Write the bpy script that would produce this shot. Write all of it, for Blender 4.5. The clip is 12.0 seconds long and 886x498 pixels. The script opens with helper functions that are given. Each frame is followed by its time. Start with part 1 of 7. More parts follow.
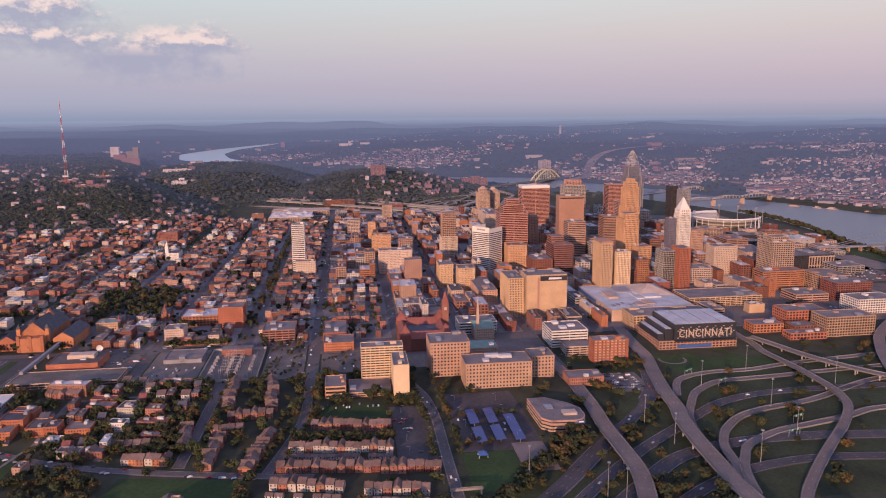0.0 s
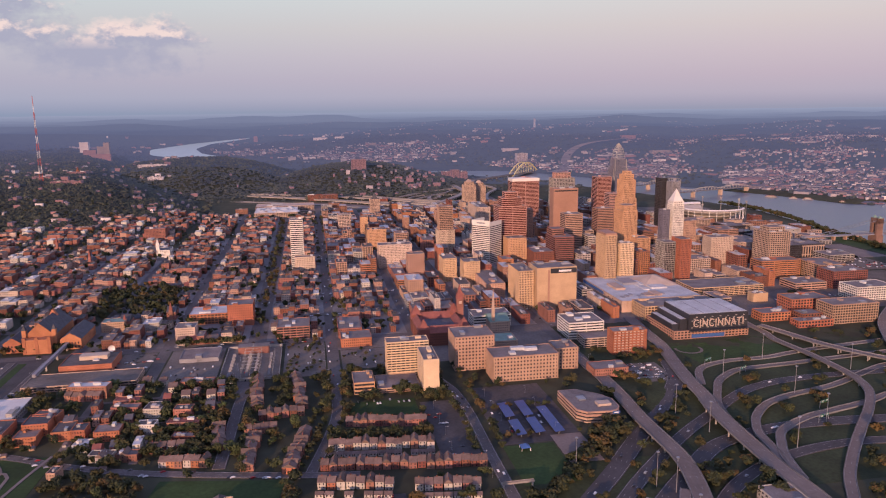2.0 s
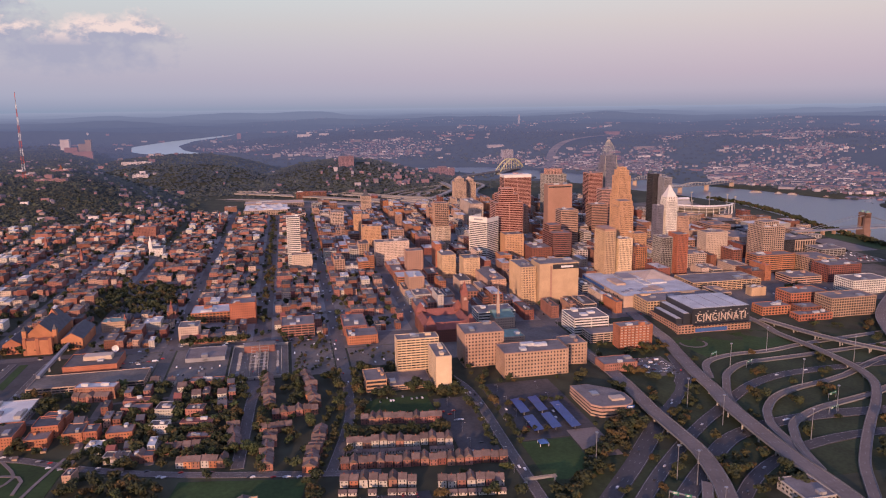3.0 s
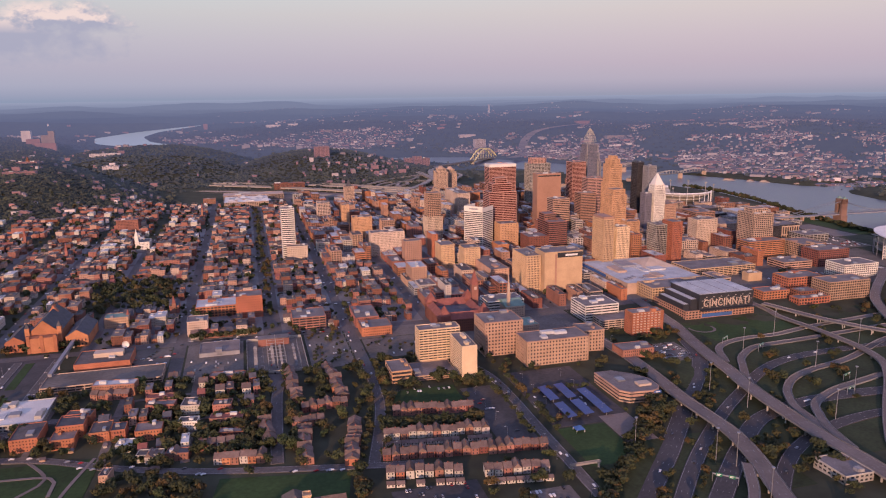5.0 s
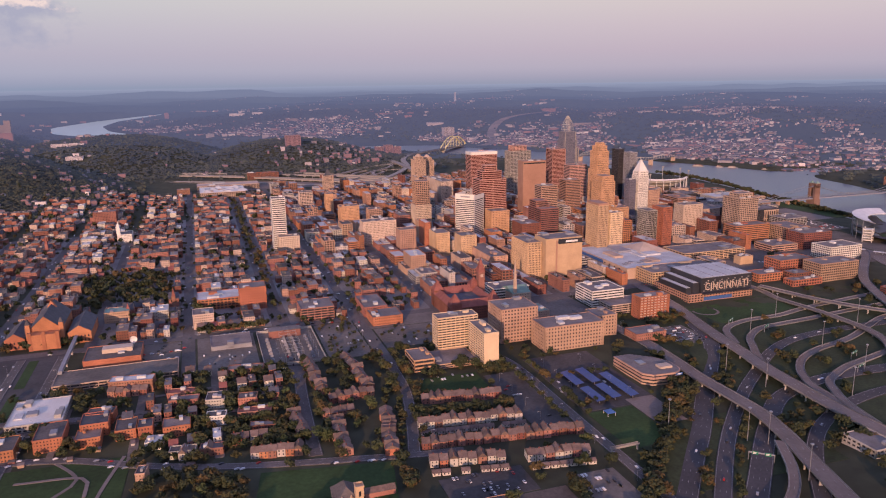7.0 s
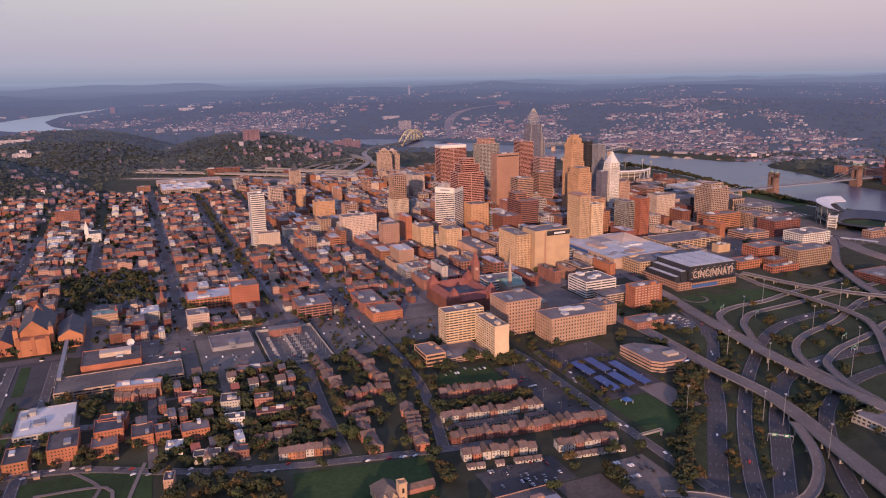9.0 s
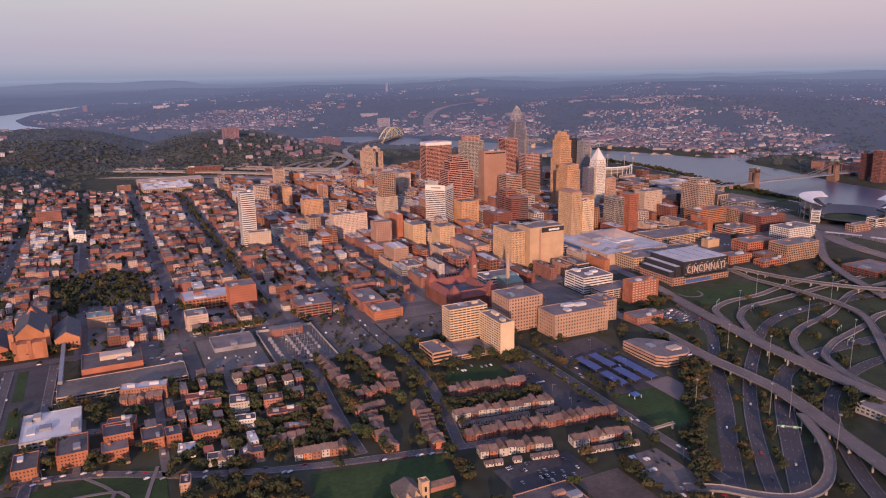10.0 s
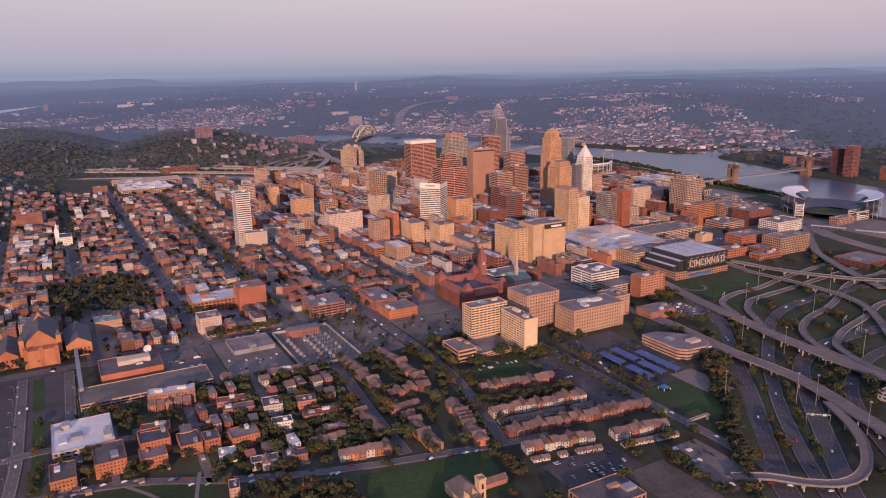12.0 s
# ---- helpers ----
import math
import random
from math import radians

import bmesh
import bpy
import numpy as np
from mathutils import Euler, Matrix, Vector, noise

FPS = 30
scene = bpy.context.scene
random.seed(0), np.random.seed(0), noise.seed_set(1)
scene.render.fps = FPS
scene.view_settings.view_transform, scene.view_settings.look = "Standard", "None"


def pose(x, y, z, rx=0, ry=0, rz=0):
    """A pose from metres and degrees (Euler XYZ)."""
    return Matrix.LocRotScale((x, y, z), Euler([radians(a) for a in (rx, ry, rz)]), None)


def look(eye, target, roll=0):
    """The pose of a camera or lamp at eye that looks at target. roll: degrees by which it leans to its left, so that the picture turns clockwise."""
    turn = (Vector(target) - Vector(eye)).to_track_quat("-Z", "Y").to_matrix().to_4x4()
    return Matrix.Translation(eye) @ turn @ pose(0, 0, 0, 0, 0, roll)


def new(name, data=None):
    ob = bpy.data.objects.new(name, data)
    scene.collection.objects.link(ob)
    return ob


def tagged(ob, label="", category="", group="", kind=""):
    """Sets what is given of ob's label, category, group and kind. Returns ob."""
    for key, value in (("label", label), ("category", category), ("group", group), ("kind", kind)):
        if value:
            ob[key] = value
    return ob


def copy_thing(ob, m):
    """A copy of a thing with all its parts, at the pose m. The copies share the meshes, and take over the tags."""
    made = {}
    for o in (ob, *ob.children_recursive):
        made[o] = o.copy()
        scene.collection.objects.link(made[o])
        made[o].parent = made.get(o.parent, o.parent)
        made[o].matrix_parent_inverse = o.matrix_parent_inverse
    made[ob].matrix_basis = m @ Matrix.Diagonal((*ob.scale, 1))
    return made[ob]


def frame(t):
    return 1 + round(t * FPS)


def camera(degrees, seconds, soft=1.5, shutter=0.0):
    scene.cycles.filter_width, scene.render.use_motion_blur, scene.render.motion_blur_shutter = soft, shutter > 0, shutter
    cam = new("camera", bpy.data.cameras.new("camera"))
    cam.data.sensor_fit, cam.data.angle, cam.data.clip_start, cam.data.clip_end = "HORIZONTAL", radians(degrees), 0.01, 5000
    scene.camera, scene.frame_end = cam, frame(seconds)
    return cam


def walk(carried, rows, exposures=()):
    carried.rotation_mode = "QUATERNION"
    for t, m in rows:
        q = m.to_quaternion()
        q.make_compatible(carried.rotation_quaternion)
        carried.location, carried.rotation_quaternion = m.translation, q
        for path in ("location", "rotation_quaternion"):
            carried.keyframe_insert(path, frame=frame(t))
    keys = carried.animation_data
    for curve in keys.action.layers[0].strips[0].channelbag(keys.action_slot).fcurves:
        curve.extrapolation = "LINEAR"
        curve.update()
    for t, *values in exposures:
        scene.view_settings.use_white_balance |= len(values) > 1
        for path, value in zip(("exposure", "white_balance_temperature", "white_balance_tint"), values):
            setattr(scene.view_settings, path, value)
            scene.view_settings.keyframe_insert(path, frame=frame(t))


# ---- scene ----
# ---- camera ----
cam = camera(62.6, 12.0, soft=1.12)
METRES, EYE, TILT, LEAN, TURN = 415.0, 303.6, -10.28, 0.47, 0.0
ROWS = [
    (0.0, 0.0, 0.0, 0.0, -0.0, 0.0, 0.0),
    (0.5, -0.0419, 0.0029, -0.0003, -0.65, -0.12, 0.15),
    (1.0, -0.084, 0.0059, -0.0004, -1.37, -0.24, 0.32),
    (1.5, -0.1257, 0.0093, 0.0001, -2.08, -0.36, 0.5),
    (2.0, -0.1672, 0.0131, 0.0002, -2.79, -0.49, 0.67),
    (2.5, -0.2093, 0.0172, 0.0004, -3.56, -0.65, 0.84),
    (3.0, -0.2507, 0.0217, 0.0008, -4.4, -0.77, 1.01),
    (5.0, -0.4163, 0.0438, 0.0031, -7.55, -1.61, 1.64),
    (5.5, -0.4573, 0.0511, 0.0033, -8.32, -1.89, 1.8),
    (6.0, -0.498, 0.0589, 0.0039, -9.15, -2.14, 1.96),
    (6.5, -0.5391, 0.0675, 0.0052, -10.06, -2.4, 2.14),
    (7.0, -0.5799, 0.0765, 0.0064, -10.99, -2.62, 2.33),
    (9.0, -0.7403, 0.1171, 0.016, -15.32, -3.35, 3.18),
    (9.5, -0.7796, 0.1288, 0.0189, -16.41, -3.54, 3.41),
    (10.0, -0.8196, 0.141, 0.0221, -17.45, -3.69, 3.58),
    (10.5, -0.859, 0.1538, 0.0246, -18.34, -3.78, 3.75),
    (11.0, -0.8977, 0.1669, 0.027, -19.12, -3.89, 3.9),
    (11.5, -0.9368, 0.1807, 0.0301, -19.88, -3.97, 4.04),
    (12.0, -0.9757, 0.195, 0.0325, -20.63, -4.05, 4.16),
]
walk(cam, [(t, pose(0, 0, EYE, TILT, LEAN, TURN) @ pose(METRES * x, METRES * y, METRES * z, 90 + pitch, roll, yaw)) for t, x, y, z, yaw, pitch, roll in ROWS])

# ---- plan: u runs south along the avenues, v runs east along the streets ----
GRID = 7.5
CG, SG = math.cos(radians(GRID)), math.sin(radians(GRID))
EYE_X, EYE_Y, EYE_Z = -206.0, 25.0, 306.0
NEAR_D, FAR_D = 3000.0, 4850.0


def W(u, v, z=0.0):
    return Vector((CG * u - SG * v, SG * u + CG * v, z))


def ease(a, b, x):
    t = min(max((x - a) / (b - a), 0.0), 1.0)
    return t * t * (3 - 2 * t)


TRENCH = [(-20, 300), (140, 455), (250, 580), (330, 650)]


def lie(u, v):
    """How far the land lies below street level: it falls away to the west, and the freeways run in a cutting."""
    if v > 935:
        return 0.0
    west = 5.5 * ease(785, 690, v) + 3.0 * ease(-200, -300, u) * ease(790, 690, v)
    south = 6.0 * ease(915, 855, v) * ease(230, 320, u + 0.2 * (v - 700))
    d = 1e9
    for (a, b), (c, e) in zip(TRENCH[:-1], TRENCH[1:]):
        s = min(max(((u - a) * (c - a) + (v - b) * (e - b)) / ((c - a) ** 2 + (e - b) ** 2), 0.0), 1.0)
        d = min(d, math.hypot(u - a - s * (c - a), v - b - s * (e - b)))
    return -max(west, south) - 4.5 * ease(95, 40, d)


EYE_U, EYE_V = CG * EYE_X + SG * EYE_Y, -SG * EYE_X + CG * EYE_Y


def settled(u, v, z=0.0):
    """A street-level plan place, slid along the camera's mid-flight ray onto the lower land."""
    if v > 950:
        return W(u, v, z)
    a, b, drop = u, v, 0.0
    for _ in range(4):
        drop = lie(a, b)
        # stretched about the eye, so places keep their spot in the camera's view
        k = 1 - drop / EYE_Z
        a, b = EYE_U + (u - EYE_U) * k, EYE_V + (v - EYE_V) * k
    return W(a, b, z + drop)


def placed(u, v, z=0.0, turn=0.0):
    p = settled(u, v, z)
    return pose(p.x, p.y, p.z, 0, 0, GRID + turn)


def smooth(a, b, x):
    t = np.clip((np.asarray(x, float) - a) / (b - a), 0.0, 1.0)
    return t * t * (3 - 2 * t)


def seg_dist(u, v, pts):
    """Distance from points to a line of (u, v) knots, and the width given there as a third number."""
    best = np.full(np.shape(u), 1e9)
    wide = np.zeros(np.shape(u))
    for (a, b, wa), (c, d, wc) in zip(pts[:-1], pts[1:]):
        L = (c - a) ** 2 + (d - b) ** 2
        s = np.clip(((u - a) * (c - a) + (v - b) * (d - b)) / L, 0, 1)
        q = np.hypot(u - a - s * (c - a), v - b - s * (d - b))
        near = q < best
        best = np.where(near, q, best)
        wide = np.where(near, wa + s * (wc - wa), wide)
    return best, wide


RIVER = [(1150, -1500, 170), (1240, 600, 170), (1300, 1000, 165), (1330, 1300, 160), (1355, 1500, 158), (1430, 1750, 170),
         (1470, 2000, 180), (1400, 2300, 165), (1275, 2600, 150), (1130, 3000, 150), (920, 3400, 160), (560, 3980, 160),
         (60, 4600, 70), (-300, 4850, 60), (-620, 5050, 110), (-1000, 5800, 185), (-1140, 6600, 185), (-1030, 7600, 110), (-760, 8600, 70), (-490, 9400, 40)]
TRIBUTARY = [(1560, 1950, 60), (1800, 2050, 55), (2100, 2000, 50), (2500, 2200, 45)]


def wave(x, y, s, k=0.0):
    """A cheap rolling noise between -1 and 1."""
    return (np.sin(x / s + 1.3 + k) * np.cos(y / s * 0.83 + 0.4 * k) + 0.6 * np.sin(x / s * 1.9 - y / s * 1.3 + 2 * k)
            + 0.35 * np.cos(x / s * 3.3 + y / s * 2.9 + k)) / 1.95


def height(u, v):
    """The lie of the land before it is drawn in towards the horizon."""
    u, v = np.asarray(u, float), np.asarray(v, float)
    d, w = seg_dist(u, v, RIVER)
    d2, w2 = seg_dist(u, v, TRIBUTARY)
    # the wooded hill east of the basin, and the northern hills
    hill = 90 * np.exp(-(((u - 130) / 330) ** 2 + ((v - 3080) / 330) ** 2) ** 1.3)
    hill = np.maximum(hill, 108 * np.exp(-(((u + 560) / 420) ** 2 + ((v - 3280) / 470) ** 2) ** 1.7))
    north = 98 * smooth(-330, -780, u + 0.25 * (v - 2300)) * smooth(1700, 2650, v) * smooth(5600, 4600, v)
    far = (72 + 40 * wave(u, v, 900.0) + 14 * wave(u, v, 330.0, 2.0) + 34 * wave(0.5 * u, v, 1900.0, 4.0) * smooth(5500, 9000, v)) * smooth(250, 2100, d) * smooth(2900, 5200, v + 0.9 * np.maximum(u - 1300, 0))
    for along, k in ((8300, 1.0), (12600, 3.0), (18500, 5.0)):
        crest = np.exp(-((v + 0.12 * np.abs(u) - along - 500 * wave(u, v * 0, 1700.0, k)) / 620) ** 2)
        far = far + (34 + 40 * wave(u, v * 0, 1300.0, 2 * k)) * crest * along / 8300
    h = np.maximum(np.maximum(hill, north), far)
    h = h + 5 * wave(u, v, 140.0, 1.0) * smooth(20, 80, h)
    h = np.maximum(h, 0) * smooth(0, 260, d - w)
    return np.minimum(h, h * 0 + 999) - 17 * smooth(55, -25, d - w) * (d - w < 55) - 15 * smooth(40, -20, d2 - w2) * (d2 - w2 < 40)


def drawn_in(x, y, z):
    """Beyond NEAR_D the land is drawn in along the line of sight, so that the horizon fits within reach."""
    x, y, z = np.asarray(x, float), np.asarray(y, float), np.asarray(z, float)
    dx, dy = x - EYE_X, y - EYE_Y
    D = np.maximum(np.hypot(dx, dy), 1e-6)
    over = np.maximum(D - NEAR_D, 0) / (FAR_D - NEAR_D)
    d = np.where(D > NEAR_D, NEAR_D + (FAR_D - NEAR_D) * (over / (1 + over)), D)
    k = d / D
    return EYE_X + dx * k, EYE_Y + dy * k, EYE_Z + (z - EYE_Z) * k, k


# ---- world, sun ----
SUN_EL, SUN_AZ = 10.5, 28.0
sun_from = W(-math.sin(radians(SUN_AZ)), -math.cos(radians(SUN_AZ)))
sun = new("sun", bpy.data.lights.new("sun", "SUN"))
sun.data.energy, sun.data.angle, sun.data.color = 4.6, radians(0.6), (1.0, 0.565, 0.385)
sun.matrix_world = look((sun_from.x * 1000, sun_from.y * 1000, 1000 * math.tan(radians(SUN_EL))), (0, 0, 0))

world = bpy.data.worlds.new("sky")
scene.world = world
world.use_nodes = True
wt = world.node_tree
wt.nodes.clear()


def wnode(kind, **values):
    n = wt.nodes.new(kind)
    for key, value in values.items():
        n.inputs[key].default_value = value
    return n


out = wt.nodes.new("ShaderNodeOutputWorld")
bg = wnode("ShaderNodeBackground", Strength=1.0)
sky = wt.nodes.new("ShaderNodeTexSky")
sky.sky_type, sky.sun_disc = "NISHITA", False
sky.sun_elevation, sky.sun_rotation = radians(SUN_EL), math.atan2(sun_from.x, sun_from.y)
sky_dim = wt.nodes.new("ShaderNodeVectorMath")
sky_dim.operation = "SCALE"
sky_dim.inputs["Scale"].default_value = 0.05
coord = wt.nodes.new("ShaderNodeTexCoord")
split = wt.nodes.new("ShaderNodeSeparateXYZ")
ramp = wt.nodes.new("ShaderNodeValToRGB")
band = ramp.color_ramp
STOPS = [(0.0, (0.34, 0.37, 0.52)), (0.006, (0.40, 0.40, 0.55)), (0.018, (0.49, 0.46, 0.60)), (0.04, (0.56, 0.485, 0.61)), (0.07, (0.64, 0.555, 0.64)),
         (0.105, (0.72, 0.65, 0.665)), (0.15, (0.755, 0.765, 0.77)), (0.22, (0.76, 0.80, 0.90)), (0.42, (0.50, 0.515, 0.90)), (1.0, (0.295, 0.315, 0.69))]
band.elements[0].position, band.elements[0].color = 0.0, (*STOPS[0][1], 1)
band.elements[1].position, band.elements[1].color = 1.0, (*STOPS[-1][1], 1)
for at, colour in STOPS[1:-1]:
    band.elements.new(at).color = (*colour, 1)
wt.links.new(coord.outputs["Generated"], split.inputs[0])
wt.links.new(split.outputs["Z"], ramp.inputs[0])
both = wt.nodes.new("ShaderNodeMix")
both.data_type = "RGBA"
both.inputs["Factor"].default_value = 0.85
wt.links.new(sky.outputs[0], sky_dim.inputs[0])
wt.links.new(sky_dim.outputs[0], both.inputs["A"])
# rosier towards the south, bluer towards the north
side = wnode("ShaderNodeMapRange")
side.inputs["From Min"].default_value, side.inputs["From Max"].default_value = -0.45, 0.45
wt.links.new(split.outputs["X"], side.inputs["Value"])
blush = wt.nodes.new("ShaderNodeMix")
blush.data_type = "RGBA"
blush.inputs["A"].default_value, blush.inputs["B"].default_value = (0.90, 0.985, 1.02, 1), (1.05, 0.99, 0.985, 1)
wt.links.new(side.outputs[0], blush.inputs["Factor"])
rosy = wt.nodes.new("ShaderNodeVectorMath")
rosy.operation = "MULTIPLY"
wt.links.new(ramp.outputs[0], rosy.inputs[0])
wt.links.new(blush.outputs["Result"], rosy.inputs[1])
wt.links.new(rosy.outputs[0], both.inputs["B"])
# evening cumulus: puffs with flat grey bases over the northern sky

def wmath(op, a, b, clamp=False):
    n = wt.nodes.new("ShaderNodeMath")
    n.operation, n.use_clamp = op, clamp
    for i, x in enumerate((a, b)):
        if isinstance(x, (int, float)):
            n.inputs[i].default_value = x
        else:
            wt.links.new(x, n.inputs[i])
    return n.outputs[0]


CLOUDS = [((-0.37, 0.925, 0.072), 0.19), ((-0.29, 0.955, 0.094), 0.095), ((-0.33, 0.94, 0.094), 0.14), ((-0.46, 0.88, 0.095), 0.17), ((-0.49, 0.86, 0.128), 0.20), ((-0.60, 0.79, 0.110), 0.25)]


def density(lift, aside):
    """Cloud thickness in the direction looked at, or a little above and beside it."""
    moved = wt.nodes.new("ShaderNodeMapping")
    moved.inputs["Location"].default_value = (aside, 0.0, lift)
    wt.links.new(coord.outputs["Generated"], moved.inputs[0])
    stretch = wt.nodes.new("ShaderNodeMapping")
    stretch.inputs["Scale"].default_value = (1.0, 1.0, 3.4)
    wt.links.new(moved.outputs[0], stretch.inputs[0])
    lumpy = wt.nodes.new("ShaderNodeMapping")
    lumpy.inputs["Scale"].default_value = (1.0, 1.0, 1.5)
    wt.links.new(moved.outputs[0], lumpy.inputs[0])
    puff = wnode("ShaderNodeTexNoise", Scale=30.0, Detail=9.0, Roughness=0.6, Distortion=0.1)
    wt.links.new(lumpy.outputs[0], puff.inputs["Vector"])
    cover = None
    for at, reach in CLOUDS:
        far = wt.nodes.new("ShaderNodeVectorMath")
        far.operation = "DISTANCE"
        wt.links.new(stretch.outputs[0], far.inputs[0])
        far.inputs[1].default_value = (at[0], at[1], at[2] * 3.4)
        one = wmath("SUBTRACT", 1.0, wmath("DIVIDE", far.outputs["Value"], reach), True)
        cover = one if cover is None else wmath("MAXIMUM", cover, one)
    return wmath("ADD", puff.outputs["Fac"], wmath("MULTIPLY", wmath("SUBTRACT", cover, 1.0), 0.8))


dense = density(0.0, 0.0)
mask = wmath("MULTIPLY", wmath("MULTIPLY", wmath("SUBTRACT", dense, 0.03), 3.4, True), 0.86)
# the low sun picks out the tops and the western shoulders
lit = wmath("MULTIPLY", wmath("SUBTRACT", dense, density(0.007, -0.005)), 6.0, True)
lit = wmath("MULTIPLY", lit, wmath("MULTIPLY", wmath("SUBTRACT", split.outputs["Z"], 0.076), 60.0, True), True)
tone = wt.nodes.new("ShaderNodeMix")
tone.data_type = "RGBA"
tone.inputs["A"].default_value, tone.inputs["B"].default_value = (0.40, 0.40, 0.53, 1), (0.93, 0.73, 0.69, 1)
wt.links.new(lit, tone.inputs["Factor"])
clouded = wt.nodes.new("ShaderNodeMix")
clouded.data_type = "RGBA"
wt.links.new(mask, clouded.inputs["Factor"])
wt.links.new(both.outputs["Result"], clouded.inputs["A"])
wt.links.new(tone.outputs["Result"], clouded.inputs["B"])
wt.links.new(clouded.outputs["Result"], bg.inputs["Color"])
wt.links.new(bg.outputs[0], out.inputs[0])

# ---- materials ----


def material(name, base, rough=0.8, vary=0.25, big=0.05, fine=1.5, bump=0.0, metal=0.0, each=0.0, island=0.0, hue=0.0, spec=0.3):
    """A weathered surface: two scales of noise over the base colour, and a change from thing to thing or from piece to piece."""
    m = bpy.data.materials.new(name)
    m.use_nodes = True
    nt = m.node_tree
    b = nt.nodes["Principled BSDF"]
    b.inputs["Roughness"].default_value = rough
    b.inputs["Metallic"].default_value = metal
    b.inputs["Specular IOR Level"].default_value = spec
    geo = nt.nodes.new("ShaderNodeNewGeometry")
    value = None
    for scale, weight in ((big, vary), (fine, vary * 0.7)):
        n = nt.nodes.new("ShaderNodeTexNoise")
        n.inputs["Scale"].default_value, n.inputs["Detail"].default_value = scale, 4.0
        nt.links.new(geo.outputs["Position"], n.inputs["Vector"])
        r = nt.nodes.new("ShaderNodeMapRange")
        r.inputs["From Min"].default_value, r.inputs["From Max"].default_value = 0.25, 0.75
        r.inputs["To Min"].default_value, r.inputs["To Max"].default_value = 1 - weight, 1 + weight
        nt.links.new(n.outputs["Fac"], r.inputs["Value"])
        if value is None:
            value = r.outputs[0]
        else:
            k = nt.nodes.new("ShaderNodeMath")
            k.operation = "MULTIPLY"
            nt.links.new(value, k.inputs[0])
            nt.links.new(r.outputs[0], k.inputs[1])
            value = k.outputs[0]
        last = n
    hsv = nt.nodes.new("ShaderNodeHueSaturation")
    hsv.inputs["Color"].default_value = (*base, 1)
    if each or island:
        if each:
            src = nt.nodes.new("ShaderNodeObjectInfo").outputs["Random"]
        else:
            src = geo.outputs["Random Per Island"]
        amount = each or island
        r = nt.nodes.new("ShaderNodeMapRange")
        r.inputs["To Min"].default_value, r.inputs["To Max"].default_value = 1 - amount, 1 + amount
        nt.links.new(src, r.inputs["Value"])
        k = nt.nodes.new("ShaderNodeMath")
        k.operation = "MULTIPLY"
        nt.links.new(value, k.inputs[0])
        nt.links.new(r.outputs[0], k.inputs[1])
        value = k.outputs[0]
        if hue:
            wob = nt.nodes.new("ShaderNodeMath")
            wob.operation = "FRACT"
            mul = nt.nodes.new("ShaderNodeMath")
            mul.operation = "MULTIPLY"
            mul.inputs[1].default_value = 7.31
            nt.links.new(src, mul.inputs[0])
            nt.links.new(mul.outputs[0], wob.inputs[0])
            hr = nt.nodes.new("ShaderNodeMapRange")
            hr.inputs["To Min"].default_value, hr.inputs["To Max"].default_value = 0.5 - hue, 0.5 + hue
            nt.links.new(wob.outputs[0], hr.inputs["Value"])
            nt.links.new(hr.outputs[0], hsv.inputs["Hue"])
    nt.links.new(value, hsv.inputs["Value"])
    nt.links.new(hsv.outputs[0], b.inputs["Base Color"])
    if bump:
        bp = nt.nodes.new("ShaderNodeBump")
        bp.inputs["Strength"].default_value, bp.inputs["Distance"].default_value = 1.0, bump
        nt.links.new(last.outputs["Fac"], bp.inputs["Height"])
        nt.links.new(bp.outputs[0], b.inputs["Normal"])
    return m


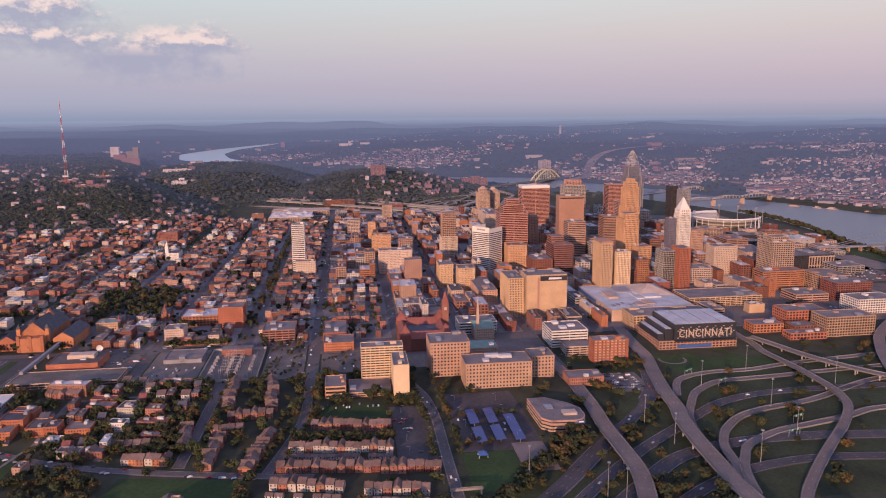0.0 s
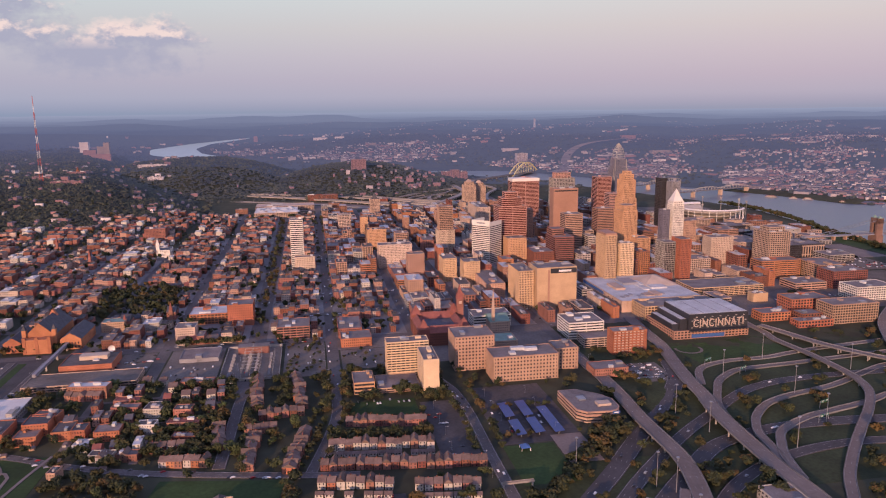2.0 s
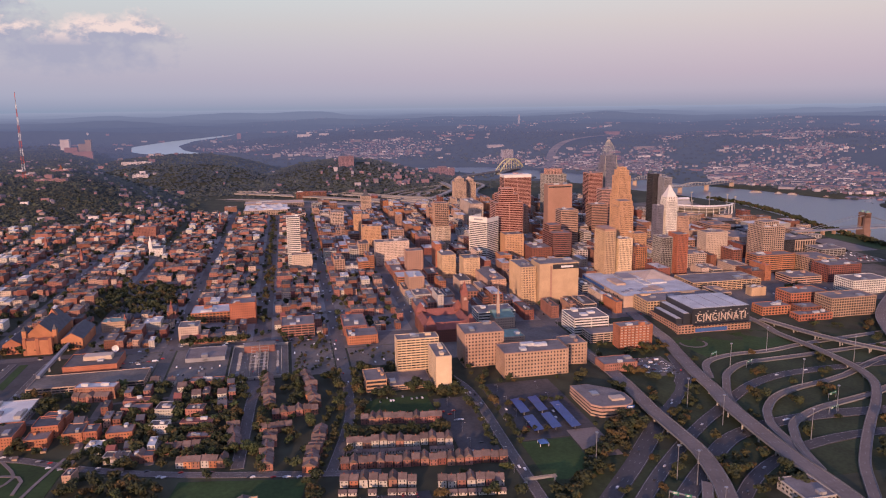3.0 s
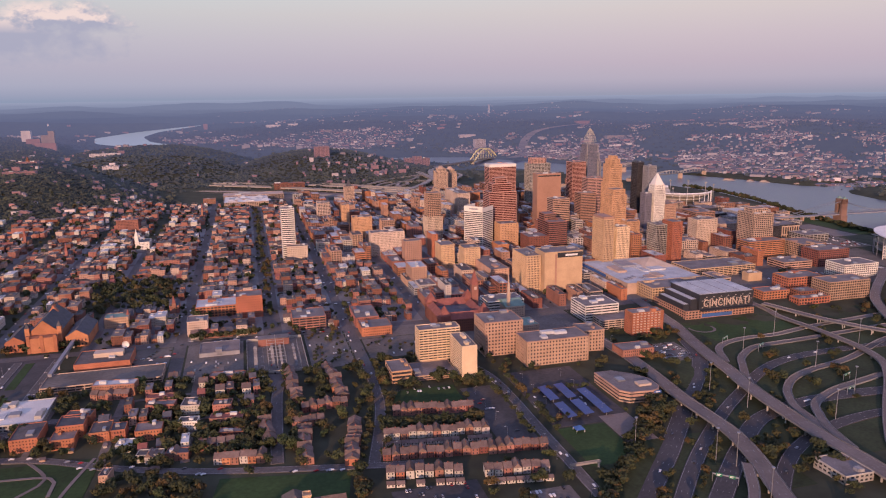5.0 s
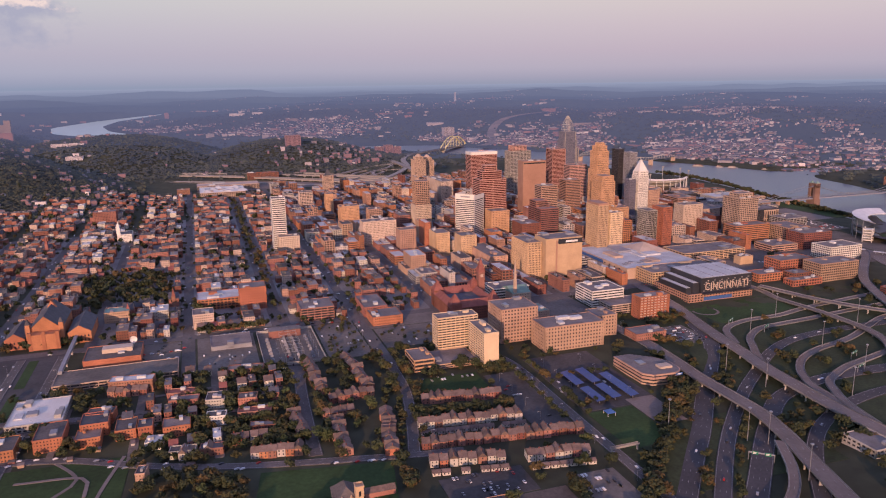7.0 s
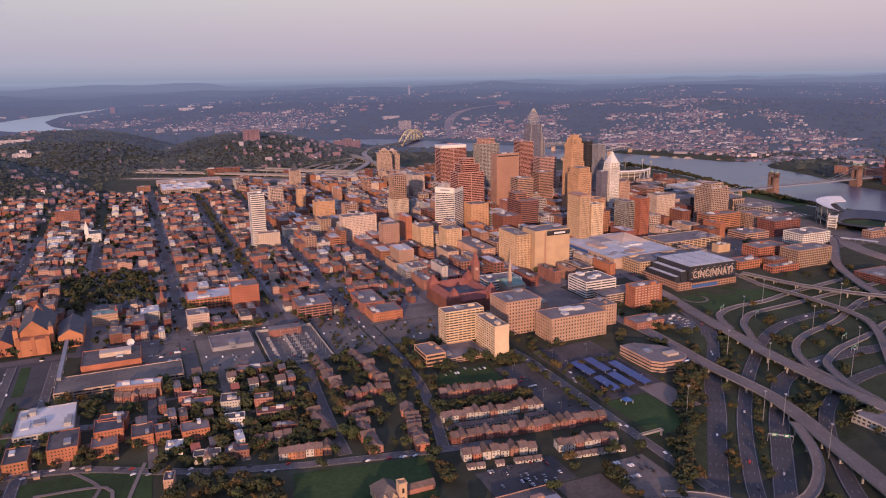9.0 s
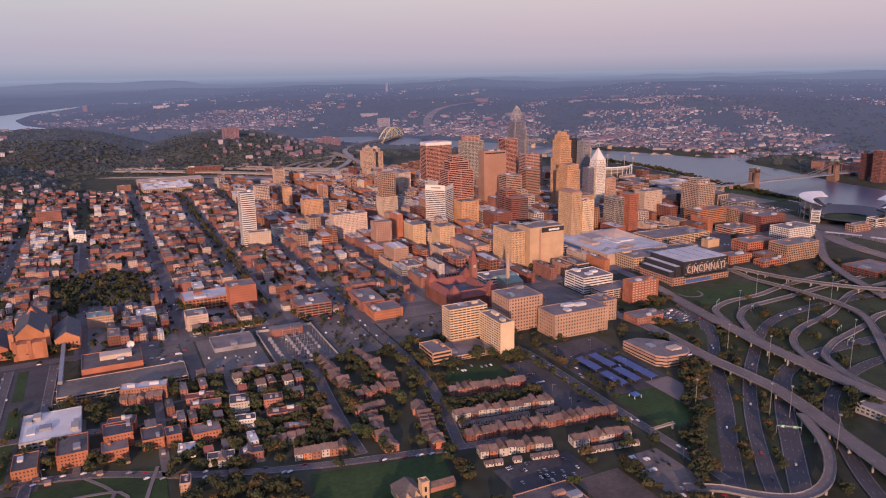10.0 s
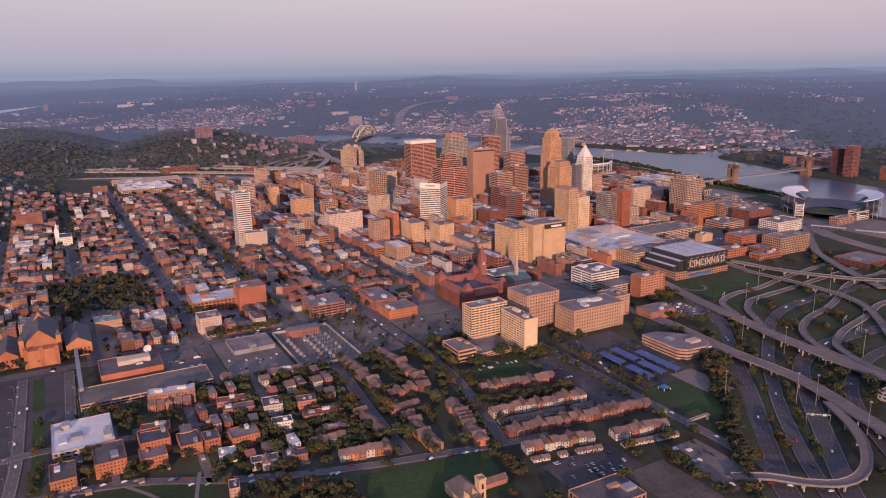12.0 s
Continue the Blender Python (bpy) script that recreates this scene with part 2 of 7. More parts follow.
M = {
    "brick": material("brick", (0.30, 0.145, 0.11), 0.9, 0.22, 0.08, 1.1, each=0.22, hue=0.012),
    "brick_dark": material("dark_brick", (0.21, 0.085, 0.062), 0.9, 0.22, 0.08, 1.1, each=0.22, hue=0.01),
    "brick_orange": material("orange_brick", (0.39, 0.16, 0.09), 0.9, 0.2, 0.08, 1.1, each=0.15, hue=0.01),
    "tan": material("tan_brick", (0.432, 0.284, 0.207), 0.85, 0.16, 0.06, 1.0, each=0.14, hue=0.012),
    "cream": material("cream_stone", (0.522, 0.414, 0.335), 0.8, 0.14, 0.06, 0.8, each=0.1, hue=0.01),
    "limestone": material("limestone", (0.460, 0.341, 0.264), 0.85, 0.16, 0.05, 0.8, each=0.08),
    "white": material("white_concrete", (0.70, 0.67, 0.61), 0.75, 0.12, 0.05, 0.8, each=0.08),
    "concrete": material("concrete", (0.36, 0.34, 0.31), 0.85, 0.2, 0.06, 0.9, each=0.12),
    "ochre": material("ochre_brick", (0.52, 0.315, 0.185), 0.85, 0.16, 0.06, 1.0),
    "sand": material("sand_brick", (0.522, 0.367, 0.230), 0.85, 0.14, 0.06, 0.9, each=0.06),
    "buff": material("buff_concrete", (0.68, 0.52, 0.345), 0.8, 0.12, 0.06, 0.8, each=0.05),
    "blue_cladding": material("blue_grey_cladding", (0.165, 0.165, 0.215), 0.45, 0.15, 0.05, 0.8, spec=0.4),
    "bridge_stone": material("weathered_bridge_stone", (0.20, 0.125, 0.10), 0.9, 0.25, 0.06, 0.8),
    "brown": material("brown_panel", (0.36, 0.21, 0.15), 0.7, 0.14, 0.05, 0.8, each=0.1),
    "pink_stone": material("pink_stone", (0.50, 0.29, 0.235), 0.7, 0.12, 0.05, 0.8, each=0.06),
    "red_glass": material("red_window_glass", (0.075, 0.022, 0.020), 0.2, 0.3, 0.1, 0.5, spec=0.3),
    "red_granite": material("red_granite", (0.34, 0.12, 0.09), 0.6, 0.12, 0.05, 0.8, each=0.06),
    "dark": material("dark_cladding", (0.035, 0.037, 0.045), 0.4, 0.2, 0.05, 0.7, spec=0.5),
    "grey": material("grey_cladding", (0.25, 0.25, 0.27), 0.6, 0.18, 0.05, 0.8, each=0.12),
    "pale": material("pale_paint", (0.47, 0.43, 0.38), 0.8, 0.15, 0.08, 1.0, each=0.14, hue=0.03),
    "glass": material("window_glass", (0.046, 0.044, 0.050), 0.18, 0.5, 0.12, 0.45, spec=0.3),
    "blue_glass": material("blue_window_glass", (0.04, 0.06, 0.09), 0.14, 0.35, 0.1, 0.4, spec=0.4),
    "roof_tar": material("tar_roof", (0.105, 0.094, 0.088), 0.9, 0.35, 0.06, 0.6, island=0.5, hue=0.04),
    "roof_white": material("white_membrane_roof", (0.49, 0.495, 0.49), 0.8, 0.22, 0.05, 0.5, island=0.2, hue=0.02),
    "roof_gravel": material("gravel_roof", (0.18, 0.163, 0.155), 0.95, 0.3, 0.06, 0.7, island=0.45, hue=0.04),
    "roof_grey": material("grey_felt_roof", (0.205, 0.176, 0.156), 0.9, 0.3, 0.06, 0.6, island=0.45, hue=0.05),
    "shingle": material("brown_shingle", (0.165, 0.118, 0.100), 0.9, 0.3, 0.2, 1.6, each=0.25),
    "slate": material("slate_roof", (0.085, 0.085, 0.095), 0.75, 0.25, 0.2, 1.6, each=0.2),
    "tile": material("red_tile_roof", (0.25, 0.095, 0.078), 0.85, 0.2, 0.2, 1.5, each=0.1),
    "copper": material("green_copper", (0.20, 0.30, 0.25), 0.8, 0.2, 0.1, 1.0),
    "asphalt": material("asphalt", (0.124, 0.110, 0.104), 0.9, 0.3, 0.02, 0.35),
    "lot": material("parking_asphalt", (0.150, 0.130, 0.113), 0.9, 0.32, 0.025, 0.3, each=0.12),
    "dark_lot": material("fresh_parking_asphalt", (0.066, 0.062, 0.062), 0.9, 0.3, 0.025, 0.3, each=0.15),
    "freeway": material("freeway_asphalt", (0.078, 0.072, 0.074), 0.9, 0.22, 0.03, 0.4, each=0.08),
    "pale_road": material("pale_concrete", (0.32, 0.29, 0.26), 0.9, 0.2, 0.03, 0.4, each=0.08),
    "deck": material("concrete_road", (0.185, 0.152, 0.136), 0.9, 0.2, 0.03, 0.4, each=0.1),
    "pavement": material("pavement_concrete", (0.19, 0.182, 0.178), 0.9, 0.25, 0.02, 0.3, each=0.2),
    "verge": material("rough_grass", (0.036, 0.047, 0.021), 0.95, 0.4, 0.02, 0.3, bump=0.1),
    "lawn": material("mown_grass", (0.034, 0.062, 0.018), 0.95, 0.35, 0.02, 0.3, bump=0.05, each=0.12),
    "line": material("road_paint", (0.36, 0.35, 0.33), 0.8, 0.2, 0.1, 1.0),
    "steel": material("galvanised_steel", (0.35, 0.36, 0.38), 0.45, 0.15, 0.2, 1.0, metal=0.7),
    "white_steel": material("white_painted_steel", (0.70, 0.69, 0.67), 0.5, 0.12, 0.1, 0.8),
    "yellow_steel": material("pale_yellow_steel", (0.62, 0.55, 0.30), 0.5, 0.12, 0.1, 0.8),
    "solar": material("solar_panel", (0.03, 0.06, 0.20), 0.3, 0.2, 0.1, 0.8, spec=0.5),
    "sign_green": material("sign_green", (0.02, 0.16, 0.09), 0.5, 0.1, 0.2, 1.0),
    "bark": material("bark", (0.10, 0.075, 0.055), 0.95, 0.3, 0.5, 3.0),
    "leaf": material("leaves", (0.064, 0.070, 0.026), 0.85, 0.45, 0.04, 0.6, each=0.4, hue=0.05),
    "wood_far": material("woodland_leaves", (0.042, 0.056, 0.024), 0.9, 0.4, 0.01, 0.08, island=0.4, hue=0.03),
    "mast": material("red_mast_paint", (0.45, 0.08, 0.05), 0.6, 0.1, 0.2, 1.0),
    "car": material("car_paint", (0.22, 0.22, 0.23), 0.3, 0.05, 0.3, 1.0, each=0.9, spec=0.6),
    "rubber": material("rubber", (0.02, 0.02, 0.02), 0.8, 0.2, 1.0, 3.0),
    "gravel": material("brown_gravel", (0.105, 0.085, 0.072), 0.95, 0.35, 0.03, 0.3),
    "earth": material("bare_ground", (0.17, 0.14, 0.11), 0.95, 0.3, 0.02, 0.2),
    "blue_panel": material("blue_panel", (0.05, 0.12, 0.32), 0.5, 0.1, 0.2, 1.0),
}


def land_material():
    """Grass, scrub and roofs of the plain, in patches."""
    m = material("land", (0.046, 0.050, 0.030), 0.95, 0.45, 0.004, 0.05)
    return m


M["land"] = land_material()


def haze_painted(m, near=0.32, mid=0.54):
    """Paints evening haze over far surfaces as emission, bluer with distance from the eye."""
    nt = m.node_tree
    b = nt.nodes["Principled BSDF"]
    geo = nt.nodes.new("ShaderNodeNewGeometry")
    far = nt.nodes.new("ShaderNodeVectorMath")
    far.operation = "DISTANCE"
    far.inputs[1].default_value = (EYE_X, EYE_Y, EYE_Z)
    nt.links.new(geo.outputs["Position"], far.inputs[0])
    haze_depth = nt.nodes.new("ShaderNodeMapRange")
    haze_depth.inputs["From Min"].default_value, haze_depth.inputs["From Max"].default_value = 2300.0, 4830.0
    nt.links.new(far.outputs["Value"], haze_depth.inputs["Value"])
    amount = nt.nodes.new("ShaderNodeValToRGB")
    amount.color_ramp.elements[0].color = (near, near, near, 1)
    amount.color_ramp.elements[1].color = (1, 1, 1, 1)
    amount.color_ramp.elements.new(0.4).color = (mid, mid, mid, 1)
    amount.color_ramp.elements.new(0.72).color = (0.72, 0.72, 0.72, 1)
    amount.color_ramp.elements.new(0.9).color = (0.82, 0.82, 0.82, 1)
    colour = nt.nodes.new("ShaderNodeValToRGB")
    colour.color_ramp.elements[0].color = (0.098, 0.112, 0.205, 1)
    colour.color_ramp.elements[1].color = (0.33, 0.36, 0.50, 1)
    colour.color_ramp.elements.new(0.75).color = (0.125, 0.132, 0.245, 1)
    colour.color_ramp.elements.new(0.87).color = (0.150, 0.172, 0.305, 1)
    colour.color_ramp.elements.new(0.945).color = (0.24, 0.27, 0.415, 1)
    nt.links.new(haze_depth.outputs[0], amount.inputs[0])
    nt.links.new(haze_depth.outputs[0], colour.inputs[0])
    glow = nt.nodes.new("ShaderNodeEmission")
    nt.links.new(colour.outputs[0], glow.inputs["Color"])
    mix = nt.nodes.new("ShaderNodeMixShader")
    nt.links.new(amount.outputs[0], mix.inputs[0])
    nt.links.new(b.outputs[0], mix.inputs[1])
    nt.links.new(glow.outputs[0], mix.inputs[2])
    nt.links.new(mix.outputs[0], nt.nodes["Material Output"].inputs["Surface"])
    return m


# far materials: distance haze is painted into each of them as glow
M["far_land"] = haze_painted(material("far_land", (0.05, 0.058, 0.036), 0.95, 0.4, 0.003, 0.03))
M["far_wood"] = haze_painted(material("far_woodland", (0.066, 0.070, 0.026), 0.95, 0.5, 0.008, 0.05, island=0.2), 0.15, 0.42)
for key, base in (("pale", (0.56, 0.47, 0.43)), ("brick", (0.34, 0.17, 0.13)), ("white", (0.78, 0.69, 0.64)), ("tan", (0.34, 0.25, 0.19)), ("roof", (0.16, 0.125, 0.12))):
    M["far_" + key] = haze_painted(material("far_" + key, base, 0.9, 0.2, 0.02, 0.3, island=0.25))


def water_material():
    m = bpy.data.materials.new("river_water")
    m.use_nodes = True
    nt = m.node_tree
    b = nt.nodes["Principled BSDF"]
    b.inputs["Base Color"].default_value = (0.075, 0.092, 0.150, 1)
    b.inputs["Roughness"].default_value = 0.28
    b.inputs["Specular IOR Level"].default_value = 0.5
    geo = nt.nodes.new("ShaderNodeNewGeometry")
    n = nt.nodes.new("ShaderNodeTexNoise")
    n.inputs["Scale"].default_value, n.inputs["Detail"].default_value = 0.12, 6.0
    nt.links.new(geo.outputs["Position"], n.inputs["Vector"])
    bp = nt.nodes.new("ShaderNodeBump")
    bp.inputs["Strength"].default_value, bp.inputs["Distance"].default_value = 0.6, 0.8
    nt.links.new(n.outputs["Fac"], bp.inputs["Height"])
    nt.links.new(bp.outputs[0], b.inputs["Normal"])
    return m


M["water"] = water_material()

# far river: the sky's reflection is put in as a steady emission
M["far_water"] = material("far_water_glow", (0.14, 0.16, 0.19), 0.3, 0.1, 0.003, 0.02)
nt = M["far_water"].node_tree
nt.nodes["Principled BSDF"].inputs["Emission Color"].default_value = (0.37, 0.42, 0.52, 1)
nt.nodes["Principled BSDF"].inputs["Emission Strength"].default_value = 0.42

# ---- mesh helpers ----
QUADS = np.array([(0, 3, 2, 1), (4, 5, 6, 7), (0, 1, 5, 4), (1, 2, 6, 5), (2, 3, 7, 6), (3, 0, 4, 7)])
CORNERS = np.array([(-1, -1, 0), (1, -1, 0), (1, 1, 0), (-1, 1, 0), (-1, -1, 1), (1, -1, 1), (1, 1, 1), (-1, 1, 1)], float)


def mesh_of(name, verts, faces, mat):
    me = bpy.data.meshes.new(name)
    me.from_pydata(verts if isinstance(verts, list) else verts.tolist(), [], faces if isinstance(faces, list) else faces.tolist())
    me.materials.append(M[mat] if isinstance(mat, str) else mat)
    return me


def box_mesh(name, boxes, mat):
    """boxes: rows of x0, x1, y0, y1, z0, z1."""
    b = np.array(boxes, float)
    n = len(b)
    lo, hi = b[:, 0::2], b[:, 1::2]
    pick = np.array([(0, 0, 0), (1, 0, 0), (1, 1, 0), (0, 1, 0), (0, 0, 1), (1, 0, 1), (1, 1, 1), (0, 1, 1)])
    verts = np.where(pick[None], hi[:, None], lo[:, None]).reshape(-1, 3)
    faces = (QUADS[None] + 8 * np.arange(n)[:, None, None]).reshape(-1, 4)
    return mesh_of(name, verts, faces, mat)


def thing(name, label, category, m=None, group="", kind=""):
    ob = new(name)
    ob.empty_display_size = 1.0
    if m is not None:
        ob.matrix_world = m
    return tagged(ob, label, category, group, kind)


def part(name, me, parent, label="", kind=""):
    ob = new(name, me)
    ob.parent = parent
    return tagged(ob, label, "", "", kind)


class RaggedFaces(list):
    def tolist(self):
        return list(self)


class Heap:
    """Collects many small meshes of one kind into one, material by material."""

    def __init__(self):
        self.v, self.f, self.n = {}, {}, {}

    def add(self, mat, verts, faces):
        k = self.n.get(mat, 0)
        self.v.setdefault(mat, []).append(verts)
        if isinstance(faces, np.ndarray):
            self.f.setdefault(mat, []).append(faces + k)
        else:
            self.f.setdefault(mat, []).append(RaggedFaces([tuple(i + k for i in q) for q in faces]))
        self.n[mat] = k + len(verts)

    def boxes(self, mat, boxes, m=None, k=1.0):
        b = np.array(boxes, float)
        lo, hi = b[:, 0::2], b[:, 1::2]
        pick = np.array([(0, 0, 0), (1, 0, 0), (1, 1, 0), (0, 1, 0), (0, 0, 1), (1, 0, 1), (1, 1, 1), (0, 1, 1)])
        verts = np.where(pick[None], hi[:, None], lo[:, None]).reshape(-1, 3) * k
        if m is not None:
            r = np.array(m)
            verts = verts @ r[:3, :3].T + r[:3, 3]
        self.add(mat, verts, (QUADS[None] + 8 * np.arange(len(b))[:, None, None]).reshape(-1, 4))

    def done(self, name, label, category):
        for mat in self.v:
            v = np.concatenate(self.v[mat])
            faces = []
            for f in self.f[mat]:
                faces.extend(f.tolist())
            tagged(new(name, mesh_of(name, v.tolist(), faces, mat)), label, category, "", "stuff")

# ---- ground and river ----


def polar_sheet(keep, level, name, label, category, mat, rings, spokes):
    """One sheet of land or water, in rings round the middle of the flight, out to the horizon."""
    ang = np.radians(np.linspace(0, 360, spokes, endpoint=False))
    R, A = np.meshgrid(rings, ang, indexing="ij")
    x, y = EYE_X + R * np.sin(A), EYE_Y + R * np.cos(A)
    u, v = CG * x + SG * y, -SG * x + CG * y
    X, Y, Z, k = drawn_in(x, y, level(u, v))
    verts = np.stack([X, Y, Z], -1).reshape(-1, 3)
    i, j = np.meshgrid(np.arange(len(rings) - 1), np.arange(spokes), indexing="ij")
    j2 = (j + 1) % spokes
    faces = np.stack([i * spokes + j, i * spokes + j2, (i + 1) * spokes + j2, (i + 1) * spokes + j], -1).reshape(-1, 4)[:, ::-1]
    if keep is not None:
        ok = keep(u, v).reshape(-1)
        faces = faces[ok[faces].any(1)]
    me = mesh_of(name, verts, faces, mat)
    me.shade_smooth()
    return tagged(new(name, me), label, category, "", "structure")


lies = np.vectorize(lie)


def land_level(u, v):
    return height(u, v) + lies(u, v) - 0.12


rings = np.concatenate([np.linspace(0.5, 380, 12), np.linspace(390, 1010, 125), np.linspace(1030, 1400, 12), np.linspace(1425, 5500, 170), np.linspace(5560, 9500, 60), np.geomspace(9700, 90000, 50)])
near_rings = int(np.argmax(rings > NEAR_D))
polar_sheet(None, land_level, "ground", "grass, scrub and bare earth of the river basin and hills", "ground", "land", rings[:near_rings + 1], 400)
polar_sheet(None, land_level, "backdrop", "far hills and woods with painted haze, out to the horizon", "distance", "far_land", rings[near_rings:], 400)
polar_sheet(lambda u, v: (seg_dist(u, v, RIVER)[0] < 330) | (seg_dist(u, v, TRIBUTARY)[0] < 120), lambda u, v: 0 * u - 10.0,
            "water", "calm grey-blue river reflecting the evening sky", "river", "water", rings[137:near_rings + 34], 400)


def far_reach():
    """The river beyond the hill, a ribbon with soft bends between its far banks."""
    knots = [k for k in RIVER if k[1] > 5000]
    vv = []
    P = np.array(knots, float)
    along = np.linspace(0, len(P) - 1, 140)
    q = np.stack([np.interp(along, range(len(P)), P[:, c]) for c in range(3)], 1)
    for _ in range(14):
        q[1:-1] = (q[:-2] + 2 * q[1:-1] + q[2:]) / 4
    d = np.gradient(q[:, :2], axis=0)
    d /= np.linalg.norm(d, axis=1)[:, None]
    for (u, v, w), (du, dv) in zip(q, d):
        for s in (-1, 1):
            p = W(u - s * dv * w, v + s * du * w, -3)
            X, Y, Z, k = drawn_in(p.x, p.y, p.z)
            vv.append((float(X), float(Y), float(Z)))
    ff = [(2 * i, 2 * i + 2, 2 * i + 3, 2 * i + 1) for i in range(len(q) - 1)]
    tagged(new("backdrop_water", mesh_of("backdrop_water", vv, ff, "far_water")), "far reach of the river, pale with painted sky glow", "river", "", "structure")


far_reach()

OCCUPIED = []


def free(u0, u1, v0, v1, gap=2.0):
    return all(u1 + gap < a or u0 - gap > b or v1 + gap < c or v0 - gap > d for a, b, c, d in OCCUPIED)


def take(u0, u1, v0, v1):
    OCCUPIED.append((u0, u1, v0, v1))


def slab(name, label, category, u0, u1, v0, v1, z0, z1, mat, turn=0.0, kind="structure"):
    if v0 > 940:
        ob = new(name, box_mesh(name, [(-(u1 - u0) / 2, (u1 - u0) / 2, -(v1 - v0) / 2, (v1 - v0) / 2, z0, z1)], mat))
        ob.matrix_world = placed((u0 + u1) / 2, (v0 + v1) / 2, 0, turn)
        return tagged(ob, label, category, "", kind)
    cu, cv, c, q = (u0 + u1) / 2, (v0 + v1) / 2, math.cos(radians(turn)), math.sin(radians(turn))
    nu = max(1, int((u1 - u0) / 8))
    rows_ = [v0 + (v1 - v0) * j / max(1, int((v1 - v0) / 8)) for j in range(max(1, int((v1 - v0) / 8)) + 1)]
    vv = []
    for lift in (z1, z0 - 0.4):
        for b in rows_:
            for i in range(nu + 1):
                du, dv = (u1 - u0) * (i / nu - 0.5), b - cv
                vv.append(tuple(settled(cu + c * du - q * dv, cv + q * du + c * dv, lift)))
    w, n = nu + 1, len(rows_) * (nu + 1)
    ff = [(j * w + i, j * w + i + 1, (j + 1) * w + i + 1, (j + 1) * w + i) for j in range(len(rows_) - 1) for i in range(nu)]
    edge = [i for i in range(w)] + [j * w + nu for j in range(1, len(rows_))] + [(len(rows_) - 1) * w + i for i in range(nu - 1, -1, -1)] + [j * w for j in range(len(rows_) - 2, 0, -1)]
    ff += [(a, n + a, n + b, b) for a, b in zip(edge, edge[1:] + edge[:1])]
    return tagged(new(name, mesh_of(name, vv, ff, mat)), label, category, "", kind)


def spline(pts, step=8.0):
    """Points along a smooth line through the knots."""
    P = [Vector(p) for p in pts]
    P = [P[0] * 2 - P[1]] + P + [P[-1] * 2 - P[-2]]
    line = []
    for a, b, c, d in zip(P[:-3], P[1:-2], P[2:-1], P[3:]):
        n = max(2, int((c - b).length / step))
        for i in range(n):
            t = i / n
            line.append(0.5 * (2 * b + (c - a) * t + (2 * a - 5 * b + 4 * c - d) * t * t + (3 * b - a - 3 * c + d) * t ** 3))
    line.append(P[-2])
    return line


def strip_mesh(name, line, offs, mat):
    """A profile of (sideways, up) points swept along the line, closed round."""
    verts, faces, n = [], [], len(offs)
    for i, p in enumerate(line):
        d = line[min(i + 1, len(line) - 1)] - line[max(i - 1, 0)]
        d.z = 0
        d.normalize()
        side = Vector((d.y, -d.x, 0))
        for s, z in offs:
            verts.append(tuple(p + side * s + Vector((0, 0, z))))
    for i in range(len(line) - 1):
        for j in range(n):
            k = (j + 1) % n
            faces.append((i * n + j, i * n + k, (i + 1) * n + k, (i + 1) * n + j))
    faces.append(tuple(range(n))[::-1])
    faces.append(tuple((len(line) - 1) * n + j for j in range(n)))
    return mesh_of(name, verts, faces, mat)


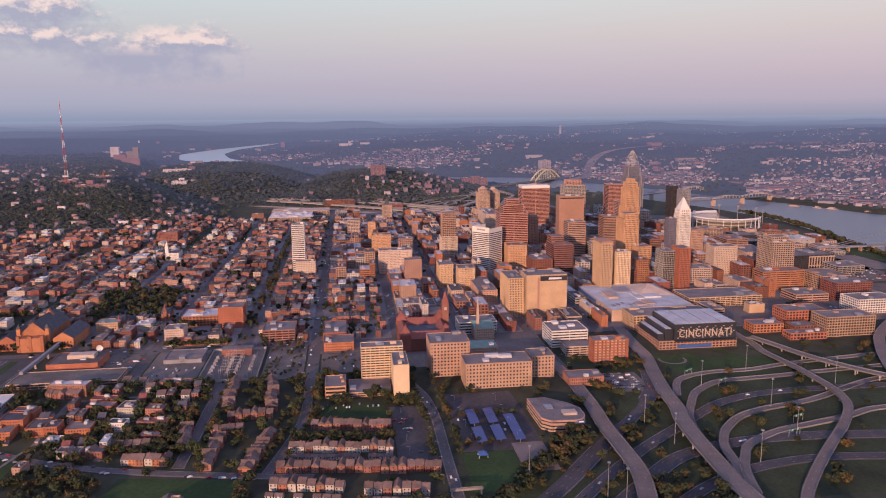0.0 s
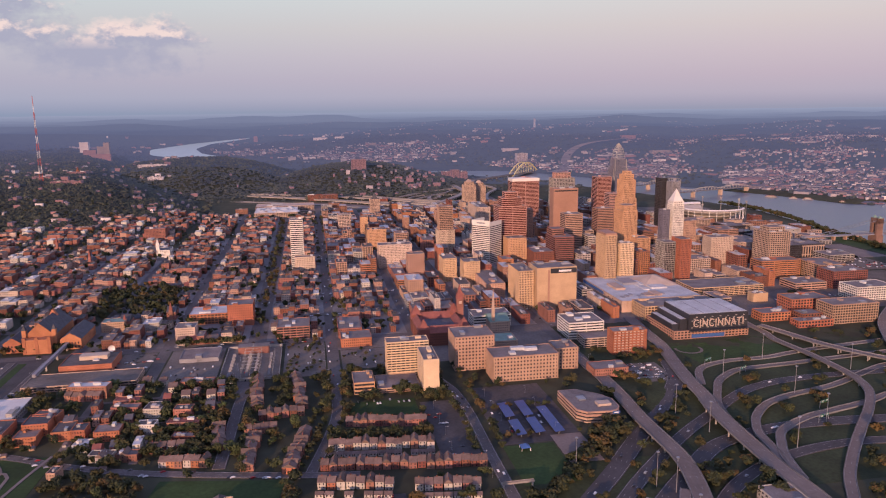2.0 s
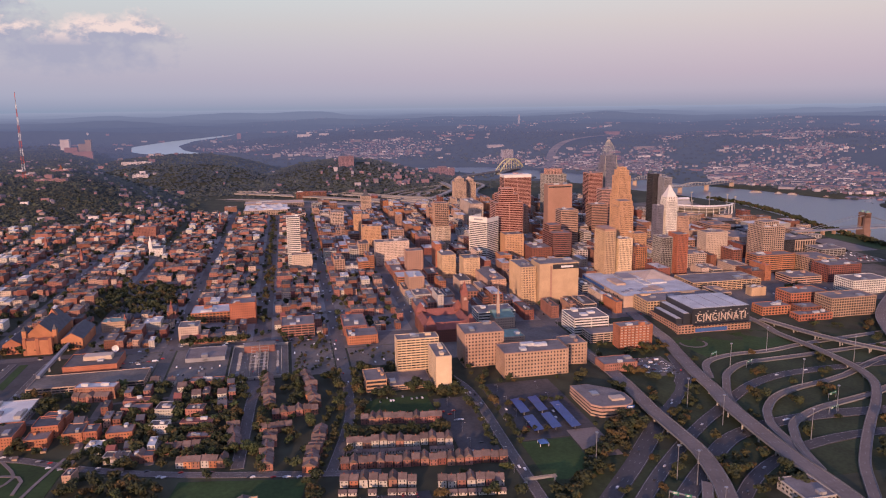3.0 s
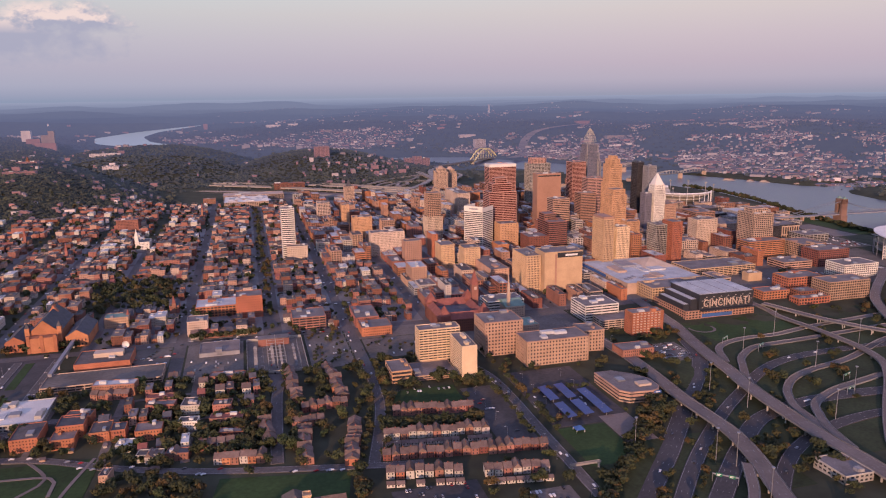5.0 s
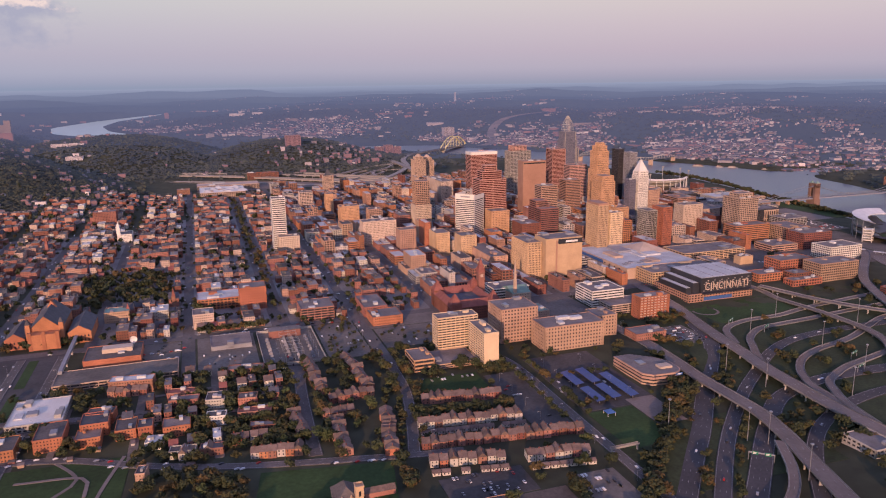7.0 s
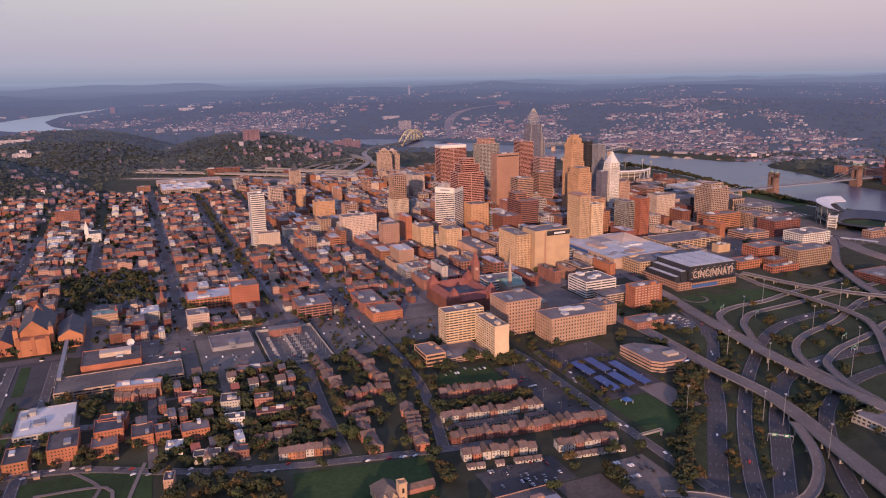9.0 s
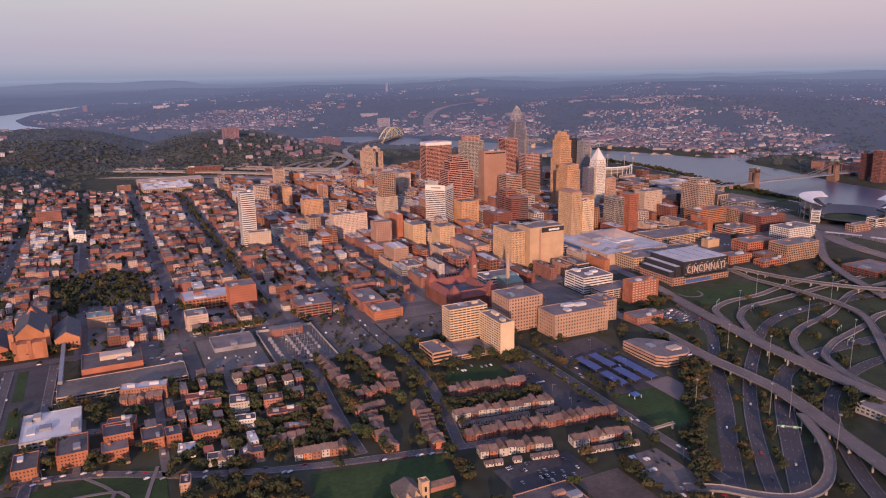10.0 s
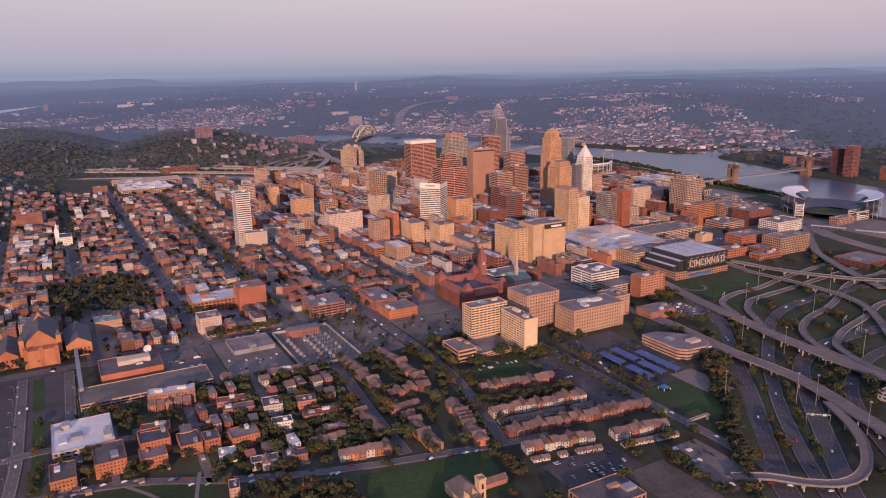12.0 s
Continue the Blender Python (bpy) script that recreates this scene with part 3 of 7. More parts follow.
def roadway(label, pts, width, mat="deck", rails=True, lanes=2, category="road", lift=0.1, thick=1.1):
    """A road or ramp over (u, v, z) knots; where it stands clear of the ground it has a deck, barriers and piers."""
    lift += 0.12 + 0.05 * (len(LINES) % 13)
    knots = spline(pts)
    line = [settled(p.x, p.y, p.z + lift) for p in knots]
    clear = [p.z for p in knots]
    LINES.append([(p.x, p.y) for p in spline(pts)])
    road = thing("road", label, category, kind="structure")
    h = width / 2
    part("deck", strip_mesh("deck", line, [(-h, 0), (h, 0), (h, -thick), (-h, -thick)], mat), road)
    high = max(p[2] for p in pts) > 2
    if rails:
        for s in (-1, 1):
            part("barrier", strip_mesh("barrier", line, [(s * (h - 0.35), 0.9), (s * h, 0.9), (s * (h + 0.05), -1.0), (s * (h - 0.4), -1.0)], "pavement"), road)
    if lanes > 1:
        for s in (-1, 1):
            e = s * (h - 0.9)
            part("edge_line", strip_mesh("edge_line", line, [(e - 0.11, 0.03), (e + 0.11, 0.03), (e + 0.11, 0.0), (e - 0.11, 0.0)], "line"), road)
    marks = []
    for k in range(1, lanes):
        off = -h + width * k / lanes
        for i in range(0, len(line) - 1, 2):
            d = (line[i + 1] - line[i])
            a = line[i] + Vector((d.y, -d.x, 0)).normalized() * off
            marks.append((a, d.normalized()))
    verts, faces = [], []
    for a, d in marks:
        side = Vector((d.y, -d.x, 0)) * 0.11
        b = a + d * 3.5
        n = len(verts)
        for q in (a - side, a + side, b + side, b - side):
            verts.append((q.x, q.y, q.z + 0.03))
        faces.append((n, n + 1, n + 2, n + 3))
    if faces:
        part("lane_marks", mesh_of("lane_marks", verts, faces, "line"), road, "worn white lane dashes", "stuff")
    if high:
        run = 0.0
        for a, b, up in zip(line[:-1], line[1:], clear):
            run += (b - a).length
            if run > 26 and up > 3.0:
                run = 0.0
                d = math.atan2(b.y - a.y, b.x - a.x)
                for s in (-1, 1):
                    ob = part("pier", box_mesh("pier", [(-0.6, 0.6, -0.7, 0.7, -up - 3.0, -1.0)], "concrete"), road)
                    q = a + Vector((math.sin(d), -math.cos(d), 0)) * s * width * 0.28
                    ob.matrix_world = Matrix.Translation(q) @ Matrix.Rotation(d, 4, "Z")
                cap = part("crossbeam", box_mesh("crossbeam", [(-0.8, 0.8, -width * 0.42, width * 0.42, -2.1, -1.0)], "concrete"), road)
                cap.matrix_world = Matrix.Translation(a) @ Matrix.Rotation(d, 4, "Z")
    return road


# ---- streets of the basin ----
U_STREETS = [-934, -822, -710, -598, -486, -374, -262, -148, -50, 62, 155, 250, 350, 455, 560, 660, 760, 860]
V_STREETS = [975, 1100, 1225, 1350, 1475, 1600, 1725, 1850, 1975, 2100, 2225]
for u in U_STREETS:
    wide = 26 if u == -148 else 15
    start = {-262: 846, -148: 800, -50: 790, 62: 785}.get(u, 965)
    if u in (250, 155):
        start = 800
    if u > 560:
        start = 1000
    end = 2330 if u > -600 else 2050
    slab("road", "asphalt street running between the city blocks", "street", u - wide / 2, u + wide / 2, start, end, -0.3, 0.07, "asphalt")
for v in V_STREETS:
    lo = max(-0.5 * v - 60, -960) if v > 975 else -520
    slab("road", "asphalt avenue crossing the city blocks", "street", lo, 880 if v > 1000 else 520, v - 8, v + 8, -0.3, 0.03, "asphalt")

STYLES = {
    # floor height, bay, pier width, spandrel height, spandrel set back
    "punched": (3.5, 3.3, 1.8, 1.9, 0.06),
    "small": (3.3, 2.6, 1.5, 1.8, 0.06),
    "hall": (9.0, 14.0, 10.0, 6.5, 0.1),
    "square": (4.0, 3.9, 2.0, 2.1, 0.06),
    "grid": (3.8, 4.2, 1.0, 1.3, 0.1),
    "ribbon": (3.8, 30.0, 0.9, 1.9, 0.03),
    "balcony": (2.9, 5.2, 0.6, 1.5, 0.02),
    "thin_ribbon": (3.6, 30.0, 0.8, 1.3, 0.03),
    "vertical": (3.8, 2.6, 1.25, 1.2, 0.3),
    "glass": (3.9, 3.0, 0.3, 0.7, 0.1),
    "garage": (3.2, 9.0, 0.8, 1.15, 0.05),
    "warehouse": (4.2, 5.0, 1.5, 1.6, 0.1),
}


def facade(w, d, h, style):
    """Spandrels and piers proud of a glazed core: the boxes of the wall and those of the glass."""
    fh, bay, pier, span, back = STYLES[style]
    n = max(1, round(h / fh))
    wall = []
    for i in range(n + 1):
        z = i * h / n
        wall.append((back, w - back, back, d - back, max(0, z - span / 2), min(h, z + span / 2)))
    for size, along in ((w, 0), (d, 1)):
        nb = max(1, round(size / bay))
        for i in range(nb + 1):
            c = min(max(i * size / nb, pier / 2), size - pier / 2)
            a, b = c - pier / 2, c + pier / 2
            for lo, hi in ((0.0, 0.7), ((d if along == 0 else w) - 0.7, d if along == 0 else w)):
                wall.append((a, b, lo, hi, 0, h + 0.02) if along == 0 else (lo, hi, a, b, 0, h + 0.02))
    return wall, [(0.5, w - 0.5, 0.5, d - 0.5, 0.1, h - 0.4)]


def parapet(w, d, h, up=0.9, thick=0.45):
    return [(0, w, 0, thick, h, h + up), (0, w, d - thick, d, h, h + up),
            (0, thick, thick, d - thick, h, h + up), (w - thick, w, thick, d - thick, h, h + up)]


FAR_BLOCKS = Heap()


def block(name, label, category, u0, u1, v0, depth, h, wall="tan", style="punched", roof="roof_gravel", glass="glass", units=2,
          group="", seed=None, base=0.0, occupy=True, turn=0.0):
    """A building with its front-left corner at (u0, v0): glazing, walls, roof, parapet and rooftop plant."""
    w, d = u1 - u0, depth
    if group == "city blocks" and v0 > 1590 and FAR_BLOCKS is not None:
        walls, core = facade(w, d, h, style)
        m = placed(u0, v0, base, turn)
        for mat, boxes in ((wall, walls), (glass, core), (roof, [(0.42, w - 0.42, 0.42, d - 0.42, h - 0.2, h + 0.12)]), (wall, parapet(w, d, h)), ("steel", [(w * 0.3, w * 0.5, d * 0.3, d * 0.5, h, h + 2.5)])):
            FAR_BLOCKS.boxes(mat, boxes, m)
        take(u0, u1, v0, v0 + d)
        return None
    rnd = random.Random(seed if seed is not None else int(u0 * 31 + v0 * 17))
    ob = thing(name, label, category, placed(u0, v0, base, turn), group)
    if style == "blank":
        part("wall", box_mesh("wall", [(0, w, 0, d, -3.0, h)], wall), ob)
    else:
        walls, core = facade(w, d, h, style)
        if v0 < 950:
            walls.append((0.05, w - 0.05, 0.05, d - 0.05, -4.0, 0.3))
        part("wall", box_mesh("wall", walls, wall), ob, "", "stuff")
        part("glazing", box_mesh("glazing", core, glass), ob, "dark window glass", "stuff")
    part("roof", box_mesh("roof", [(0.42, w - 0.42, 0.42, d - 0.42, h - 0.2, h + 0.12)], roof), ob)
    part("parapet", box_mesh("parapet", parapet(w, d, h), wall), ob)
    for i in range(units):
        a, b = rnd.uniform(0.06, 0.2) * w + 1, rnd.uniform(0.1, 0.25) * d + 1
        x, y = rnd.uniform(1.5, max(1.6, w - a - 1.5)), rnd.uniform(1.5, max(1.6, d - b - 1.5))
        z = rnd.uniform(1.4, 3.6)
        part("roof_unit", box_mesh("roof_unit", [(x, x + a, y, y + b, h, h + z)], rnd.choice(["steel", "grey", wall, "roof_white"])), ob)
    if occupy:
        take(u0, u1, v0, v0 + d)
    return ob


def prism(w, d, z, up, over=0.4):
    """A gable roof over w by d, its ridge along the first side."""
    v = [(-over, -over, z), (w + over, -over, z), (w + over, d + over, z), (-over, d + over, z),
         (-over, d / 2, z + up), (w + over, d / 2, z + up)]
    return np.array(v, float), [(0, 3, 2, 1), (0, 1, 5, 4), (2, 3, 4, 5), (0, 4, 3), (1, 2, 5)]


def pyramid(x0, x1, y0, y1, z, up):
    v = [(x0, y0, z), (x1, y0, z), (x1, y1, z), (x0, y1, z), ((x0 + x1) / 2, (y0 + y1) / 2, z + up)]
    return np.array(v, float), [(0, 3, 2, 1), (0, 1, 4), (1, 2, 4), (2, 3, 4), (3, 0, 4)]


def tube(r, z0, z1, n=16, x=0.0, y=0.0, top=None):
    top = r if top is None else top
    v = [(x + r * math.cos(2 * math.pi * i / n), y + r * math.sin(2 * math.pi * i / n), z0) for i in range(n)]
    v += [(x + top * math.cos(2 * math.pi * i / n), y + top * math.sin(2 * math.pi * i / n), z1) for i in range(n)]
    f = [(i, (i + 1) % n, n + (i + 1) % n, n + i) for i in range(n)]
    return np.array(v), f + [tuple(range(n))[::-1], tuple(range(n, 2 * n))]


def shape(name, vf, mat, parent, label=""):
    return part(name, mesh_of(name, list(map(tuple, vf[0])), list(vf[1]), mat), parent, label)


# ---- downtown towers ----
def tier(ob, u0, u1, v0, d, z0, h, wall, style, glass="glass", roof="roof_gravel"):
    """A further storey block of a tower, set on or beside its first one, as parts of that tower."""
    walls, core = facade(u1 - u0, d, h, style)
    inv = ob.matrix_world.inverted() @ placed(u0, v0, z0)
    for name, boxes, mat, kind in (("wall", walls, wall, "stuff"), ("glazing", core, glass, "stuff"),
                                   ("roof", [(0.4, u1 - u0 - 0.4, 0.4, d - 0.4, h - 0.2, h + 0.15)], roof, ""),
                                   ("parapet", parapet(u1 - u0, d, h), wall, "")):
        part(name, box_mesh(name, boxes, mat), ob, "", kind).matrix_local = inv
    take(u0, u1, v0, v0 + d)


T = "office_tower"
block("apartment_tower", "cream concrete apartment slab with balcony bands", "apartment building", 9, 58, 812, 20, 42, "buff", "balcony", units=3)
b = block("apartment_tower", "cream apartment slab with blank end wall", "apartment building", 42, 59, 752, 48, 39.5, "buff", "balcony", units=3)
part("end_wall", box_mesh("end_wall", [(-0.15, 17.15, -0.4, 1.2, -3, 40.7)], "buff"), b)
block("podium", "low brick podium deck under the slab towers", "podium", -6, 41, 768, 42, 5, "tan", "garage", units=2)
block("annex", "small tan brick office block", "office building", -32, -9, 769, 36, 13, "ochre", "ribbon", units=2)
block(T, "tan office block with square windows", "office building", 90, 138, 818, 42, 41, "tan", "square", units=3)
block(T, "long tan office block with square windows", "office building", 125, 202, 773, 36, 29, "tan", "square", units=4)
block("annex", "tan office wing with square windows", "office building", 208, 236, 800, 30, 25, "tan", "square", units=2)
block("apartment_block", "orange brick apartment block with pale balconies", "apartment building", 292, 338, 835, 20, 30, "brick_orange", "punched", units=3)
flats = bpy.data.objects["apartment_block"]
for z in np.arange(4, 29, 3.5):
    for x in np.arange(1.5, 43, 5.2):
        part("balcony", box_mesh("balcony", [(x, x + 2.6, -1.0, 0.2, z, z + 1.1)], "cream"), flats, "pale balcony front")
block("low_building", "low red brick building beside a car park", "building", 243, 285, 768, 26, 8, "brick", "small", units=2)
b = block(T, "windowless tan data-centre tower with dark sign band", "office tower", 264, 327, 1050, 40, 66, "sand", "blank", units=3)
# raised brown strip painted in for the louvred recess and its shade
part("slot", box_mesh("slot", [(17, 20, -0.25, 0.3, 0, 63)], "brown"), b)
part("sign_band", box_mesh("sign_band", [(21, 62.6, -0.5, 0.2, 57.5, 65)], "dark"), b)
part("sign_bar", box_mesh("sign_bar", [(34, 54, -0.8, -0.45, 59.5, 62.5)], "white_steel"), b, "plain white sign bar")
block(T, "tan slab wing with narrow fins", "office building", 238, 263, 1062, 60, 60, "sand", "vertical")
block("hotel", "cream hotel slab with vertical ribs", "hotel", 419, 440, 1160, 42, 91, "sand", "vertical", units=1)
part("crown", box_mesh("crown", [(0.6, 20.4, 0.6, 41.4, 91.2, 95.5)], "brown"), bpy.data.objects["hotel"], "dark brown cap storey")
block("hotel", "cream hotel tower with plain end wall", "hotel", 451, 477, 1172, 22, 74, "buff", "vertical", units=2)
block(T, "tower of orange brick and dark glass", "office tower", 550, 572, 1205, 34, 66, "concrete", "glass", units=1)
block(T, "orange brick rounded tower", "office tower", 573, 594, 1190, 34, 73, "brick_orange", "vertical", units=1)
block(T, "beige block with square windows", "office building", 684, 731, 1278, 32, 57, "cream", "punched")
b = block(T, "tan office tower with deep square windows", "office tower", 747, 791, 1192, 48, 78, "limestone", "grid", units=2)
tier(b, 753, 785, 1202, 28, 78, 8, "limestone", "grid")
# stepped art-deco tower
b = block(T, "stepped art-deco tower of tan brick", "skyscraper", 550, 582, 1393, 34, 122, "ochre", "vertical", units=0)
tier(b, 552, 580, 1395, 29, 122, 38, "ochre", "vertical")
tier(b, 555, 577, 1398, 23, 160, 11, "ochre", "vertical")
tier(b, 559, 573, 1402, 15, 171, 6, "ochre", "vertical")
b = block(T, "broad tan brick shoulder block of the art-deco tower", "hotel tower", 520, 551, 1320, 40, 108, "ochre", "vertical", units=1)
tier(b, 525, 551, 1326, 34, 108, 10, "ochre", "vertical")
block(T, "low tan brick front of the art-deco tower", "office building", 536, 564, 1288, 28, 60, "ochre", "vertical", units=2)
block(T, "slim dark glass tower with pale upright bands", "office tower", 678, 694, 1464, 22, 86, "blue_cladding", "vertical", units=1)
# white pyramid tower
b = block(T, "creamy white stone tower with a pyramid top", "skyscraper", 700, 727, 1464, 27, 94, "white", "vertical", units=0)
tier(b, 701, 726, 1465, 25, 94, 10, "white", "square")
shape("spire", pyramid(2, 25, 2, 25, 104, 27), "white", b)
part("lantern", box_mesh("lantern", [(11, 16, 11, 16, 120, 128), (10.4, 16.6, 10.4, 16.6, 119, 120.4)], "white"), b)
block(T, "tan stone wing beside the pyramid tower", "office building", 728, 757, 1464, 30, 60, "tan", "vertical")
# tiara tower
b = block(T, "blue-grey glass tower under an open steel crown", "skyscraper", 774, 830, 1972, 36, 112, "blue_cladding", "vertical", "roof_gravel", "blue_glass", units=0)
tier(b, 780, 824, 1970, 40, 112, 24, "blue_cladding", "vertical", "blue_glass")
tier(b, 784, 820, 1972, 36, 136, 24, "blue_cladding", "vertical", "blue_glass")
part("fins", box_mesh("fins", [(x - 0.5, x + 0.5, -2.6, 0.4, 0, z) for x, z in ((0.6, 112), (7, 136), (11, 160), (45, 160), (49, 136), (55.4, 112))], "concrete"), b, "pale upright fins", "stuff")
for k in range(13):
    s = -1 + 2 * k / 12
    rib = []
    for i in range(15):
        a = i / 14
        wide = 20.5 * math.cos(a * math.pi / 2) ** 0.75
        rib.append(Vector((28 + s * wide, 18 - (1 - s * s) * 12 * math.cos(a * math.pi / 2), 160 + 46 * a)))
    part("crown_rib", strip_mesh("crown_rib", rib, [(-0.5, 0.5), (0.5, 0.5), (0.5, -0.5), (-0.5, -0.5)], "concrete"), b, "pale steel rib")
for i in range(1, 6):
    a = i / 6.5
    wide = 20.5 * math.cos(a * math.pi / 2) ** 0.75
    hoop = [Vector((28 + s * wide, 18 - (1 - s * s) * 12 * math.cos(a * math.pi / 2), 160 + 46 * a)) for s in np.linspace(-1, 1, 13)]
    part("crown_hoop", strip_mesh("crown_hoop", hoop, [(-0.4, 0.4), (0.4, 0.4), (0.4, -0.4), (-0.4, -0.4)], "concrete"), b)

b = block(T, "white office tower with dark window bands and a sloping top", "office tower", 268, 310, 1366, 42, 82, "white", "ribbon", units=1, turn=42)
part("crown_wall", box_mesh("crown_wall", [(-0.1, 1.1, -0.1, 42.1, 82, 92), (1.1, 42.1, -0.1, 1.1, 82, 90), (1.1, 42.1, 40.9, 42.1, 82, 92)], "white"), b, "white blank crown band")
part("sign_bar", box_mesh("sign_bar", [(-0.4, -0.12, 10, 30, 85.5, 88.5)], "grey"), b, "grey bar of unreadable writing")
b = block(T, "red granite tower with pale window bands and a stepped crown", "office tower", 300, 358, 1418, 42, 112, "pink_stone", "thin_ribbon", glass="red_glass", units=0)
tier(b, 308, 350, 1424, 32, 112, 16, "pink_stone", "thin_ribbon", "red_glass")
tier(b, 316, 342, 1430, 22, 128, 11, "pink_stone", "thin_ribbon", "red_glass")
b = block(T, "dark red banded tower with a white top band", "office tower", 456, 531, 1877, 40, 122, "pink_stone", "thin_ribbon", glass="red_glass", units=2)
part("white_band", box_mesh("white_band", [(-0.3, 75.3, -0.3, 40.3, 116, 123.5)], "white"), b)
b = block(T, "plain brown stone tower with few windows", "office tower", 470, 528, 1580, 28, 126, "brown", "blank", units=3)
part("window_band", box_mesh("window_band", [(2, 56, -0.2, 0.2, 120, 123)], "glass"), b)
b = block(T, "white-topped tower with square windows", "office tower", 572, 632, 1880, 40, 120, "concrete", "grid", units=2)
tier(b, 580, 622, 1886, 28, 120, 14, "pink_stone", "grid")
block(T, "pink banded twin office tower", "office tower", 688, 728, 1860, 40, 122, "pink_stone", "thin_ribbon", glass="red_glass", units=1)
block(T, "banded brown tower with dark glass", "office tower", 655, 704, 1700, 34, 96, "pink_stone", "ribbon", units=2)
block(T, "black glass office tower with flat top", "office tower", 774, 791, 1668, 30, 134, "dark", "glass", units=1)
block(T, "grey ribbed concrete office tower", "office tower", 784, 806, 1632, 28, 128, "grey", "vertical", units=1)
block(T, "white slab tower with dark window bands", "office tower", -111, -86, 1417, 30, 100, "white", "ribbon", units=1)
block("podium", "pale podium block below the slab tower", "office building", -104, -66, 1395, 20, 32, "cream", "punched", units=1)
b = block(T, "broad beige office block with small windows", "office building", 56, 122, 1408, 30, 46, "cream", "small", units=3)
b = block(T, "beige tower with dark square windows over a white base", "office tower", 194, 230, 1520, 34, 52, "cream", "vertical", units=0)
tier(b, 197, 227, 1523, 28, 52, 50, "tan", "grid")
b = block(T, "grey stone tower with a stepped top and spire", "office tower", 97, 125, 2090, 26, 55, "limestone", "vertical", units=0)
shape("spire", pyramid(5, 23, 4, 22, 55, 20), "slate", b)
for k, (uu, vv, zz) in enumerate(((398, 2215, 74), (440, 2262, 66))):
    b = block(T, "octagonal stone tower with a domed stepped top", "office tower", uu, uu + 38, vv, 36, zz, "limestone", "vertical", units=0)
    tier(b, uu + 6, uu + 32, vv + 6, 24, zz, 9, "limestone", "vertical")
    shape("dome", tube(12, zz + 9, zz + 17, 12, 19, 18, 4), "limestone", b)
block(T, "pale long office slab", "office building", 345, 378, 1800, 120, 60, "cream", "punched", units=4)
block(T, "narrow tan brick tower", "apartment tower", 46, 64, 1762, 22, 52, "ochre", "small", units=1)
block(T, "broad tan brick hotel block", "hotel", 50, 92, 1604, 30, 46, "ochre", "small", units=2)
block(T, "pale stone office block", "office building", -4, 28, 1840, 30, 48, "cream", "grid", units=1)
block(T, "brick and white office block", "office building", 110, 140, 1590, 30, 38, "tan", "grid", units=1)
block(T, "beige brick apartment tower", "apartment building", 99, 130, 1300, 26, 47, "tan", "punched", units=1)
block(T, "beige plain-sided residential tower", "apartment building", 158, 184, 1270, 42, 42, "sand", "small", units=1)
block(T, "beige plain-sided residential tower", "apartment building", 185, 214, 1215, 34, 46, "sand", "small", units=1)
block(T, "tan stone office block", "office building", 306, 345, 1372, 34, 55, "ochre", "punched", units=2)
b = block(T, "stepped red brick office block", "office building", 378, 416, 1300, 56, 66, "brick", "ribbon", units=2)
tier(b, 380, 404, 1325, 30, 66, 12, "brick", "ribbon")
block(T, "tan banded office tower", "office tower", 448, 486, 1440, 34, 88, "tan", "ribbon", units=2)
block(T, "dark banded office tower", "office tower", 562, 600, 1545, 34, 82, "brown", "ribbon", units=1)
block(T, "dark glass tower with a slanted face", "office tower", 372, 396, 1560, 34, 92, "dark", "glass", units=1)
block(T, "tan slab beside the dark tower", "office tower", 397, 418, 1565, 30, 84, "brown", "punched", units=1)
block("office_block", "dark red brick office block", "office building", 334, 374, 1290, 44, 42, "brick_dark", "punched", units=2)
block("office_block", "long tan brick block with many windows", "office building", 205, 236, 1130, 105, 26, "tan", "small", units=3)
block("office_block", "white banded office block with a curved end", "office building", 262, 312, 905, 46, 22, "white", "ribbon", units=3)
block("parking_garage", "pale open parking garage", "parking garage", 268, 325, 868, 34, 12, "cream", "garage", units=0)
block("office_block", "white banded parking and office block", "office building", 150, 205, 985, 36, 16, "white", "ribbon", units=2)

# convention centre and arena-like black hall
b = block("convention_centre", "broad low convention centre with a white roof", "convention centre", 385, 520, 1012, 160, 17, "limestone", "hall", "roof_white", units=9)
shape("roof_peak", pyramid(72, 134, 78, 140, 17.2, 13), "cream", b)
part("blue_band", box_mesh("blue_band", [(-0.25, 0.2, 70, 158, 11, 16)], "blue_panel"), b)
for k in range(7):
    part("skylight", box_mesh("skylight", [(10 + 9 * k, 15 + 9 * k, 20 + 6 * (k % 3), 30 + 6 * (k % 3), 17.1, 18.2)], "grey"), b)
b = block("convention_annex", "stepped tan wing between the two halls", "convention centre", 400, 520, 966, 44, 20, "sand", "warehouse", "roof_gravel", units=5)
b = block("concert_hall", "black-clad hall with a white roof and a lettered front", "hall", 396, 506, 874, 86, 11, "brown", "warehouse", "roof_tar", units=0)
for x0, x1, y0, y1, z, top in ((22, 109, 2, 74, 33, "roof_white"), (11, 21.5, 6, 72, 26, "roof_white"), (1, 10.5, 8, 70, 19, "roof_white")):
    part("black_box", box_mesh("black_box", [(x0, x1, y0, y1, 11, z)], "dark"), b, "matt black cladding")
    part("roof", box_mesh("roof", [(x0 + 1.5, x1 - 1.5, y0 + 1.5, y1 - 1.5, z, z + 0.5)], top), b)
for x in (44, 66, 88):
    part("roof_seam", box_mesh("roof_seam", [(x, x + 0.5, 4, 72, 33.5, 34.0)], "grey"), b)
part("canopy", box_mesh("canopy", [(22, 109, -5, 2, 11, 12)], "dark"), b)
words = bpy.data.curves.new("letters", "FONT")
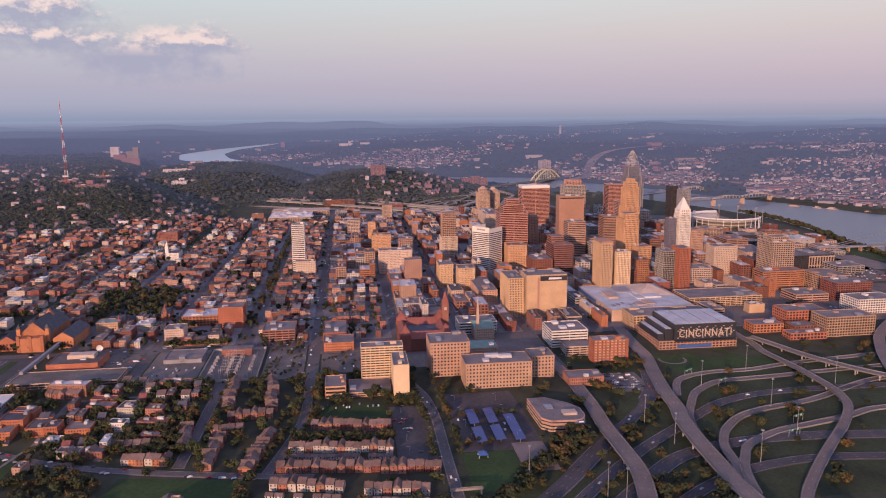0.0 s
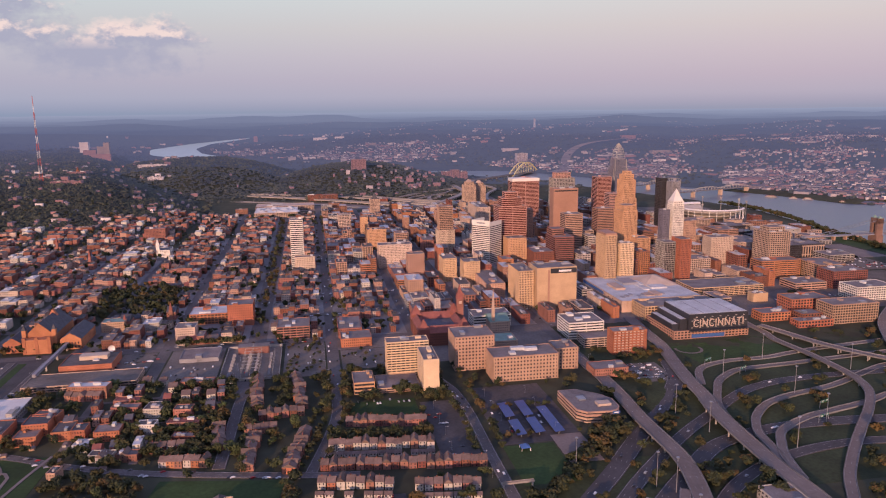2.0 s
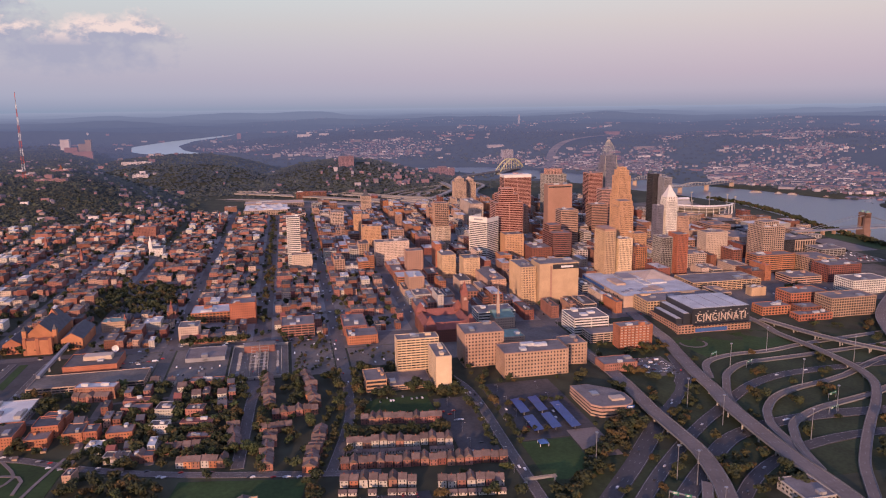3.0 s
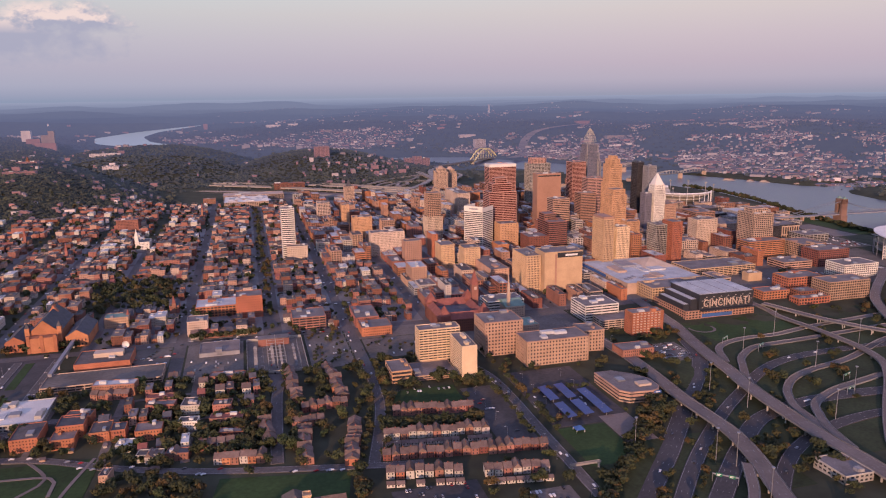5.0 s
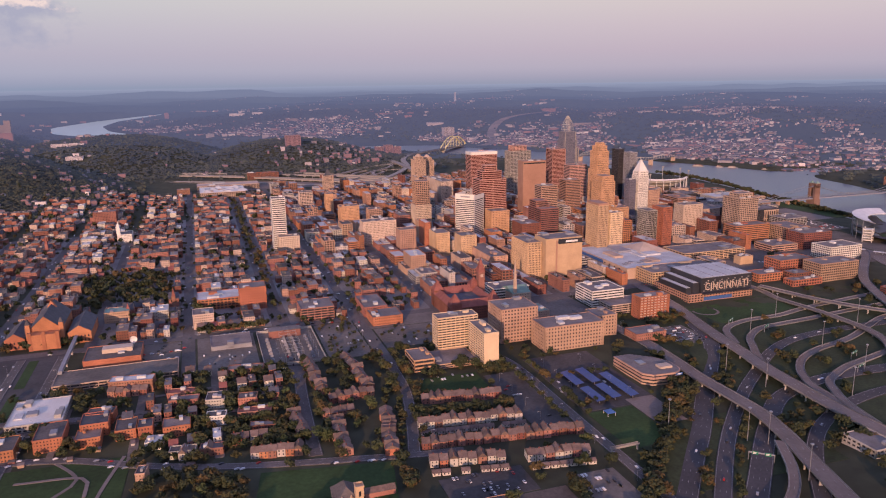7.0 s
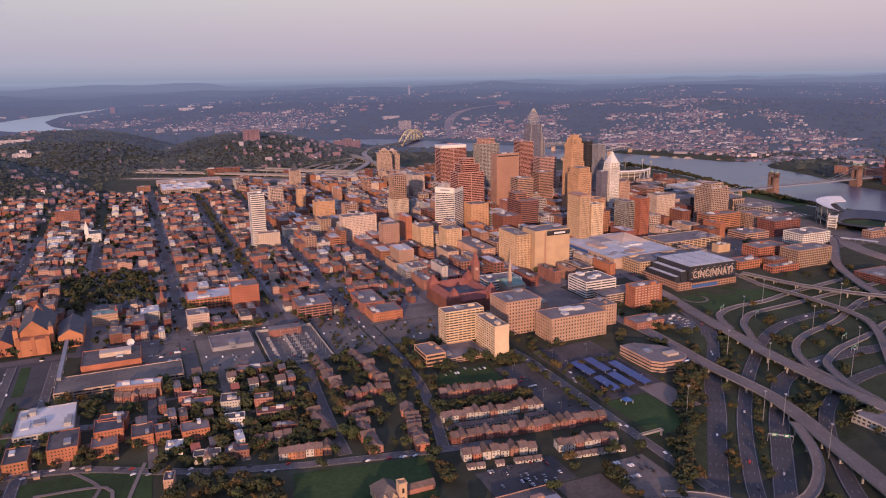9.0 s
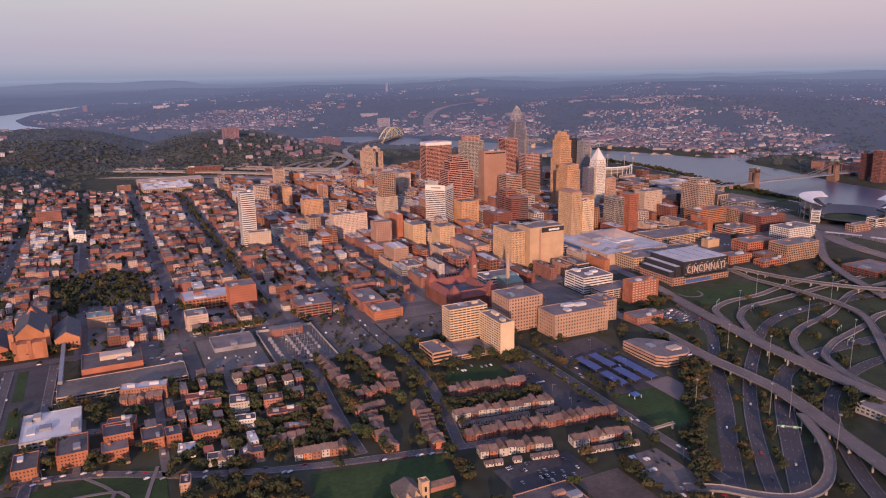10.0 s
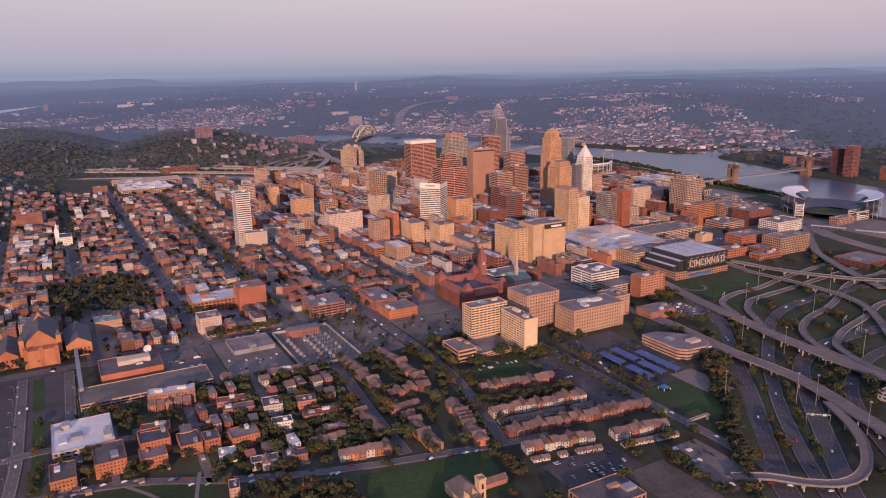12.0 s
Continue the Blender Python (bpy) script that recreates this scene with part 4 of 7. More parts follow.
words.body, words.size, words.extrude, words.space_character = "CINCINNATI", 15.0, 0.5, 1.16
flat = new("letters", words)
front = bpy.data.meshes.new_from_object(flat)
bpy.data.objects.remove(flat)
wide = max(q.co.x for q in front.vertices)
for q in front.vertices:
    x, y, z = q.co
    q.co = (28 + x * 74 / wide, 1.2 - z, 15.5 + y)
front.materials.clear()
front.materials.append(M["cream"])
part("letters", front, b, "tall pale letters on the front")
lat = []
for i in range(28):
    for j in range(7):
        if (i * 3 + j * 5) % 4 == 0:
            lat.append((26 + i * 2.9, 28.2 + i * 2.9, 1.2, 1.98, 14.0 + j * 2.4, 15.0 + j * 2.4))
part("screen", box_mesh("screen", lat, "concrete"), b, "pale slats behind the letters", "stuff")
part("blue_front", box_mesh("blue_front", [(26, 74, -0.4, 0.2, 1, 6)], "blue_panel"), b)

# south-west warehouses
for u0, u1, v0, d, h, wall, style, label in (
        (648, 722, 893, 36, 27, "tan", "grid", "tan brick loft building with large windows"),
        (770, 838, 992, 42, 22, "white", "grid", "white office block with large square windows"),
        (627, 690, 952, 36, 21, "brick_orange", "warehouse", "orange brick warehouse with a painted sign"),
        (560, 606, 924, 26, 12, "brick_orange", "warehouse", "low orange brick warehouse with wide windows"),
        (590, 645, 886, 20, 9, "brick_orange", "warehouse", "low orange brick shop row"),
        (612, 645, 908, 24, 12, "brick_dark", "warehouse", "dark brick hall under rooftop plant"),
        (535, 660, 1070, 60, 15, "sand", "garage", "long tan open parking garage"),
        (722, 780, 1074, 44, 12, "tan", "ribbon", "low tan block with one pale band"),
        (712, 790, 1157, 34, 33, "brick_orange", "ribbon", "orange brick office block with bands"),
        (790, 855, 1072, 42, 29, "brick_dark", "grid", "dark red block with deep bays"),
        (611, 637, 1024, 16, 13, "sand", "hall", "small tan block in a car park"),
        (600, 660, 1235, 40, 26, "cream", "grid", "pale stone low office block")):
    block("office_block", label, "office building", u0, u1, v0, d, h, wall, style, units=3)

# city hall and its neighbours
b = block("city_hall", "dark red stone city hall with steep roofs round a court", "city hall", 62, 130, 916, 84, 17, "brick_dark", "small", "slate", units=0)
for x0, x1, y0, y1 in ((0, 68, 0, 16), (0, 68, 68, 84)):
    v_, f_ = prism(x1 - x0, y1 - y0, 17.5, 8)
    shape("wing_roof", (v_ + (x0, y0, 0), f_), "tile", b, "weathered red tile roof")
for x0 in (0, 54):
    v_, f_ = prism(52, 14, 17.4, 7.5, 0.0)
    shape("wing_roof", (np.stack([v_[:, 1] + x0, v_[:, 0] + 16, v_[:, 2]], 1), [q[::-1] for q in f_]), "tile", b, "weathered red tile roof")
for x, y in ((7, 6), (61, 6), (7, 78), (61, 78)):
    part("pavilion", box_mesh("pavilion", [(x - 7, x + 7, y - 7, y + 7, -1, 23)], "brick_dark"), b)
    shape("hip_roof", pyramid(x - 7.6, x + 7.6, y - 7.6, y + 7.6, 23, 13), "tile", b)
part("clock_tower", box_mesh("clock_tower", [(64, 73, 66, 75, 0, 44), (63.6, 73.4, 65.6, 75.4, 33, 35)], "brick"), b)
part("clock_face", box_mesh("clock_face", [(66.5, 70.5, 65.3, 65.6, 37, 41)], "cream"), b)
shape("tower_roof", pyramid(63.4, 73.6, 65.4, 75.6, 44, 21), "tile", b)
for x, y in ((64.5, 66.5), (72.5, 66.5), (64.5, 74.5), (72.5, 74.5)):
    shape("pinnacle", pyramid(x - 1, x + 1, y - 1, y + 1, 44, 8), "tile", b)
b = block("cathedral", "grey stone cathedral with a slim pale spire", "church", 168, 196, 958, 44, 14, "limestone", "small", "slate", units=0)
shape("nave_roof", prism(28, 44, 14, 7), "copper", b)
part("tower", box_mesh("tower", [(3, 7, 3, 7, 0, 34), (3.5, 6.5, 3.5, 6.5, 34, 42)], "limestone"), b)
shape("spire", pyramid(3.6, 6.4, 3.6, 6.4, 42, 22), "limestone", b)
block("hall", "low hall with a green copper roof", "hall", 140, 185, 880, 34, 12, "limestone", "small", "copper", units=1)

# music hall, seen from its rear
b = thing("music_hall", "orange brick music hall with steep dark gable roofs", "concert hall", placed(-462, 1000))
take(-470, -345, 985, 1100)


def gable(x0, x1, y0, y1, z, up, wall, roof):
    """A gabled block whose ridge runs away from its front wall."""
    xm = (x0 + x1) / 2
    vv = [(x0, y0, 0), (x1, y0, 0), (x1, y0, z), (xm, y0, z + up), (x0, y0, z), (x0, y1, 0), (x1, y1, 0), (x1, y1, z), (xm, y1, z + up), (x0, y1, z)]
    ff = [(0, 1, 2, 3, 4), (6, 5, 9, 8, 7), (1, 6, 7, 2), (5, 0, 4, 9), (0, 5, 6, 1), (2, 7, 8, 3), (4, 3, 8, 9)]
    part("wall", mesh_of("wall", vv, ff, wall), b)
    o = 0.8
    rv = [(x0 - o, y0 + 0.6, z - 0.4), (xm, y0 + 0.6, z + up + 0.35), (x1 + o, y0 + 0.6, z - 0.4), (x0 - o, y1, z - 0.4), (xm, y1, z + up + 0.35), (x1 + o, y1, z - 0.4)]
    part("roof", mesh_of("roof", rv, [(0, 1, 4, 3), (1, 2, 5, 4), (0, 2, 1), (3, 4, 5)], roof), b, "dark slate roof")


gable(20, 56, 6, 84, 21, 16, "brick_orange", "slate")
gable(62, 88, 4, 70, 14, 8, "brick_orange", "slate")
gable(-6, 16, 2, 60, 13, 7, "brick_orange", "slate")
part("front_block", box_mesh("front_block", [(22, 54, -8, 6, 0, 19)], "brick_orange"), b)
part("front_parapet", box_mesh("front_parapet", [(21, 25, -8.6, -4, 0, 22), (51, 55, -8.6, -4, 0, 22), (36, 40, -8.6, -6, 0, 22)], "brick_orange"), b)
part("upper_gable", mesh_of("upper_gable", [(28, 60, 25), (48, 60, 25), (38, 60, 42), (28, 66, 25), (48, 66, 25), (38, 66, 42)], [(0, 1, 2), (5, 4, 3), (0, 2, 5, 3), (1, 4, 5, 2), (0, 3, 4, 1)], "brick_orange"), b)
for x in (20, 56):
    part("turret", box_mesh("turret", [(x - 2.5, x + 2.5, 3, 9, 0, 29)], "brick_orange"), b)
    shape("turret_roof", pyramid(x - 2.7, x + 2.7, 2.8, 9.2, 29, 7), "slate", b)
part("glazing", box_mesh("glazing", [(x, x + 1.4, y - 0.15, y + 0.3, z, z + 2.8) for x, y in [(64 + 4 * k, 4) for k in range(6)] + [(-4 + 4 * k, 2) for k in range(5)] for z in (2, 7)], "glass"), b, "", "stuff")

# ---- near the flight line: car parks, fields, roads ----
def ground_patch(name, label, category, u0, u1, v0, v1, mat, turn=0.0, z=0.05):
    take(u0, u1, v0, v1)
    z += 0.012 * (len(OCCUPIED) % 12)
    return slab(name, label, category, u0, u1, v0, v1, -0.3, z, mat, turn)


ground_patch("car_park", "large asphalt car park with few cars", "car park", -110, -60, 838, 965, "lot")
ground_patch("car_park", "worn asphalt yard round the shed", "car park", -252, -186, 858, 965, "lot")
ground_patch("car_park", "asphalt car park beside the brick block", "car park", -40, 55, 852, 925, "lot")
ground_patch("car_park", "asphalt car park beside the slab towers", "car park", 34, 70, 600, 735, "dark_lot")
ground_patch("car_park", "asphalt car park with solar canopies", "car park", 92, 172, 620, 762, "dark_lot")
ground_patch("car_park", "car park full of cars beside the ramp", "car park", 288, 330, 740, 800, "lot")
ground_patch("lawn", "small mown lawn below the slab towers", "lawn", -40, 30, 703, 748, "lawn")
ground_patch("lawn", "mown park lawn beside the car park", "lawn", 92, 140, 545, 617, "lawn")
ground_patch("plaza", "worn concrete plaza below the curved office", "plaza", 142, 172, 575, 632, "deck")
ground_patch("sports_field", "dark green playing field", "sports field", -212, -106, 545, 604, "lawn", -10)
ground_patch("lawn", "green lawn with worn paths", "lawn", -414, -308, 596, 682, "lawn", -3)
ground_patch("lawn", "sloping lawn beside the ramps", "lawn", 378, 515, 795, 858, "lawn", 8)
ground_patch("car_park", "cracked asphalt car park below the terraces", "car park", -76, -6, 515, 553, "dark_lot")
ground_patch("yard", "empty brown gravel yard", "yard", -28, 14, 452, 513, "gravel")
ground_patch("car_park", "worn car park by the freeway", "car park", 24, 62, 453, 524, "lot")
ground_patch("car_park", "asphalt car park beside the studio", "car park", -312, -271, 895, 965, "lot")

LINES = []
roadway("concrete overpass ramp on piers", [(140, 300, 8), (165, 350, 8), (192, 425, 8.5), (207, 468, 8), (221, 508, 8), (231, 551, 8), (233, 593, 7.5), (236, 640, 5.5), (245, 698, 2.5), (250, 755, 0.8), (248, 798, 0.3), (244, 850, 0.2), (238, 905, 0)], 16, lanes=3)
roadway("elevated freeway ramp on piers", [(285, 330, 6), (300, 420, 7), (305, 480, 7), (304, 514, 7), (304, 549, 8), (305, 585, 9.5), (313, 640, 8.5), (325, 680, 6), (338, 735, 3), (354, 800, 1.2), (367, 850, 0.5), (372, 880, 0.3), (385, 985, 0)], 17, lanes=4)
roadway("curving flyover ramp on piers", [(300, 420, 1), (335, 470, 1), (356, 501, 1), (375, 523, 1.2), (404, 553, 1.6), (435, 583, 2.4), (474, 620, 3.4), (506, 658, 4.2), (520, 696, 4.6), (523, 738, 4.6), (524, 785, 3.6), (523, 845, 1.5), (532, 879, 0.3), (535, 940, 0)], 10, lanes=2)
roadway("curved freeway ramp", [(300, 470, 5), (306, 505, 4.5), (321, 546, 4), (328, 585, 4), (338, 607, 4), (352, 627, 3.5), (380, 652, 2), (420, 671, 0.6), (467, 682, 0.4), (502, 694, 0.3), (540, 712, 0.2), (600, 735, 0.2), (700, 745, 0)], 9)
roadway("curved freeway ramp", [(306, 560, 8.0), (312, 603, 7), (327, 655, 5), (353, 698, 3), (376, 729, 1), (410, 752, 0.5), (445, 757, 0.4), (486, 760, 0.4), (560, 768, 0.3), (680, 780, 0)], 9)
roadway("curved freeway ramp", [(348, 721, 0), (372, 766, 0), (417, 784, 0), (471, 786, 0), (541, 801, 0), (696, 821, 0)], 9)
roadway("curved freeway ramp", [(312, 500, 6), (320, 525, 4.5), (328, 548, 3.5), (340, 570, 3), (358, 594, 2), (403, 618, 0.5), (441, 628, 0.4), (490, 640, 0.3), (549, 657, 0.3), (680, 650, 0)], 9)
roadway("freeway carriageway", [(14, 342, 0), (56, 425, 0), (110, 490, 0), (173, 557, 0), (237, 632, 0), (320, 729, 0), (348, 801, 0)], 19, "freeway", False, lanes=4)
roadway("freeway carriageway", [(39, 342, 0), (81, 411, 0), (126, 470, 0), (200, 550, 0), (295, 632, 0), (416, 707, 0), (586, 716, 0), (756, 701, 0)], 14, "freeway", False, lanes=3)
roadway("freeway carriageway", [(54, 342, 0), (95, 403, 0), (169, 479, 0), (228, 536, 0), (294, 587, 0), (396, 606, 0), (556, 591, 0), (756, 561, 0)], 18, "freeway", False, lanes=4)
roadway("freeway carriageway", [(126, 341, 0), (184, 432, 0), (274, 522, 0), (396, 561, 0), (556, 541, 0), (756, 501, 0)], 14, "freeway", False, lanes=3)
roadway("low concrete ramp", [(36, 463, 4), (60, 447, 5), (74, 429, 6), (97, 414, 6), (126, 416, 6), (158, 435, 6), (184, 462, 6.5), (208, 502, 7.5)], 9)
roadway("elevated freeway viaduct", [(540, 900, 3), (566, 790, 6), (625, 705, 7), (740, 640, 7), (900, 600, 7)], 12, lanes=3)
roadway("elevated riverside viaduct", [(600, 690, 4), (622, 734, 5), (642, 773, 5), (669, 818, 6), (707, 868, 6), (770, 925, 5), (835, 980, 4), (876, 1030, 3), (893, 1150, 1), (893, 1400, 0.6), (893, 1900, 0.6)], 14, lanes=4)
roadway("two-lane street beside the terraces", [(78, 440, 0), (78, 600, 0), (78, 740, 0), (66, 800, 0)], 11, "asphalt", False)
roadway("two-lane street bending past the terraces", [(-50, 800, 0), (-51, 765, 0), (-54, 722, 0), (-64, 670, 0), (-75, 625, 0), (-82, 598, 0)], 11, "asphalt", False)
roadway("two-lane street between the terraces", [(-148, 805, 0), (-152, 780, 0), (-155, 735, 0), (-158, 673, 0), (-160, 625, 0)], 12, "asphalt", False)
roadway("two-lane street beside the playing field", [(-470, 715, 0), (-430, 705, 0), (-360, 690, 0), (-290, 655, 0), (-215, 628, 0), (-90, 600, 0), (-40, 592, 0)], 10, "asphalt", False)
roadway("boulevard carriageway", [(-452, 560, 0), (-446, 720, 0), (-443, 960, 0)], 10, "asphalt", False)
roadway("boulevard carriageway", [(-412, 560, 0), (-406, 720, 0), (-400, 960, 0)], 10, "asphalt", False)
slab("road", "broad asphalt junction at the boulevard", "street", -474, -398, 640, 985, -0.3, 0.02, "dark_lot")
for u0, u1 in ((-434, -424), (-470, -463)):
    slab("median", "narrow grass median of the boulevard", "lawn", u0, u1, 700, 850, -0.3, 0.16, "lawn")
    slab("median", "narrow grass median of the boulevard", "lawn", u0, u1, 872, 955, -0.3, 0.16, "lawn")
roadway("cross street", [(-520, 770, 0), (-430, 782, 0), (-360, 770, 0)], 10, "asphalt", False, lift=0.14)

# ---- houses ----
def house_kit(w, d, h, roof, up, wall, roof_mat, rnd):
    """The pieces of a small house: (name, material, vertices, faces)."""
    kit = []
    H = Heap()
    H.boxes("w", [(0, w, 0, d, -2.2, h)])
    if up:
        v, f = prism(w, d, h, up, 0.0)
        H.add("w", v[[0, 3, 4, 1, 2, 5]], [(0, 2, 1), (3, 4, 5)])
    kit.append(("wall", wall, H))
    R = Heap()
    if up:
        t = 0.35
        v, f = prism(w, d, h + 0.05, up, t)
        R.add("w", v, f)
    else:
        R.boxes("w", [(0.3, w - 0.3, 0.3, d - 0.3, h - 0.2, h + 0.1)])
        R.boxes("w", parapet(w, d, h, 0.5, 0.3))
        R.boxes("w", [(w * 0.2, w * 0.55, d * 0.5, d * 0.66, h, h + 1.7)])
    kit.append(("roof", roof_mat, R))
    N = Heap()
    boxes = []
    floors = max(1, int(h / 3))
    for k in range(floors):
        z = 0.9 + k * h / floors
        n = max(1, int(w / 2.4))
        for i in range(n):
            x = (i + 0.5) * w / n
            boxes += [(x - 0.5, x + 0.5, -0.06, 0.1, z, z + 1.5)]
        n = max(1, int(d / 4.5))
        for i in range(n):
            y = (i + 0.5) * d / n
            boxes += [(-0.06, 0.1, y - 0.45, y + 0.45, z, z + 1.5), (w - 0.1, w + 0.06, y - 0.45, y + 0.45, z, z + 1.5)]
    N.boxes("w", boxes)
    kit.append(("glazing", "glass", N))
    C = Heap()
    x = rnd.uniform(0.5, w - 1.2)
    y = d * (0.45 if up else 0.75)
    C.boxes("w", [(x, x + 0.9, y, y + 0.7, h - 0.5, h + up + 1.1)])
    kit.append(("chimney", "brick_dark", C))
    return kit


def flat_faces(h):
    return [tuple(q) for f in h.f["w"] for q in (f.tolist() if hasattr(f, "tolist") else f)]


def kit_thing(name, label, category, kit, m, group):
    ob = thing(name, label, category, m, group)
    for pn, mat, h in kit:
        part(pn, mesh_of(pn, np.concatenate(h.v["w"]).tolist(), flat_faces(h), mat), ob, "", "stuff" if pn == "glazing" else "")
    return ob


def kit_heap(heap, kit, m, k=1.0):
    r = np.array(m)
    for pn, mat, h in kit:
        v = np.concatenate(h.v["w"]) * k @ r[:3, :3].T + r[:3, 3]
        base = heap.n.get(mat, 0)
        heap.v.setdefault(mat, []).append(v)
        heap.f.setdefault(mat, []).append(RaggedFaces([tuple(i + base for i in q) for q in flat_faces(h)]))
        heap.n[mat] = base + len(v)


rnd = random.Random(4)
# terraces of gabled townhouses
TOWN = []
for wall, label in (("brick", "red brick gabled townhouse with brown shingles"), ("brick_dark", "dark brick gabled townhouse with brown shingles"),
                    ("pale", "pale clad gabled townhouse with brown shingles"), ("brick_orange", "orange brick gabled townhouse with brown shingles")):
    kit = house_kit(6.9, 12, 6.0, "gable", 3.3, wall, "shingle", rnd)
    TOWN.append(kit_thing("townhouse", label, "townhouse", kit, placed(0, -400), "terraces of townhouses"))


FRONT = []
for wall, label in (("pale", "pale townhouse with a gable to the street"), ("brick", "red brick townhouse with a gable to the street")):
    kit = house_kit(12.5, 6.9, 6.4, "gable", 3.6, wall, "shingle", rnd)
    FRONT.append(kit_thing("townhouse", label, "townhouse", kit, placed(-262 + 20 * len(FRONT), 655, 0, 80), "terraces of townhouses"))
SHED = kit_thing("garage", "low gabled garage with brown shingle roof", "garage", [k for k in house_kit(6.6, 6.5, 2.5, "gable", 1.7, "pale", "shingle", rnd) if k[0] != "chimney"], placed(-262, 640), "garages behind the terraces")


def terrace(a, b, pick, shed=False):
    """A row of townhouses from a to b, its fronts to the west or north."""
    (u0, v0), (u1, v1) = a, b
    n = max(2, round(math.hypot(u1 - u0, v1 - v0) / 7.5))
    turn = math.degrees(math.atan2(v1 - v0, u1 - u0))
    for i in range(n):
        s = i / n
        u, v = u0 + (u1 - u0) * s, v0 + (v1 - v0) * s
        jog = (i // 3 % 2) * 1.2
        nx, ny = -math.sin(radians(turn)), math.cos(radians(turn))
        jog += rnd.uniform(-0.5, 0.5)
        if rnd.random() < 0.3:
            q = FRONT[0 if pick[i % len(pick)] == 2 else 1]
            copy_thing(q, placed(u + nx * (jog - 0.6) + ny * 6.9, v + ny * (jog - 0.6) - nx * 6.9, rnd.uniform(-0.6, 0.8), turn + 90))
        else:
            copy_thing(TOWN[pick[i % len(pick)]], placed(u + nx * jog, v + ny * jog, rnd.uniform(-0.9, 0.7), turn))
        if shed and rnd.random() < 0.9:
            copy_thing(SHED, placed(u - nx * 13 + 0.3, v - ny * 13, 0, turn))
    take(min(u0, u1) - 8, max(u0, u1) + 8, min(v0, v1) - 8, max(v0, v1) + 8)


terrace((-47, 690), (31, 676), [0, 1, 0])
terrace((-65, 641), (31, 628), [2, 2, 0, 2], True)
terrace((-73, 604), (70, 583), [1, 1, 0, 1])
terrace((-76, 573), (-14, 561), [2, 3, 2, 2], True)
terrace((2, 555), (56, 546), [2, 2, 0], True)
terrace((-128, 747), (-130, 838), [0, 1])
terrace((-84, 790), (-88, 838), [0, 1])
terrace((-82, 742), (-84, 787), [0, 3])
terrace((-131, 722), (-85, 724), [1, 0])
terrace((-143, 690), (-112, 690), [0, 1])
terrace((-130, 616), (-127, 682), [0, 3])
terrace((-94, 602), (-78, 682), [3, 0])
terrace((-158, 661), (-162, 711), [0, 1])
terrace((-212, 638), (-170, 629), [2, 3, 0])
terrace((-339, 815), (-301, 806), [0, 1, 0])
for t_ in TOWN:
    t_.matrix_world = placed(-226 + 8 * TOWN.index(t_), 668, 0, -8)

# old row houses
ROW = []
for wall, roof in (("brick", "roof_tar"), ("brick", "roof_grey"), ("brick_dark", "roof_tar"), ("brick", "roof_gravel"), ("cream", "roof_tar"),
                   ("tan", "roof_gravel"), ("pale", "roof_white"), ("brick_dark", "roof_grey")):
    for w, d, h in ((7, 19, 9), (9, 24, 11.8), (14, 28, 14)):
        ROW.append((w, d, h, wall, house_kit(w, d, h, "flat", 0, wall, roof, rnd)))
for wall, roof in (("brick", "slate"), ("pale", "shingle"), ("brick_orange", "slate"), ("brick", "tile"), ("tan", "slate"), ("brick_dark", "shingle")):
    for w, d, h in ((7.5, 13, 6.2), (9, 16, 7.2)):
        ROW.append((w, d, h, wall, house_kit(w, d, h, "gable", 3.4, wall, roof, rnd)))
LABELS = {"brick": "red brick row house with flat roof", "brick_dark": "dark brick row house", "brick_orange": "orange brick row house",
          "cream": "cream painted row house", "tan": "tan brick row house", "pale": "pale painted row house"}
MADE = {}
far_rows = Heap()
count = 0


def put_house(i, u, v, near, turn=0.0):
    global count
    w, d, h, wall, kit = ROW[i]
    z = float(height(u, v))
    m = placed(u, v, z, turn)
    if near and count < 190:
        count += 1
        if i in MADE:
            copy_thing(MADE[i], m)
        else:
            MADE[i] = kit_thing("row_house", LABELS[wall], "row house", kit, m, "old row houses")
    else:
        kit_heap(far_rows, kit if v < 1500 else [k for k in kit if k[0] != "chimney"] if v < 1800 else [k for k in kit if k[0] in ("wall", "roof")], m)


def fill_rows(u0, u1, v0, v1, near, gap=0.12, keep=0.94):
    """Two rows of old houses along the block's avenues, and a few in its yards."""
    for v, face in ((v0 + 2, 0), (v1 - 2, 1), ((v0 + v1) / 2 - 11, 2)):
        u = u0 + 1
        while u < u1 - 6:
            i = rnd.choice(range(len(ROW)) if rnd.random() < 0.72 else [0, 1, 3, 4, 6, 7, 9, 10, 12, 15, 16, 21, 22])
            w, d, h, wall, kit = ROW[i]
            if u + w > u1:
                break
            vv = v - d if face == 1 else v
            if rnd.random() < (keep if face < 2 else keep * 0.62) and free(u, u + w, vv, vv + d, -0.1):
                put_house(i, u, vv, near)
                take(u, u + w, vv, vv + d)
            else:
                YARDS.append((u + w / 2, vv + d / 2))
            u += w + (0.05 if rnd.random() < 0.85 else rnd.uniform(1.5, 5))
    for k in range(5):
        YARDS.append((rnd.uniform(u0 + 5, u1 - 5), (v0 + v1) / 2 + rnd.uniform(-28, 28)))


YARDS = []
# park with old trees
take(-410, -285, 1150, 1320)


